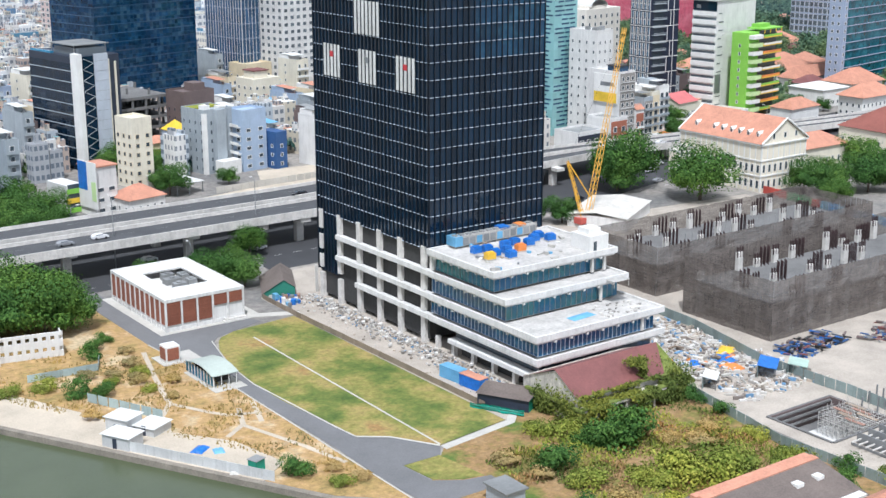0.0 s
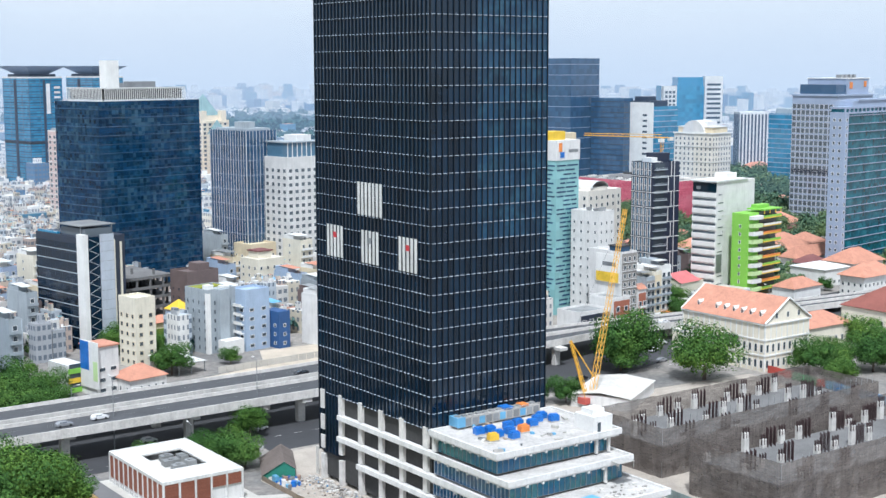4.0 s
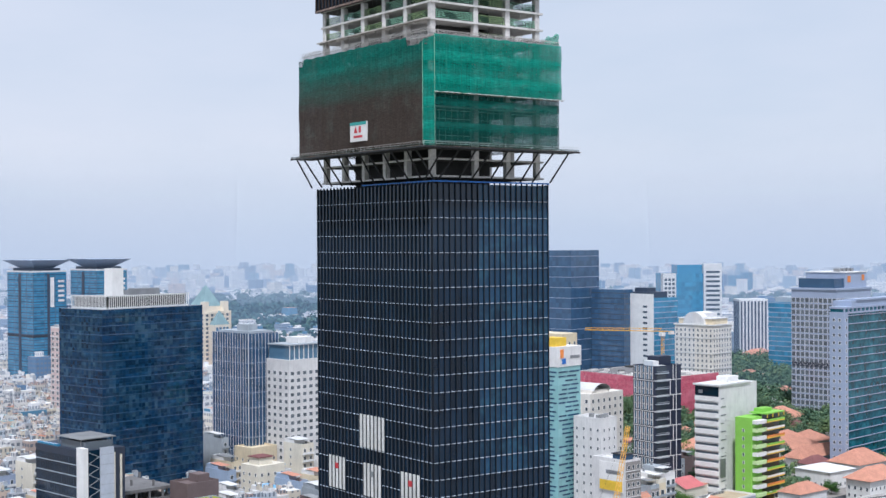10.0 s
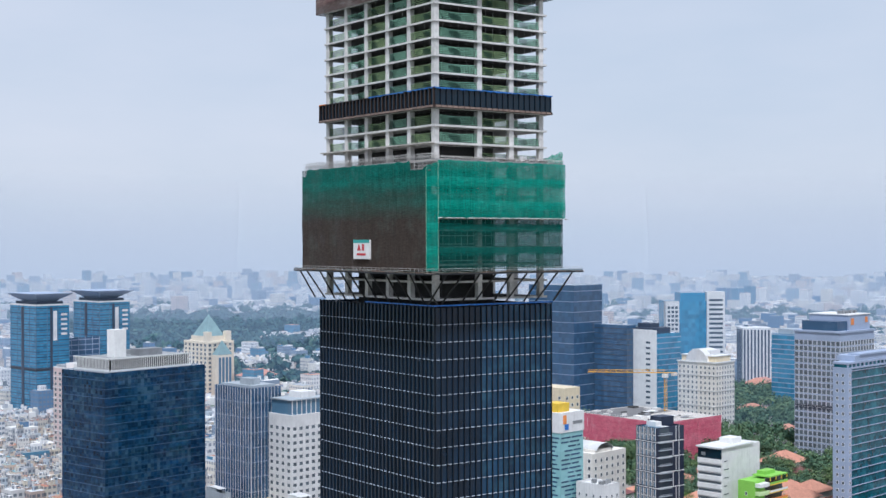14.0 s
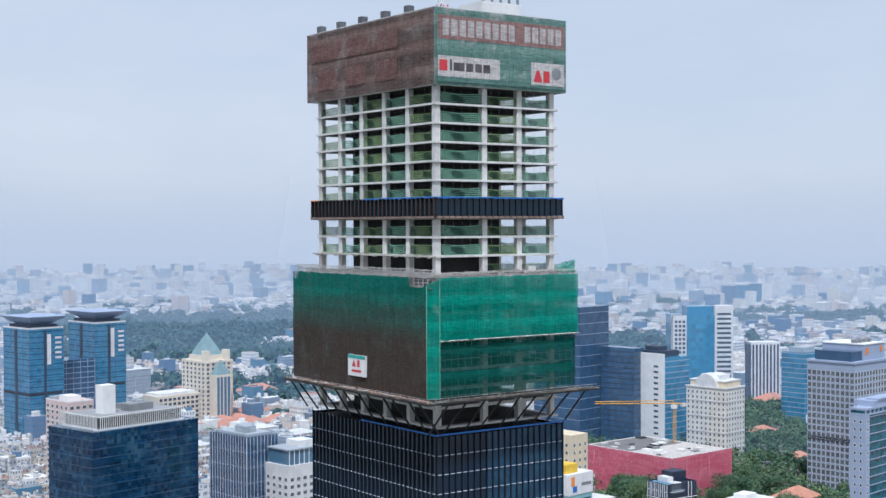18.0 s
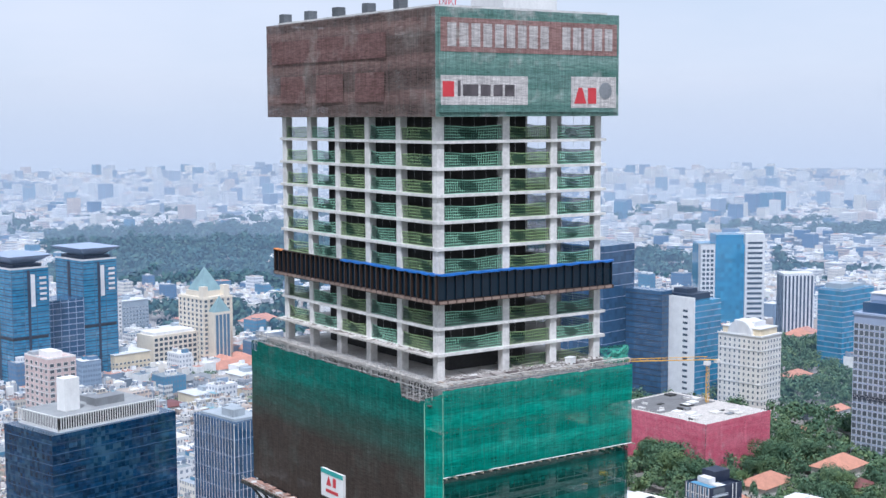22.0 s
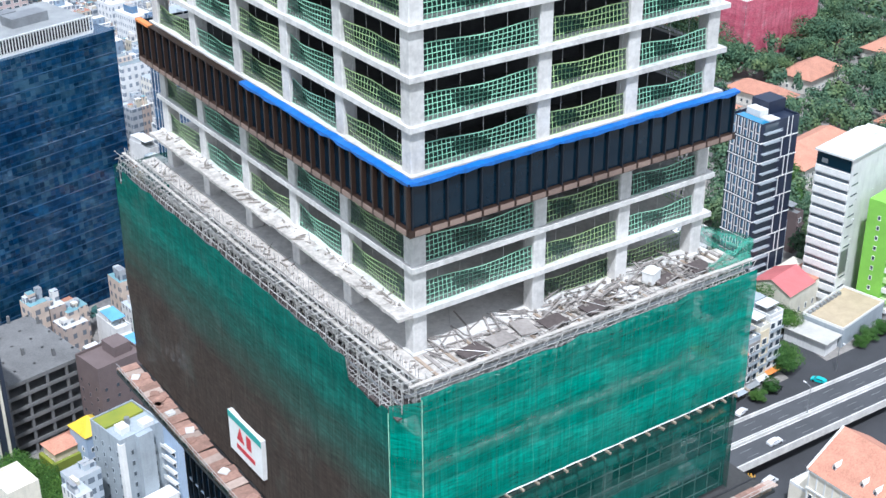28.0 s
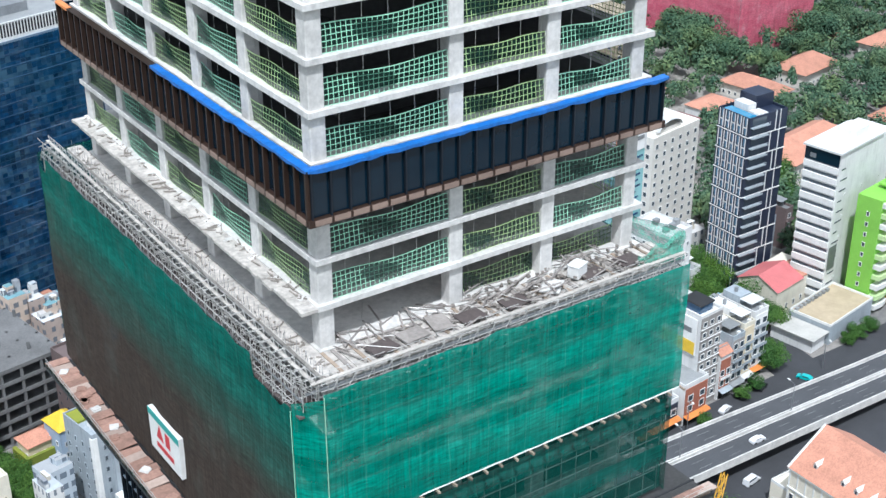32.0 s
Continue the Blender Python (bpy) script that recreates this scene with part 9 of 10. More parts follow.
part("roof", Shape().face([(-0.3, 5.6, 5.3), (22.6, 5.6, 5.3), (26.8, 12.5, 9.3), (-0.3, 12.5, 9.3)]).face([(-0.3, 12.5, 9.3), (26.8, 12.5, 9.3), (26.8, 23, 4.6), (-0.3, 23, 4.6)]).face([(22.6, 5.6, 5.3), (27, 5.6, 5.3), (26.8, 12.5, 9.3)], 1), (ROOF_M, MOSS), rh, "maroon metal roof")
part("eave_board", Box(-0.3, 5.45, 4.7, 26.9, 5.6, 5.25), OLDW, rh)
part("ledge", Box(-1.2, 3.4, 3.3, 27.6, 5.9, 3.75), OLDW, rh, "stained concrete ledge")
part("moss", Shape().box(-1.2, 3.3, 3.76, 27.6, 4.6, 3.95).box(-0.3, 5.2, 5.26, 27.0, 5.9, 5.42).box(-1.3, 3.2, 3.4, -0.6, 20, 3.9), MOSS, rh, "moss along the ledge and eaves")
for i in range(8):
    part("ledge_post", Box(-0.6 + i * 3.7, 3.7, 0, -0.1 + i * 3.7, 4.2, 3.3), OLDW, rh)
    part("window", window_mesh(1.3, 1.5, OLDW), None, rh, m=Matrix.Translation((2 + i * 3.2, 6, 1.2)))

# ---- old roofs by the garden, small roofed kiosk ----
old = thing("old_house", "old house with a terracotta ridge and grey tiled slope", "house", pose(-18, -98.6, 0))
part("wall", Box(0.5, -11, 0, 27, 4.5, 3.6), WHITE_R, old)
part("roof", Shape().face([(-1, -12, 2.8), (28, -12, 2.8), (27, -1.0, 6.2), (0, -1.0, 6.2)]).face([(0, 0.6, 6.2), (27, 0.6, 6.2), (28, 6, 3.2), (-1, 6, 3.2)]), ROOF_D, old, "grey weathered tile slope")
part("ridge", Shape().prism([(0, -1.0), (27, -1.0), (27, 0.6), (0, 0.6)], 6.0, 6.4).box(-0.2, 0.5, 5.4, 27.2, 2.2, 6.1), ROOF_R, old, "terracotta ridge strip")
for x in (17, 22):
    part("skylight", Box(x, -5, 4.9, x + 1.6, -3.6, 5.6), WHITE, old)
old2 = thing("old_house", "old house with a terracotta tile roof", "house", pose(2, -118, 0))
part("wall", Box(0, 0, 0, 18, 7, 3.8), WHITE_R, old2)
hip(old2, 18, 7, 3.8, 2.6, ROOF_R)
ks = thing("gate_house", "small flat-roofed gate house", "gate house", pose(-37.6, -74.5, 0.05))
part("wall", Box(0, 0, 0, 4, 5.4, 2.9), GREYW, ks)
part("roof", Box(-0.4, -0.4, 2.9, 4.4, 5.8, 3.2), ROOF_G, ks)
windows(ks, 4, 5.4, 3.6, 1, 2, 3, 1.0, 1.2)

# ---- the long pale building with the terracotta roof ----
MUC = mat("pale_cream_render", (0.82, 0.75, 0.62), 0.8, big=0.1, streak=0.15)
mu = plot("museum_building", "long cream colonial building with a terracotta roof and dormers", 175.1, 58.4, 22, 36.8, 16.3, 0, MUC)
EV, RG = 16.2, 23.9            # eaves and ridge
part("roof", Shape().face([(-0.6, -0.6, EV), (11, -0.6, RG), (11, 37.4, RG), (-0.6, 37.4, EV)]).face([(11, -0.6, RG), (22.6, -0.6, EV), (22.6, 37.4, EV), (11, 37.4, RG)]), ROOF_R, mu, "terracotta tile roof")
for y in (0, 36.8):
    part("gable", Shape().face([(0, y, 16.3), (22, y, 16.3), (11, y, RG - 0.4)][:: 1 if y == 0 else -1]), MUC, mu)
for z, o in ((5.2, 0.3), (10.4, 0.3), (15.65, 0.5)):
    part("cornice", Shape().prism([(-o, -o), (22 + o, -o), (22 + o, -0.02), (-0.02, -0.02), (-0.02, 36.8 + o), (-o, 36.8 + o)], z, z + 0.45), WHITE, mu)
windows(mu, 22, 36.8, 16.6, 8, 15, 5.2, 1.3, 2.7, 1.3, WHITE, 0.2)
for i in range(16):            # flat pilasters between the windows
    part("pilaster", Box(-0.14, i * 2.44 - 0.1, 0.2, 0, i * 2.44 + 0.3, 15.6), WHITE, mu)
for i in range(9):
    part("pilaster", Box(i * 2.71 - 0.1, -0.14, 0.2, i * 2.71 + 0.3, 0, 15.6), WHITE, mu)
part("raking_cornice", Shape().tube((-0.6, -0.4, EV + 0.1), (11, -0.4, RG), 0.35, 4), WHITE, mu)
part("raking_cornice", Shape().tube((11, -0.4, RG), (22.6, -0.4, EV + 0.1), 0.35, 4), WHITE, mu)
part("raking_cornice", Shape().tube((-0.6, 37.2, EV + 0.1), (11, 37.2, RG), 0.3, 4), WHITE, mu)
for x in (5.5, 11, 16.5):
    part("window", window_mesh(1.2, 1.9, WHITE), None, mu, m=Matrix.Translation((x, 0, 17.4)))
dm = Shape().box(0, -0.75, 0, 2.4, 0.75, 1.7).face([(-0.02, -0.75, 1.7), (-0.02, 0, 2.6), (-0.02, 0.75, 1.7)]).mesh("dormer", WHITE)
dmr = Shape().face([(-0.3, -1.0, 1.55), (3.6, -1.0, 1.55), (3.6, 0, 2.7), (-0.3, 0, 2.7)]).face([(-0.3, 0, 2.7), (3.6, 0, 2.7), (3.6, 1.0, 1.55), (-0.3, 1.0, 1.55)]).mesh("dormer_roof", WHITE)
dmw = Box(-0.08, -0.4, 0.2, -0.03, 0.4, 1.5).mesh("dormer_window", GLASS_W)
for y in (4, 8.2, 12, 15.6, 19.6, 23.4, 31.6):
    dob = part("dormer", dm, None, mu, m=Matrix.Translation((2.2, y, 17.7)) @ Matrix.Diagonal((0.75, 0.72, 0.8, 1)))
    part("dormer_roof", dmr, None, dob)
    part("dormer_window", dmw, None, dob)
an = plot("museum_wing", "low cream wing with a terracotta roof", 198.4, 62, 26, 14, 11, 0, MUC)
hip(an, 26, 14, 11, 4, ROOF_R)
windows(an, 26, 14, 11, 8, 0, 4, 1.2, 2.2, 1.0, WHITE)
an = plot("museum_annex", "small flat-roofed cream annex behind the museum", 177, 96, 9, 6, 7, 0, MUC)
part("parapet", parapet(9, 6, 7), WHITE, an)
windows(an, 9, 6, 7.5, 3, 2, 3.4, 1.2, 1.8, 1.0, WHITE)
an = plot("museum_wing", "cream building with a dark red hipped roof", 250, 62, 34, 24, 11, 0, MUC)
hip(an, 34, 24, 11, 8, mat("dark_red_tiles", (0.26, 0.09, 0.07), 0.85, big=0.25, fine=0.3))
windows(an, 34, 24, 11, 10, 6, 4, 1.2, 2.2, 1.0, WHITE)
wall_ = thing("mural_wall", "long low wall painted in bright stripes", "wall")
MC = [mat("mural_red", (0.5, 0.08, 0.06), 0.7), mat("mural_green", (0.10, 0.32, 0.14), 0.7), mat("mural_blue", (0.07, 0.30, 0.62), 0.7), mat("mural_sky", (0.25, 0.5, 0.68), 0.7)]
for i in range(16):
    part("painted_panel", Box(0, 0, 0, 0.3, 3.55, 2.4), MC[0 if i < 3 else 1 if i < 6 else 0 if i < 7 else 2 + i % 2], wall_, m=pose(176.3 - i * 0.35, 54 - i * 3.6, 0.04, 0, 0, 6))
wh = thing("warehouse", "low warehouse with a pale sheet roof", "warehouse", pose(112, 52, 0.03, 0, 0, 14))
part("wall", Box(0, 0, 0, 26, 18, 3.8), WHITE_R, wh)
wh.matrix_basis = pose(104, 47, 0.03, 0, 0, 30)
part("roof", Shape().face([(-0.5, -0.5, 3.8), (26.5, -0.5, 3.8), (26.5, 9, 4.9), (-0.5, 9, 4.9)]).face([(-0.5, 9, 4.9), (26.5, 9, 4.9), (26.5, 18.5, 3.8), (-0.5, 18.5, 3.8)]), mat("dusty_pale_sheet", (0.63, 0.60, 0.55), 0.8, big=0.25, fine=0.2, streak=0.3), wh, "pale sheet roof")

# ---- sheds and houses by the avenue ----
ca_ = thing("open_canopy", "long low shed with a pale sheet roof", "shed", pose(17.5, 166.5, 0.04, 0, 0, 8))
part("roof", Shape().face([(0, 0, 4.2), (11, 0, 3.8), (9, 17, 4.6), (-1, 17, 4.6)]).face([(0, 0, 4.1), (-1, 17, 4.5), (9, 17, 4.5), (11, 0, 3.7)]), ROOF_W, ca_, "pale sheet roof")
for x, y in ((0.4, 0.4), (5, 0.4), (10.2, 0.4), (0, 8), (9.4, 8), (-0.6, 16), (8.4, 16)):
    part("post", Box(x, y, 0, x + 0.25, y + 0.25, 3.8), STEEL, ca_)
part("rear_wall", Box(-0.8, 16.5, 0, 8.8, 16.7, 4.3), OLDW, ca_)
pb = plot("house", "dark purple-brown apartment house with small windows", 47.5, 222.5, 14, 11, 24, 10, BROWNW)
windows(pb, 14, 11, 24, 4, 3, 3.2, 1.0, 1.2, fm=BROWNW)
part("parapet", parapet(14, 11, 24), BROWNW, pb)
part("roof_room", Box(7, 3, 24, 12, 9, 27), BROWNW, pb)
ls = plot("shop_house", "low shop with a lime yellow front", -20, 164, 5.5, 12, 9, 10, WHITE_R)
for k in range(3):
    part("front_band", Box(-0.2, -0.4, 0.4 + k * 3.0, 5.6, 0, 1.9 + k * 3.0), GREEN1 if k != 1 else YELP, ls, "lime yellow band")
    part("window", Box(0.2, -0.1, 1.9 + k * 3.0, 5.3, 0, 3.3 + k * 3.0), GLASS_W, ls)
cb = plot("house", "cream stepped house with a terracotta roof room", 103, 272, 14, 12, 19, 10, YELL)
windows(cb, 14, 12, 19, 4, 3, 3.3, 1.2, 1.4)
part("roof_room", Box(2, 2, 19, 9, 9, 22), YELL, cb)
part("roof", Box(1.5, 1.5, 22, 9.5, 9.5, 22.4), ROOF_M, cb)
cb = plot("house", "ochre yellow house with a flat roof", 128, 326, 15, 13, 17, 10, CREAM)
windows(cb, 15, 13, 17, 4, 3, 3.3, 1.2, 1.4)
part("parapet", parapet(15, 13, 17), CREAM, cb)
fence("boundary_wall", [(30, 163), (58, 164.5), (84, 166)], 2.2, PAVE, "pale plastered boundary wall along the avenue", 3.0, 0.5)
wh_ = plot("hall_building", "long white two-storey hall with a pale roof", 331, 158, 19, 19, 8, 3, WHITE)
windows(wh_, 19, 19, 8.4, 6, 6, 3.6, 1.2, 1.5)
hip(wh_, 19, 19, 8, 2.5, ROOF_W)
for x, y, wx, wy, h_, rh_, mm in ((358, 163, 24, 16, 8, 6, ROOF_R), (356, 195, 40, 9, 7, 5, ROOF_R), (352, 184, 14, 9, 6, 3.5, ROOF_M), (404, 228, 18, 16, 7, 5, ROOF_R), (322, 130, 24, 12, 9, 5, ROOF_R)):
    ob = plot("villa", "pale colonial villa with a large terracotta hipped roof", x, y, wx, wy, h_, 3, WHITE, "house")
    hip(ob, wx, wy, h_, rh_, mm, 1.2)
    windows(ob, wx, wy, h_ + 0.4, int(wx / 3), int(wy / 3), 3.4, 1.2, 1.6, 1.0)

# ---- the yellow villa and shops by the flyover ----
vl = plot("villa", "yellow colonial villa with a pink metal roof", 246, 165, 24, 14, 9, 10, YELL)
part("roof", Shape().face([(-0.5, -0.5, 9), (14, -0.5, 9), (14, 7, 12.5), (-0.5, 7, 12.5)]).face([(-0.5, 7, 12.5), (14, 7, 12.5), (14, 14.5, 9), (-0.5, 14.5, 9)]), mat("pink_metal_roof", (0.55, 0.16, 0.16), 0.6, big=0.2), vl, "pink metal roof")
part("gable", Shape().face([(0, 0, 9), (0, 7, 12.3), (0, 14, 9)]), YELL, vl)
windows(vl, 24, 14, 9.5, 6, 3, 4.2, 1.1, 1.9, 1.2, WHITE)
part("flat_roof", Box(14, 0, 9, 24, 9, 9.5), ROOF_R, vl)
vl = plot("shop_building", "low shop with a tan flat roof and plant on top", 247.5, 145, 24, 14, 6, 10, GREYW)
part("parapet", parapet(24, 14, 6), WHITE, vl)
part("roof", Box(0.3, 0.3, 6, 23.7, 13.7, 6.15), mat("tan_roof", (0.46, 0.37, 0.25), 0.9, big=0.2), vl)
for i in range(9):
    part("roof_unit", Box(1 + i * 2.1, 12, 6.15, 2.2 + i * 2.1, 13, 7.1), ROOF_G, vl)
vl = plot("shop_building", "low shop with a white awning roof", 239.5, 144.5, 7, 14, 4.5, 10, WHITE_R)
part("awning", Box(-1, -1, 4.5, 7.5, 14, 4.8), PAVE, vl, "dusty pale awning roof")
REDB = mat("red_brick_front", (0.36, 0.13, 0.08), 0.9, big=0.25, fine=0.4, fs=5.0)
for nx, ny, wx, wy, h, mm, fm_, nw, lb in ((166, 138.5, 16, 12, 8.4, WHITE_R, DARKW, 4, "low dark-fronted shop under an awning"), (182.6, 138.6, 9.4, 12, 12.2, WHITE_R, REDB, 2, "white corner shop with a red-brown front panel"),
                                           (199.4, 142.6, 4.8, 13, 13.2, WHITE_R, REDB, 2, "narrow red brick shop house with white window bays"), (204.4, 143.4, 5.2, 14, 17.4, GREYW, TAUPE, 2, "grey shop house with a roof terrace"),
                                           (209.8, 144.6, 4.6, 14, 19.0, YELL, CREAM, 1, "cream narrow shop house with a cluttered roof"), (214.6, 145.6, 6.0, 13, 20.9, WHITE_R, WHITE, 2, "white narrow shop house with tall windows")):
    hs = plot("shop_house", lb, nx, ny, wx, wy, h, 5, mm)
    part("front_panel", Box(0.35, -0.18, 3.4, wx - 0.35, -0.01, h - 0.7), fm_, hs)
    part("shop_opening", Box(0.4, -0.1, 0.1, wx - 0.4, 0, 3.0), BLACKM, hs, "dark open shop front")
    for k in range(int((h - 3.6) / 3.2)):
        for i in range(nw):
            part("window", window_mesh(min(2.0, wx / nw - 0.8), 2.0), None, hs, m=Matrix.Translation((wx * (i + 0.5) / nw, -0.18, 4.1 + k * 3.2)))
        if wx < 9 and k:
            part("balcony", Shape().box(0.4, -1.0, 3.5 + k * 3.2, wx - 0.4, -0.19, 3.65 + k * 3.2).box(0.4, -1.0, 3.65 + k * 3.2, wx - 0.4, -0.94, 4.4 + k * 3.2), GREYW if nx > 204 else WHITE, hs)
        if wx != 16:
            part("window", window_mesh(1.1, 1.3), None, hs, m=pose(0, 4.5, 4.6 + k * 3.2, 0, 0, -90))
    part("parapet", parapet(wx, wy, h), mm, hs)
    part("roof", Box(0.3, 0.3, h, wx - 0.3, wy - 0.3, h + 0.08), ROOF_G, hs)
    if wx < 9:
        part("roof_room", Box(0.6, 6, h + 0.08, wx - 0.6, wy - 1, h + 2.7), WHITE if nx < 212 else GREYW, hs)
        part("roof_sheet", Box(0.2, 1.5, h + 2.3, wx - 0.2, 5.8, h + 2.4), ROOF_G if nx < 206 else ROOF_W, hs)
        for x in (0.3, wx - 0.4):
            part("post", Box(x, 1.6, h + 0.08, x + 0.1, 1.7, h + 2.3), STEEL, hs)
        part("water_tank", Shape().tube((wx * 0.4, 9, h + 2.7), (wx * 0.4, 9, h + 4.0), 0.55, 10), STEEL, hs)
        part("roof_unit", Box(wx * 0.55, 0.6, h + 0.08, wx * 0.55 + 1.1, 1.3, h + 0.9), WHITE, hs)
    part("awning", Shape().face([(0, -0.2, 3.3), (0, -1.9, 2.8), (wx, -1.9, 2.8), (wx, -0.2, 3.3)]).face([(0, -0.2, 3.25), (wx, -0.2, 3.25), (wx, -1.9, 2.75), (0, -1.9, 2.75)]), (ROOF_G, ROOF_W, TARP_ORG, GREYW)[int(nx) % 4], hs)
gb = thing("gable_roof", "small terracotta gable on the brick shop house", "roof", pose(199.4, 142.6, 13.98, 0, 0, 5))
part("slope", Shape().face([(-0.2, -0.4, 0), (5, -0.4, 0), (5, 2.2, 1.9), (-0.2, 2.2, 1.9)]).face([(-0.2, 2.2, 1.9), (5, 2.2, 1.9), (5, 4.8, 0), (-0.2, 4.8, 0)]), ROOF_R, gb)


# ---- trees and shrubs ----
def crown(r, n, rad, hgt, leaf, lobes=7):
    s = Shape()
    cs = [(Vector((0, 0, 0.05 * hgt)), 0.62)] + [(Vector((math.cos(a) * rad * r.uniform(0.25, 0.85), math.sin(a) * rad * r.uniform(0.25, 0.85), r.uniform(-0.32, 0.40) * hgt)), r.uniform(0.28, 0.60)) for a in [6.283 * i / lobes + r.uniform(-.4, .4) for i in range(lobes)]]
    for i in range(n):
        c, q = cs[r.randrange(len(cs))]
        d = Vector((r.gauss(0, 1), r.gauss(0, 1), r.gauss(0, 1) * 0.9 + 0.25)).normalized() * (r.uniform(0.35, 1.0) ** 0.5 * (1.0 + 0.22 * abs(r.gauss(0, 1))))
        p = c + Vector((d.x * rad * q, d.y * rad * q, d.z * hgt * 0.5 * q))
        nrm = (d + Vector((r.uniform(-.7, .7), r.uniform(-.7, .7), r.uniform(-.2, .9)))).normalized()
        a = nrm.orthogonal().normalized()
        a.rotate(Matrix.Rotation(r.uniform(0, 6.28), 3, nrm))
        b_ = nrm.cross(a)
        l_ = leaf * r.uniform(0.6, 1.3)
        s.face([p - a * l_ * 0.5, p + b_ * l_ * 0.32, p + a * l_ * 0.5, p - b_ * l_ * 0.32])
    return s


def trunk(r, h, rad, limbs=5):
    s = Shape()
    s.tube((0, 0, 0), (0.1, 0.05, h), rad, 7, rad * 0.55)
    for i in range(limbs):
        a = 6.283 * i / limbs + r.uniform(-.3, .3)
        s.tube((0.08, 0.04, h * r.uniform(0.7, 0.95)), (math.cos(a) * h * 0.55, math.sin(a) * h * 0.55, h * r.uniform(1.3, 1.7)), rad * 0.4, 5, rad * 0.12)
    return s


tr = random.Random(21)
PROTO = []
for i in range(4):
    PROTO.append((trunk(tr, 4.2, 0.42).mesh("trunk", BARK), crown(tr, 10500, 6.5, 9.0, 0.54, 15).mesh("crown", LEAF)))


for i in range(2):             # park trees, leaves tinted blue for haze
    PROTO.append((PROTO[i][0], crown(tr, 7000, 6.0, 10.0, 0.62, 12).mesh("crown", LEAF_P)))


def tree(x, y, sc, i, lab="broad leafy green tree", z=0.0):
    ob = thing("tree", lab, "tree", pose(x, y, z, 0, 0, tr.uniform(0, 360)) @ Matrix.Scale(sc, 4))
    tk, cn = PROTO[4 + i % 2 if y > 255 else i % 4]
    part("trunk", tk, None, ob)
    part("crown", cn, None, ob, m=Matrix.Translation((0, 0, 6.4)))
    return ob


for i, (x, y, sc) in enumerate(((152, 63, 1.55), (143, 90, 1.7), (139, 88, 1.1), (187, 50, 0.95), (193, 44, 0.9), (181, 33, 0.8), (205, 38, 1.1), (215, 30, 1.15), (188, 8, 0.9), (222, 44, 1.1), (228, 60, 1.1), (203, 52, 0.8),
                                 (-66, 58, 1.25), (-72, 64, 1.3), (-62, 66, 1.1), (-78, 56, 1.2), (-84, 62, 1.3), (-60, 57, 0.9), (-70, 72, 1.2), (-90, 70, 1.3), (-78, 74, 1.2),
                                 (16.6, 170, 0.95), (3.2, 90, 0.75), (40, 174, 0.5), (223.5, 146.5, 0.75), (239, 161, 0.85), (237, 171, 0.95), (212, 140.5, 0.35), (188, 135.6, 0.3), (205.5, 139, 0.35), (253, 142.3, 0.35), (258, 143, 0.4), (264, 143.6, 0.4), (240, 187, 1.0), (233, 183, 0.9), (246, 196, 0.9), (232, 176, 0.8), (311, 226, 1.0), (318, 234, 1.0), (332, 243, 1.1), (306, 216, 0.8), (-20, 80, 0.5), (-30, 83, 0.45), (-8, 81, 0.5), (-12, 64, 0.7), (-17, 67, 0.8), (-20, 72, 0.7), (-14, 72, 0.6), (340, 149, 0.5), (352, 152, 0.5), (324, 152, 0.5), (96, 66, 0.7), (20, 207, 0.8), (25, 219, 0.7), (21, 223, 0.8), (28, 212, 0.6), (27, 204, 0.7), (14, 212, 0.8), (-36, 150, 0.9), (-28, 160, 0.8), (-34, 172, 1.0), (-44, 140, 0.9), (-38, 138, 0.8), (-48, 150, 1.0), (-31, 146, 0.7), (-40, 162, 0.9), (-2, 236, 0.7), (-8, 226, 0.7), (90, 72, 0.6), (398, 362, 1.7), (388, 350, 1.8), (400, 376, 1.6), (392, 334, 1.5), (447, 334, 1.7), (456, 333, 1.3), (428, 322, 1.4), (404, 318, 1.2), (485, 352, 1.6), (473, 328, 1.5), (466, 350, 1.4), (440, 281, 1.4), (420, 268, 1.3))):
    tree(x, y, sc, i)
SH = [(crown(tr, 2600, 1.6, 2.4, 0.2, 7), LEAF), (crown(tr, 2400, 1.8, 2.0, 0.2, 9), LEAF_Y), (crown(tr, 1500, 1.5, 1.5, 0.2, 6), DRY)]
SHM = [s_.mesh("bush", m_) for s_, m_ in SH]


def bush(x, y, sc, k, z=0.0):
    solid("bush", SHM[k], None, ("leafy green bush", "yellow-green bush", "dry brown bush")[k] + " on the open ground", "bush", m=pose(x, y, z + 0.7 * sc, 0, 0, tr.uniform(0, 360)) @ Matrix.Scale(sc, 4))


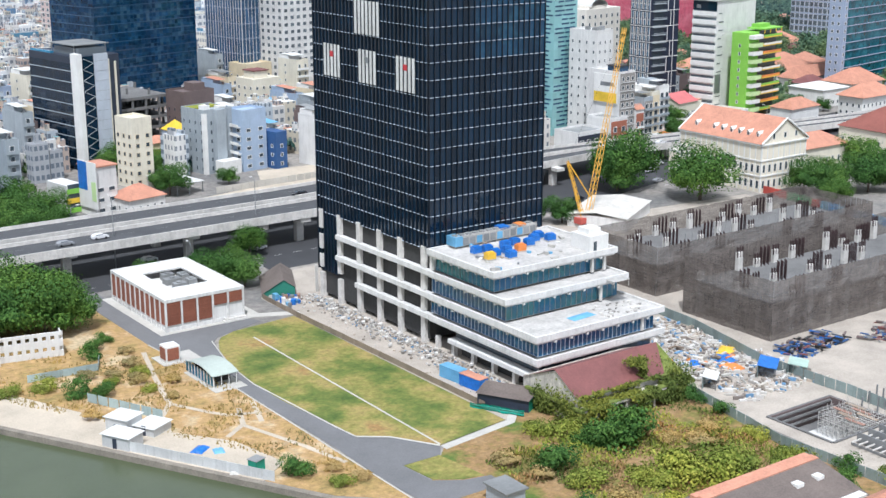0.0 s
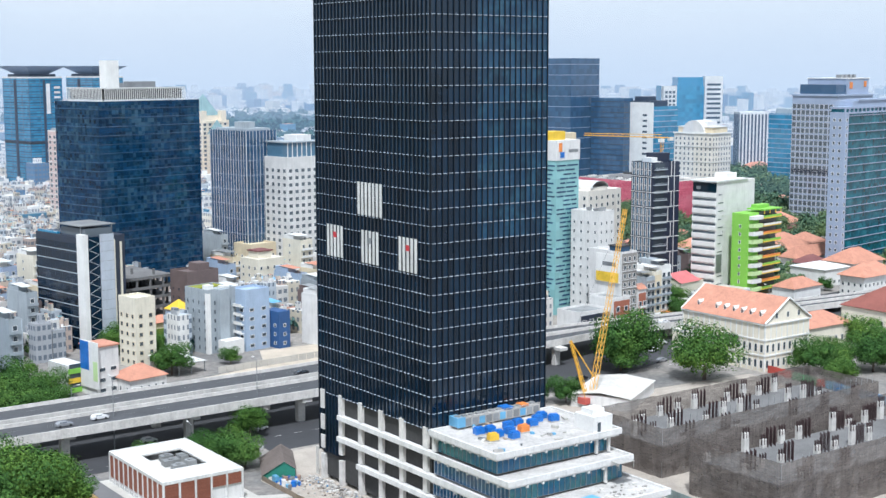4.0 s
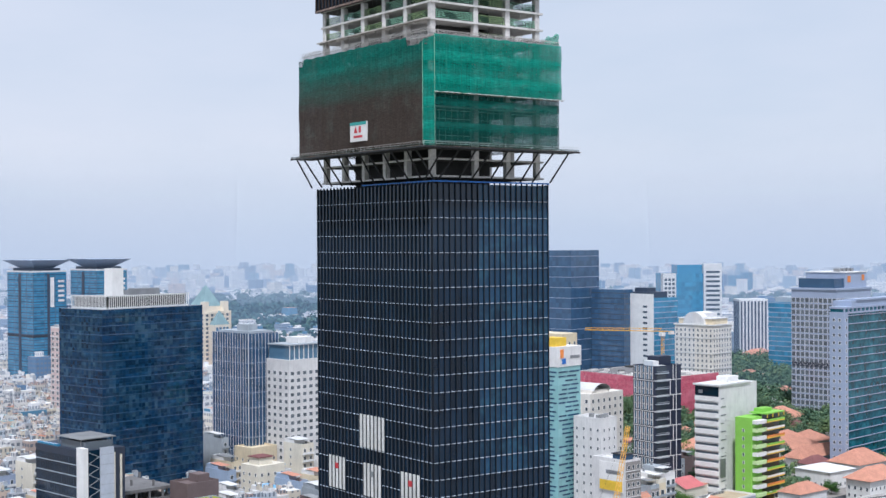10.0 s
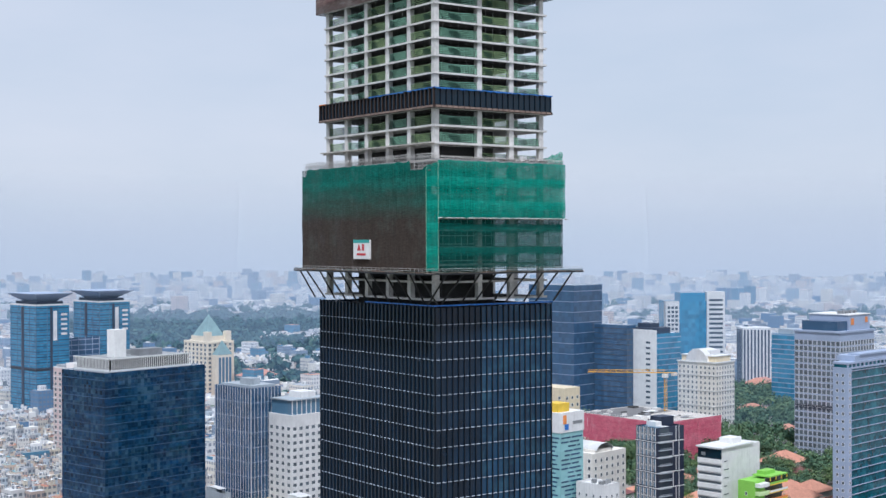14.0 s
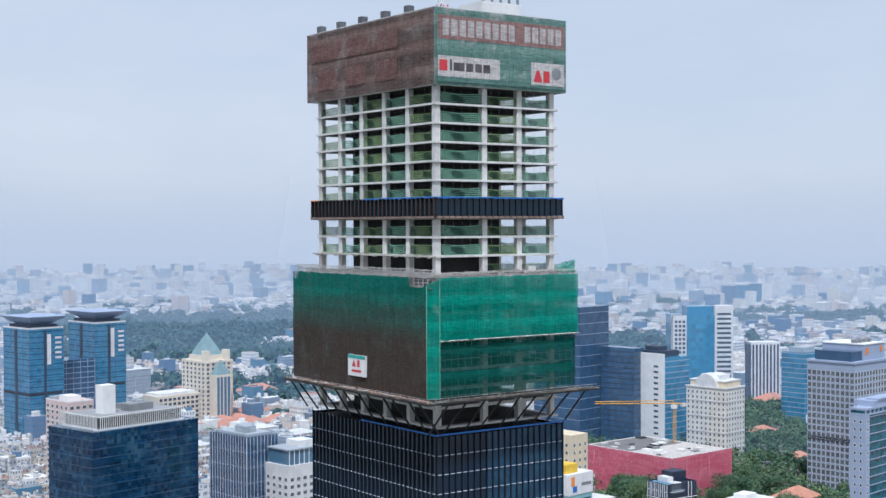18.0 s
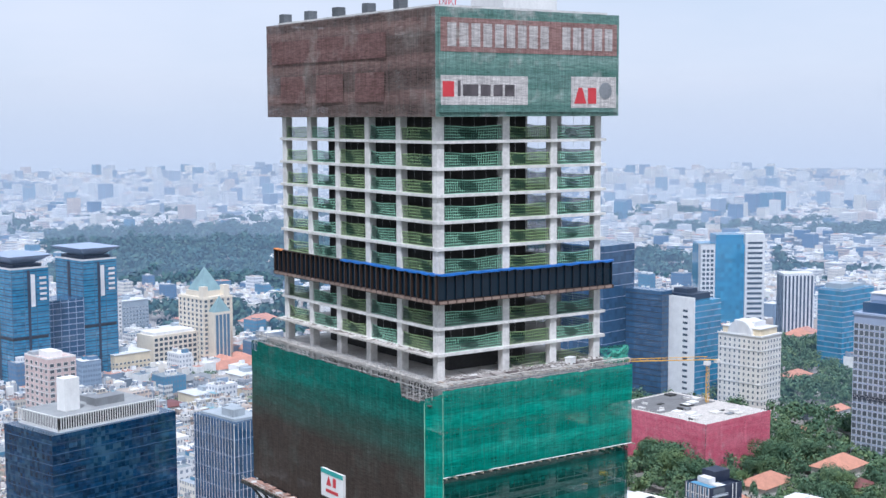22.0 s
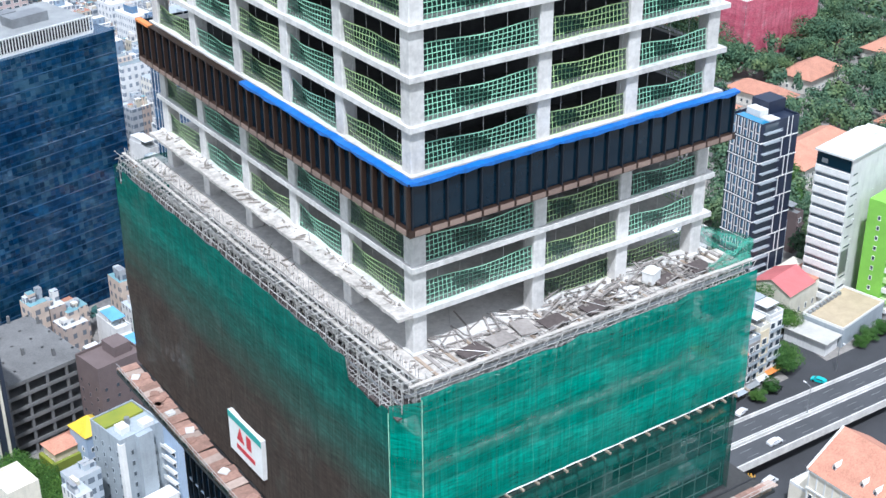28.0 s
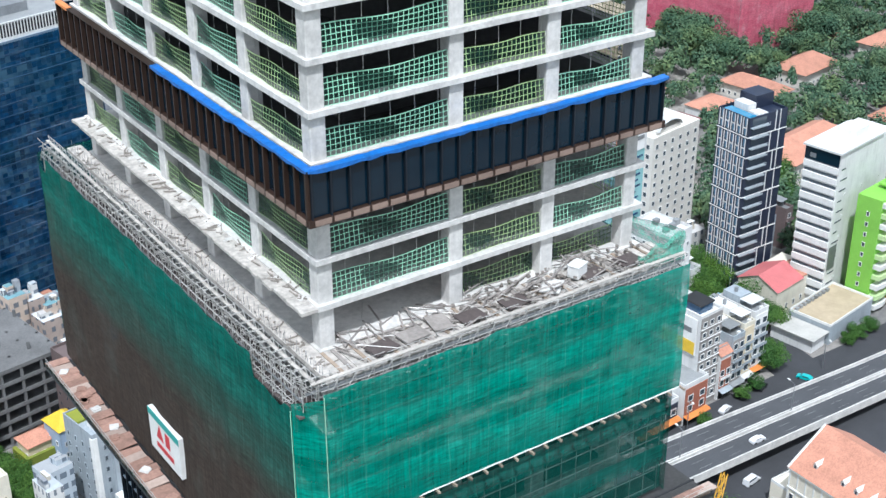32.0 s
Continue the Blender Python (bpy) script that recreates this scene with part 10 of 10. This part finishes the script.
for x, y, sc, k in ((-21.4, -67, 2.6, 0), (-3.4, -66, 3.6, 0), (-20, -75, 2.2, 1), (-1.4, -63.5, 2.8, 0), (-7, -64, 2.6, 0), (-6.2, -82, 3.0, 1), (0, -86, 3.2, 1), (6, -84, 2.6, 1), (-2, -78, 2.2, 1), (-12, -80, 2.0, 1), (12, -92, 2.4, 1), (-13, -53, 1.8, 1), (-9.5, -57, 2.2, 1), (-9, -62, 1.8, 0), (23, -58, 1.6, 0), (22, -66, 1.4, 0), (18, -78, 1.6, 1), (16, -88, 1.6, 1), (14, -102, 1.6, 0), (20, -98, 1.6, 0),
                    (-58.5, -42, 1.9, 0), (-74.5, 16, 1.8, 0), (-71, 12.5, 1.6, 0), (-79, 23, 1.7, 1), (-86, 24, 1.5, 1), (-77, 3, 1.4, 2), (-62, 16, 1.5, 2), (-60, 20, 1.3, 1), (-65, 22, 1.2, 2), (-70, 24, 1.4, 2), (-59, 26, 1.5, 2), (-64, 36, 1.6, 0), (-62, 40, 1.4, 0), (-57, 34, 1.2, 2), (-58, 44, 1.2, 0), (-56, 12, 1.2, 2), (-60, 4, 1.0, 2), (-52, -44, 1.2, 2), (-50, -50, 1.2, 2), (-54, -50, 1.3, 1), (-62, 10, 1.0, 1), (-67, 18, 1.1, 1), (-26, -60, 1.8, 2), (-20, -84, 1.8, 2), (-24, -68, 1.6, 2), (8, -74, 1.8, 2), (14, -70, 1.4, 2), (4, -70, 1.5, 2), (-14, -90, 1.8, 1), (-28, -84, 1.8, 0), (-8, -94, 1.8, 1), (24, -104, 1.6, 1)):
    bush(x, y, sc, k)
# climbing plants over the derelict house
vine = Shape()
for i in range(30000):
    f_ = tr.random()
    if f_ < 0.30:                # hanging from the ledge
        p_ = Vector((tr.uniform(-5.5, 24), -56.7 + tr.gauss(0, 0.3), 3.9 - abs(tr.gauss(0, 1.5))))
    elif f_ < 0.42:
        p_ = Vector((tr.uniform(-5.5, 24), tr.uniform(-56.6, -54.4), 3.8 + abs(tr.gauss(0, 0.35))))
    elif f_ < 0.60:              # the side wall and corner
        p_ = Vector((tr.uniform(-6.2, -4.0), tr.uniform(-58, -42), abs(tr.gauss(2.2, 1.6))))
    elif f_ < 0.72:
        p_ = Vector((tr.uniform(-4, 22.5), -54.5 + tr.gauss(0, 0.3), 5.3 + tr.gauss(0, 0.25)))
    elif f_ < 0.90:              # a curtain over the far end
        p_ = Vector((tr.uniform(17, 24), tr.uniform(-57.4, -50), abs(tr.gauss(3.0, 1.9))))
    elif f_ < 0.94:              # a bush rooted on the roof, with its stem
        p_ = Vector((13.0 + tr.gauss(0, 1.2), -52.5 + tr.gauss(0, 1.0), 8.2 + abs(tr.gauss(0, 0.5))))
    else:
        p_ = Vector((13.0 + tr.gauss(0, 0.4), -53.8 + tr.gauss(0, 0.4), tr.uniform(0.5, 8)))
    p_.z = max(0.1, p_.z)
    if noise.noise(Vector((p_.x * 0.3, p_.y * 0.2, p_.z * 0.5))) < -0.16:
        continue
    n_ = Vector((tr.uniform(-1, 1), tr.uniform(-1, 0.2), tr.uniform(0, 1))).normalized()
    a_ = n_.orthogonal().normalized()
    b_ = n_.cross(a_)
    q = tr.uniform(0.14, 0.34)
    vine.face([p_ - a_ * q, p_ + b_ * q * 0.6, p_ + a_ * q, p_ - b_ * q * 0.6])
UG = (LEAF_V, LEAF_Y, leaf_mat("russet_dry_growth", (0.20, 0.11, 0.05), (0.42, 0.27, 0.13)))
for gi, mm in enumerate(UG):
    ug = Shape()
    for i in range(11000):
        x, y = tr.uniform(-29, 21), tr.uniform(-91, -57.2)
        v1 = noise.noise(Vector((x * 0.11, y * 0.11, 3 + gi * 7)))
        if v1 < 0.02 or (x < -24 and y < -70):
            continue
        z_ = tr.uniform(0.02, 1.0) ** 1.5 * (0.3 + 3.2 * v1)
        q, a_ = tr.uniform(0.10, 0.30), tr.uniform(0, 6.28)
        c_, s1 = math.cos(a_) * q, math.sin(a_) * q
        ug.face([(x - c_, y - s1, z_ * 0.6), (x + s1 * 0.6, y - c_ * 0.6, z_ + 0.03), (x + c_, y + s1, z_ + q), (x - s1 * 0.6, y + c_ * 0.6, z_ + 0.03)])
    solid("undergrowth", ug, mm, ("tangled green undergrowth", "yellow-green undergrowth", "dry russet undergrowth")[gi] + " on the wild plot", "undergrowth", kind="stuff")
solid("climbing_plants", vine, LEAF_V, "climbing plants grown over the derelict house", "climbing plant", kind="stuff")
tuft = Shape()
for i in range(9000):
    s_ = tr.uniform(-58, 46)
    p2 = B0 + ED * s_ + NB * tr.uniform(10, 44)
    if noise.noise(Vector((p2.x * 0.12, p2.y * 0.12, 4))) < -0.05 or p2.x > -48:
        continue
    h_, w_ = tr.uniform(0.25, 0.8), tr.uniform(0.1, 0.3)
    a_ = tr.uniform(0, 3.14)
    tuft.face([(p2.x - w_ * math.cos(a_), p2.y - w_ * math.sin(a_), 0.04), (p2.x + w_ * math.cos(a_), p2.y + w_ * math.sin(a_), 0.04), (p2.x + tr.uniform(-.2, .2), p2.y + tr.uniform(-.2, .2), h_)])
solid("grass_tufts", tuft, DRY, "tall dry grass tufts on the open ground", "grass", kind="stuff")


# ---- row houses near enough to tell apart ----
HP = []
hr = random.Random(3)
WALLS = (WHITE_R, CREAM, GREYW, WHITE_R, BLUEW, YELL, WHITE_R, LILAC, BROWNW, WHITE_R)
for i in range(14):
    w_, d_, fl = hr.choice((4.2, 4.8, 5.4, 7.0)), hr.uniform(11, 16), hr.choice((2, 3, 3, 4, 4, 5, 6))
    h_ = fl * 3.4 + 0.5
    body = WALLS[i % 10]
    ob = thing("row_house", "narrow painted row house with a flat cluttered roof", "house", group="row houses")
    part("wall", Box(0, 0, 0, w_, d_, h_), body, ob)
    part("parapet", parapet(w_, d_, h_, 0.18, 0.9), body, ob)
    part("roof", Box(0.2, 0.2, h_, w_ - 0.2, d_ - 0.2, h_ + 0.08), (ROOF_G, ROOF_W, ROOF_W, ROOF_G, ROOF_R)[i % 5], ob)
    part("roof_room", Box(0.4, d_ * 0.45, h_ + 0.08, w_ - 0.4, d_ - 0.5, h_ + 2.6), WHITE if i % 2 else body, ob)
    part("roof_sheet", Shape().face([(0.1, d_ * 0.2, h_ + 2.5), (w_ - 0.1, d_ * 0.2, h_ + 2.5), (w_ - 0.1, d_ * 0.8, h_ + 3.0), (0.1, d_ * 0.8, h_ + 3.0)]), (ROOF_W, ROOF_G, ROOF_W, ROOF_G, ROOF_R, ROOF_W, TARP_L)[i % 7], ob)
    part("water_tank", Shape().tube((w_ - 1.1, d_ * 0.3, h_ + 0.1), (w_ - 1.1, d_ * 0.3, h_ + 1.5), 0.5, 8), STEEL, ob)
    for k in range(fl):
        n = 1 if w_ < 5 else 2
        for q in range(n):
            part("window", window_mesh(1.6 if n == 1 else 1.3, 1.7), None, ob, m=Matrix.Translation((w_ * (q + 0.5) / n, 0, 0.9 + k * 3.4)))
        if k and i % 3:
            part("balcony", Shape().box(0.2, -0.9, k * 3.4, w_ - 0.2, 0, k * 3.4 + 0.15).box(0.2, -0.9, k * 3.4 + 0.15, w_ - 0.2, -0.82, k * 3.4 + 1.0), WHITE if i % 2 else body, ob)
        if k and i % 2:
            part("window", window_mesh(1.1, 1.2), None, ob, m=pose(0, d_ * 0.6, 1.2 + k * 3.4, 0, 0, -90))
    HP.append((ob, w_, d_, h_))
labels = ("white", "cream", "grey", "white", "pale blue", "yellow", "white", "pale stone", "brown", "white")
for i, (ob, *_r) in enumerate(HP):
    ob["label"] = "narrow %s row house with a cluttered flat roof" % labels[i % 10]


def near_ok(x, y):
    d = math.hypot(x + 120, y + 180)
    an_ = math.degrees(math.atan2(y + 180, x + 120))
    return 300 < d < 620 and 34 < an_ < 77 and y > city_edge(x) and free(x, y, 5) and free(x + 4, y + 10, 5) and not in_park(x, y) and noise.noise(Vector((x * 0.02, y * 0.02, 7))) < 0.22


used = set()
count = 0
ca, sa = math.cos(radians(10)), math.sin(radians(10))
v_ = 60
row = 0
while v_ < 420:
    row += 1
    u = -160
    while u < 460:
        k = hr.randrange(14)
        ob, w_, d_, h_ = HP[k]
        x, y = u * ca - v_ * sa, u * sa + v_ * ca
        vis = math.hypot(x + 120, y + 180)
        hidden = -5 < x < 60 and y > 340
        if near_ok(x, y) and hr.random() < 0.9 and not hidden:
            m = pose(x, y, 0, 0, 0, 10 + hr.choice((0, 0, 0, 3, -3)))
            if count < 90:
                if k in used:
                    copy_thing(ob, m)
                else:
                    ob.matrix_basis = m
                    used.add(k)
                TAKEN.append((x, y, w_, d_, radians(10)))
                count += 1
        u += w_ + (0.15 if hr.random() < 0.8 else hr.uniform(2, 7))
    v_ += 17.5 + (7 if row % 2 == 0 else 0)
for k, (ob, *_r) in enumerate(HP):
    if k not in used:
        ob.matrix_basis = pose(150 + k * 9, 420, 0, 0, 0, 10)
        TAKEN.append((150 + k * 9, 420, 8, 16, radians(10)))

# broad tiled roofs round the cream hotel, far off
for x, y, wx, wy, h_, rh_ in ((318, 742, 44, 14, 9, 5), (366, 750, 30, 12, 8, 5), (372, 806, 26, 14, 9, 5), (352, 775, 14, 22, 8, 4), (330, 765, 22, 26, 8, 5), (420, 770, 30, 16, 8, 5), (440, 930, 34, 20, 9, 6), (380, 935, 40, 22, 16, 3), (782, 596, 34, 16, 8, 5), (640, 480, 24, 14, 7, 4)):
    ob = plot("villa", "long pale building with a terracotta roof beside the park", x, y, wx, wy, h_, 10, WHITE_R, "house")
    hip(ob, wx, wy, h_, rh_, ROOF_R, 1.0)
# pale flat-roofed blocks between the glass towers and the park
for x, y, wx, wy, h_, mm, rm in ((258, 652, 40, 20, 12, CREAM, ROOF_W), (306, 640, 46, 22, 14, WHITE_R, ROOF_W), (256, 702, 46, 18, 11, GREYW, ROOF_G), (310, 690, 34, 22, 13, WHITE_R, ROOF_W), (250, 772, 30, 22, 22, CREAM, ROOF_W), (296, 806, 30, 24, 26, WHITE_R, ROOF_W), (342, 882, 36, 24, 18, WHITE_R, ROOF_W), (300, 935, 22, 22, 40, WHITE_R, ROOF_G), (332, 972, 30, 20, 32, GREYW, ROOF_W), (226, 640, 24, 20, 9, WHITE_R, ROOF_M)):
    ob = plot("office_building", "pale flat-roofed block with rows of dark windows", x, y, wx, wy, h_, 10, mm)
    windows(ob, wx, wy, h_, int(wx / 3.2), int(wy / 3.2), 3.4, 2.0, 1.6, join=True)
    part("roof", Box(-0.4, -0.4, h_, wx + 0.4, wy + 0.4, h_ + 0.5), rm, ob)
    part("roof_room", Box(wx * 0.3, wy * 0.4, h_ + 0.5, wx * 0.55, wy * 0.75, h_ + 3.2), GREYW, ob)
# villas with tiled roofs among the trees
for x, y, wx, wy, h_, rh_ in ((462, 296, 26, 18, 7, 6), (404, 297, 26, 16, 7, 5), (376, 288, 12, 27, 6, 4), (392, 233, 22, 16, 7, 5), (323, 229, 42, 18, 9, 6), (372, 214, 26, 14, 8, 5), (460, 330, 30, 10, 5, 3)):
    ob = plot("villa", "pale colonial villa with a large terracotta hipped roof", x, y, wx, wy, h_, 10, PALEC, "house")
    hip(ob, wx, wy, h_, rh_, ROOF_R, 1.2)
    windows(ob, wx, wy, h_ + 0.4, int(wx / 3), int(wy / 3), 3.4, 1.2, 1.6, 1.0)
for i in range(18):
    for _ in range(40):
        x, y = hr.uniform(280, 640), hr.uniform(130, 420)
        an_ = math.degrees(math.atan2(y + 180, x + 120))
        if 33 < an_ < 52 and free(x, y, 12) and free(x + 10, y + 6, 10):
            break
    else:
        continue
    wx, wy, h_ = hr.uniform(9, 20), hr.uniform(8, 12), hr.choice((4, 7, 7, 8))
    ob = plot("villa", "pale villa with a terracotta hipped roof among trees", x, y, wx, wy, h_, 10 + hr.uniform(-8, 8), WHITE_R if i % 3 else CREAM, "house")
    hip(ob, wx, wy, h_, hr.uniform(2.5, 4), ROOF_R if i % 5 else ROOF_M)
    windows(ob, wx, wy, h_ + 0.4, int(wx / 3), 2, 3.4, 1.2, 1.5, 1.0, join=True)

solid("row_houses", far_boxes(300, 950, 6.6, 7, 16, 0.0, 1, 0.9), (CITY, CITY_TOP), "dense painted row houses with flat roofs", "houses", kind="stuff")
solid("row_houses", far_boxes(950, 2000, 8.5, 8, 15, 0.0, 2, 0.9), (CITY_FAR, CITY_FTOP), "dense painted houses stretching to the horizon", "houses", kind="stuff")
solid("apartment_blocks", far_boxes(620, 2400, 14, 13, 26, 0.0, 4, 0.14), (CITY_MID, CITY_FTOP), "scattered pale and blue mid-rise blocks among the houses", "buildings", kind="stuff")
solid("apartment_blocks", far_boxes(2400, 4600, 20, 14, 42, 0.0, 6, 0.12), (CITY_MID, CITY_FTOP), "scattered far tower blocks near the horizon", "buildings", kind="stuff")
solid("row_houses", far_boxes(2000, 4700, 11.5, 7, 15, 0.0, 3), (CITY_FAR, CITY_FTOP), "far pale houses towards the horizon", "houses", kind="stuff")

# ---- glowing see-through shells that imitate haze over the far city ----
hm = bpy.data.materials.new("distant_haze")
hm.use_nodes = True
hn = hm.node_tree
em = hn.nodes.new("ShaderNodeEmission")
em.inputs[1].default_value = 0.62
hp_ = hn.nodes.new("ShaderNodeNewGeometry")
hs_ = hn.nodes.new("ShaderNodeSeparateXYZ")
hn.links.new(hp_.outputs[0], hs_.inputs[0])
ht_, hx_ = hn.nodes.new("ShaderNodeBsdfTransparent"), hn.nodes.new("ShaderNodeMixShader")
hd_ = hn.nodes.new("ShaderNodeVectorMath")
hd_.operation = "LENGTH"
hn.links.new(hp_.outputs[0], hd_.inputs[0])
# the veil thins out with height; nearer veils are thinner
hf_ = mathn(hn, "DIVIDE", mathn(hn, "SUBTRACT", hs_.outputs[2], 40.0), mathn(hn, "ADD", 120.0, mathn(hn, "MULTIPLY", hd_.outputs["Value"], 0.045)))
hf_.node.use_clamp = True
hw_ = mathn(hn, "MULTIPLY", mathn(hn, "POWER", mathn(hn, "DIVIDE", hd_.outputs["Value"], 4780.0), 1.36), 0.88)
# haze painted as emission: blue on the near shells, white on the farthest
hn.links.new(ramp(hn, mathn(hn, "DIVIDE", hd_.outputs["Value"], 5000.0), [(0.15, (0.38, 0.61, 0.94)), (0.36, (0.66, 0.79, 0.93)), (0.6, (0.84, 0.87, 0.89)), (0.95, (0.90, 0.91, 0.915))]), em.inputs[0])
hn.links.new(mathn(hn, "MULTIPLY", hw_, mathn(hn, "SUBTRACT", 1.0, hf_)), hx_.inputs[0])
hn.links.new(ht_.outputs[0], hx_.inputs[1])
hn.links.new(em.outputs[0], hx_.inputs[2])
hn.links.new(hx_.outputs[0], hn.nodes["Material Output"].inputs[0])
# added shells stand among the far houses, glow and cast no shadow
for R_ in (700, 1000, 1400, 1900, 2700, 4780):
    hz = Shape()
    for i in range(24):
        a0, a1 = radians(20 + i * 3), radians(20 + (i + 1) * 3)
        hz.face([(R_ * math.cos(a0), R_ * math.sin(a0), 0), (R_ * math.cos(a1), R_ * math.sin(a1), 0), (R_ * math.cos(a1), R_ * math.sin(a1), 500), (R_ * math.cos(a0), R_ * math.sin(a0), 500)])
    solid("backdrop", hz, hm, "glowing see-through shell imitating haze over the far city", "backdrop", kind="structure").visible_shadow = False


# ---- woods and parks far off ----
wood = Shape()
wr = random.Random(5)
dx_ = [Vector((wr.gauss(0, 1), wr.gauss(0, 1), abs(wr.gauss(0, 1)))).normalized() for _ in range(600)]


def far_trees(x0, x1, y0, y1, step, leaf, n, test, hmin=5, hmax=10):
    y = y0
    while y < y1:
        x = x0
        while x < x1:
            px, py = x + wr.uniform(-.45, .45) * step, y + wr.uniform(-.45, .45) * step
            an_ = math.degrees(math.atan2(py + 180, px + 120))
            if 32 < an_ < 78 and test(px, py) and free(px, py, 5):
                rad = step * wr.choice((0.42, 0.5, 0.6, 0.75, 0.95))
                hh = wr.uniform(hmin, hmax) * (0.75 + 0.35 * rad / step) * (1 + 0.6 * noise.noise(Vector((px * 0.02, py * 0.02, 8))))
                lobes = [(0.0, 0.0, 0.42, 0.62)] + [(wr.uniform(-.62, .62), wr.uniform(-.62, .62), wr.uniform(0.3, 0.62), wr.uniform(0.34, 0.5)) for _ in range(5)]
                for k in range(n):
                    d = dx_[wr.randrange(600)] * wr.uniform(0.7, 1.15)
                    lx, ly, lz, lq = lobes[k % 6]
                    p = Vector((px + (lx + d.x * lq) * rad, py + (ly + d.y * lq) * rad, hh * lz + d.z * hh * lq * 0.75))
                    a = d.orthogonal().normalized()
                    b_ = d.cross(a)
                    l_ = leaf * wr.uniform(0.7, 1.3)
                    c, s_ = math.cos(k), math.sin(k)
                    u, v_ = a * c + b_ * s_, b_ * c - a * s_
                    wood.face([p - u * l_, p + v_ * l_ * 0.6, p + u * l_, p - v_ * l_ * 0.6])
            x += step
        y += step


far_trees(255, 470, 165, 360, 8.5, 0.68, 420, in_park, 8, 17)
far_trees(255, 900, 165, 700, 10, 1.0, 200, lambda x, y: in_park(x, y) and not (x < 470 and y < 360), 8, 18)
far_trees(190, 345, 630, 800, 10, 1.1, 110, lambda x, y: noise.noise(Vector((x * 0.03, y * 0.03, 2))) > 0.0, 6, 12)
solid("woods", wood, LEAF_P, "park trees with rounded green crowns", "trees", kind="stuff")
wood = Shape()
far_trees(-60, 1500, 560, 1000, 13, 3.0, 30, lambda x, y: in_park(x, y) and not (x < 900 and y < 700 and x > 330), 8, 14)
far_trees(400, 1900, 1000, 2300, 19, 2.9, 84, lambda x, y: in_park(x, y), 9, 26)
far_trees(-60, 330, 126, 600, 10, 1.4, 30, lambda x, y: noise.noise(Vector((x * 0.02, y * 0.02, 7))) > 0.22 and y > 135 + 0.12 * max(0, x - 100), 4, 9)
yd = Shape()
for i in range(1100):
    x, y = wr.uniform(31, 55), wr.uniform(-66, -18)
    q, a_ = wr.uniform(0.12, 0.7), wr.uniform(0, 3.14)
    l_ = wr.uniform(0.4, 2.6)
    c, s_ = math.cos(a_), math.sin(a_)
    yd.prism([(x, y), (x + l_ * c, y + l_ * s_), (x + l_ * c - q * s_, y + l_ * s_ + q * c), (x - q * s_, y + q * c)], 0.03, 0.08 + wr.uniform(0.05, 0.7))
solid("yard_debris", yd, DEBRIS, "loose planks and broken pieces strewn over the site yard", "debris", kind="stuff")
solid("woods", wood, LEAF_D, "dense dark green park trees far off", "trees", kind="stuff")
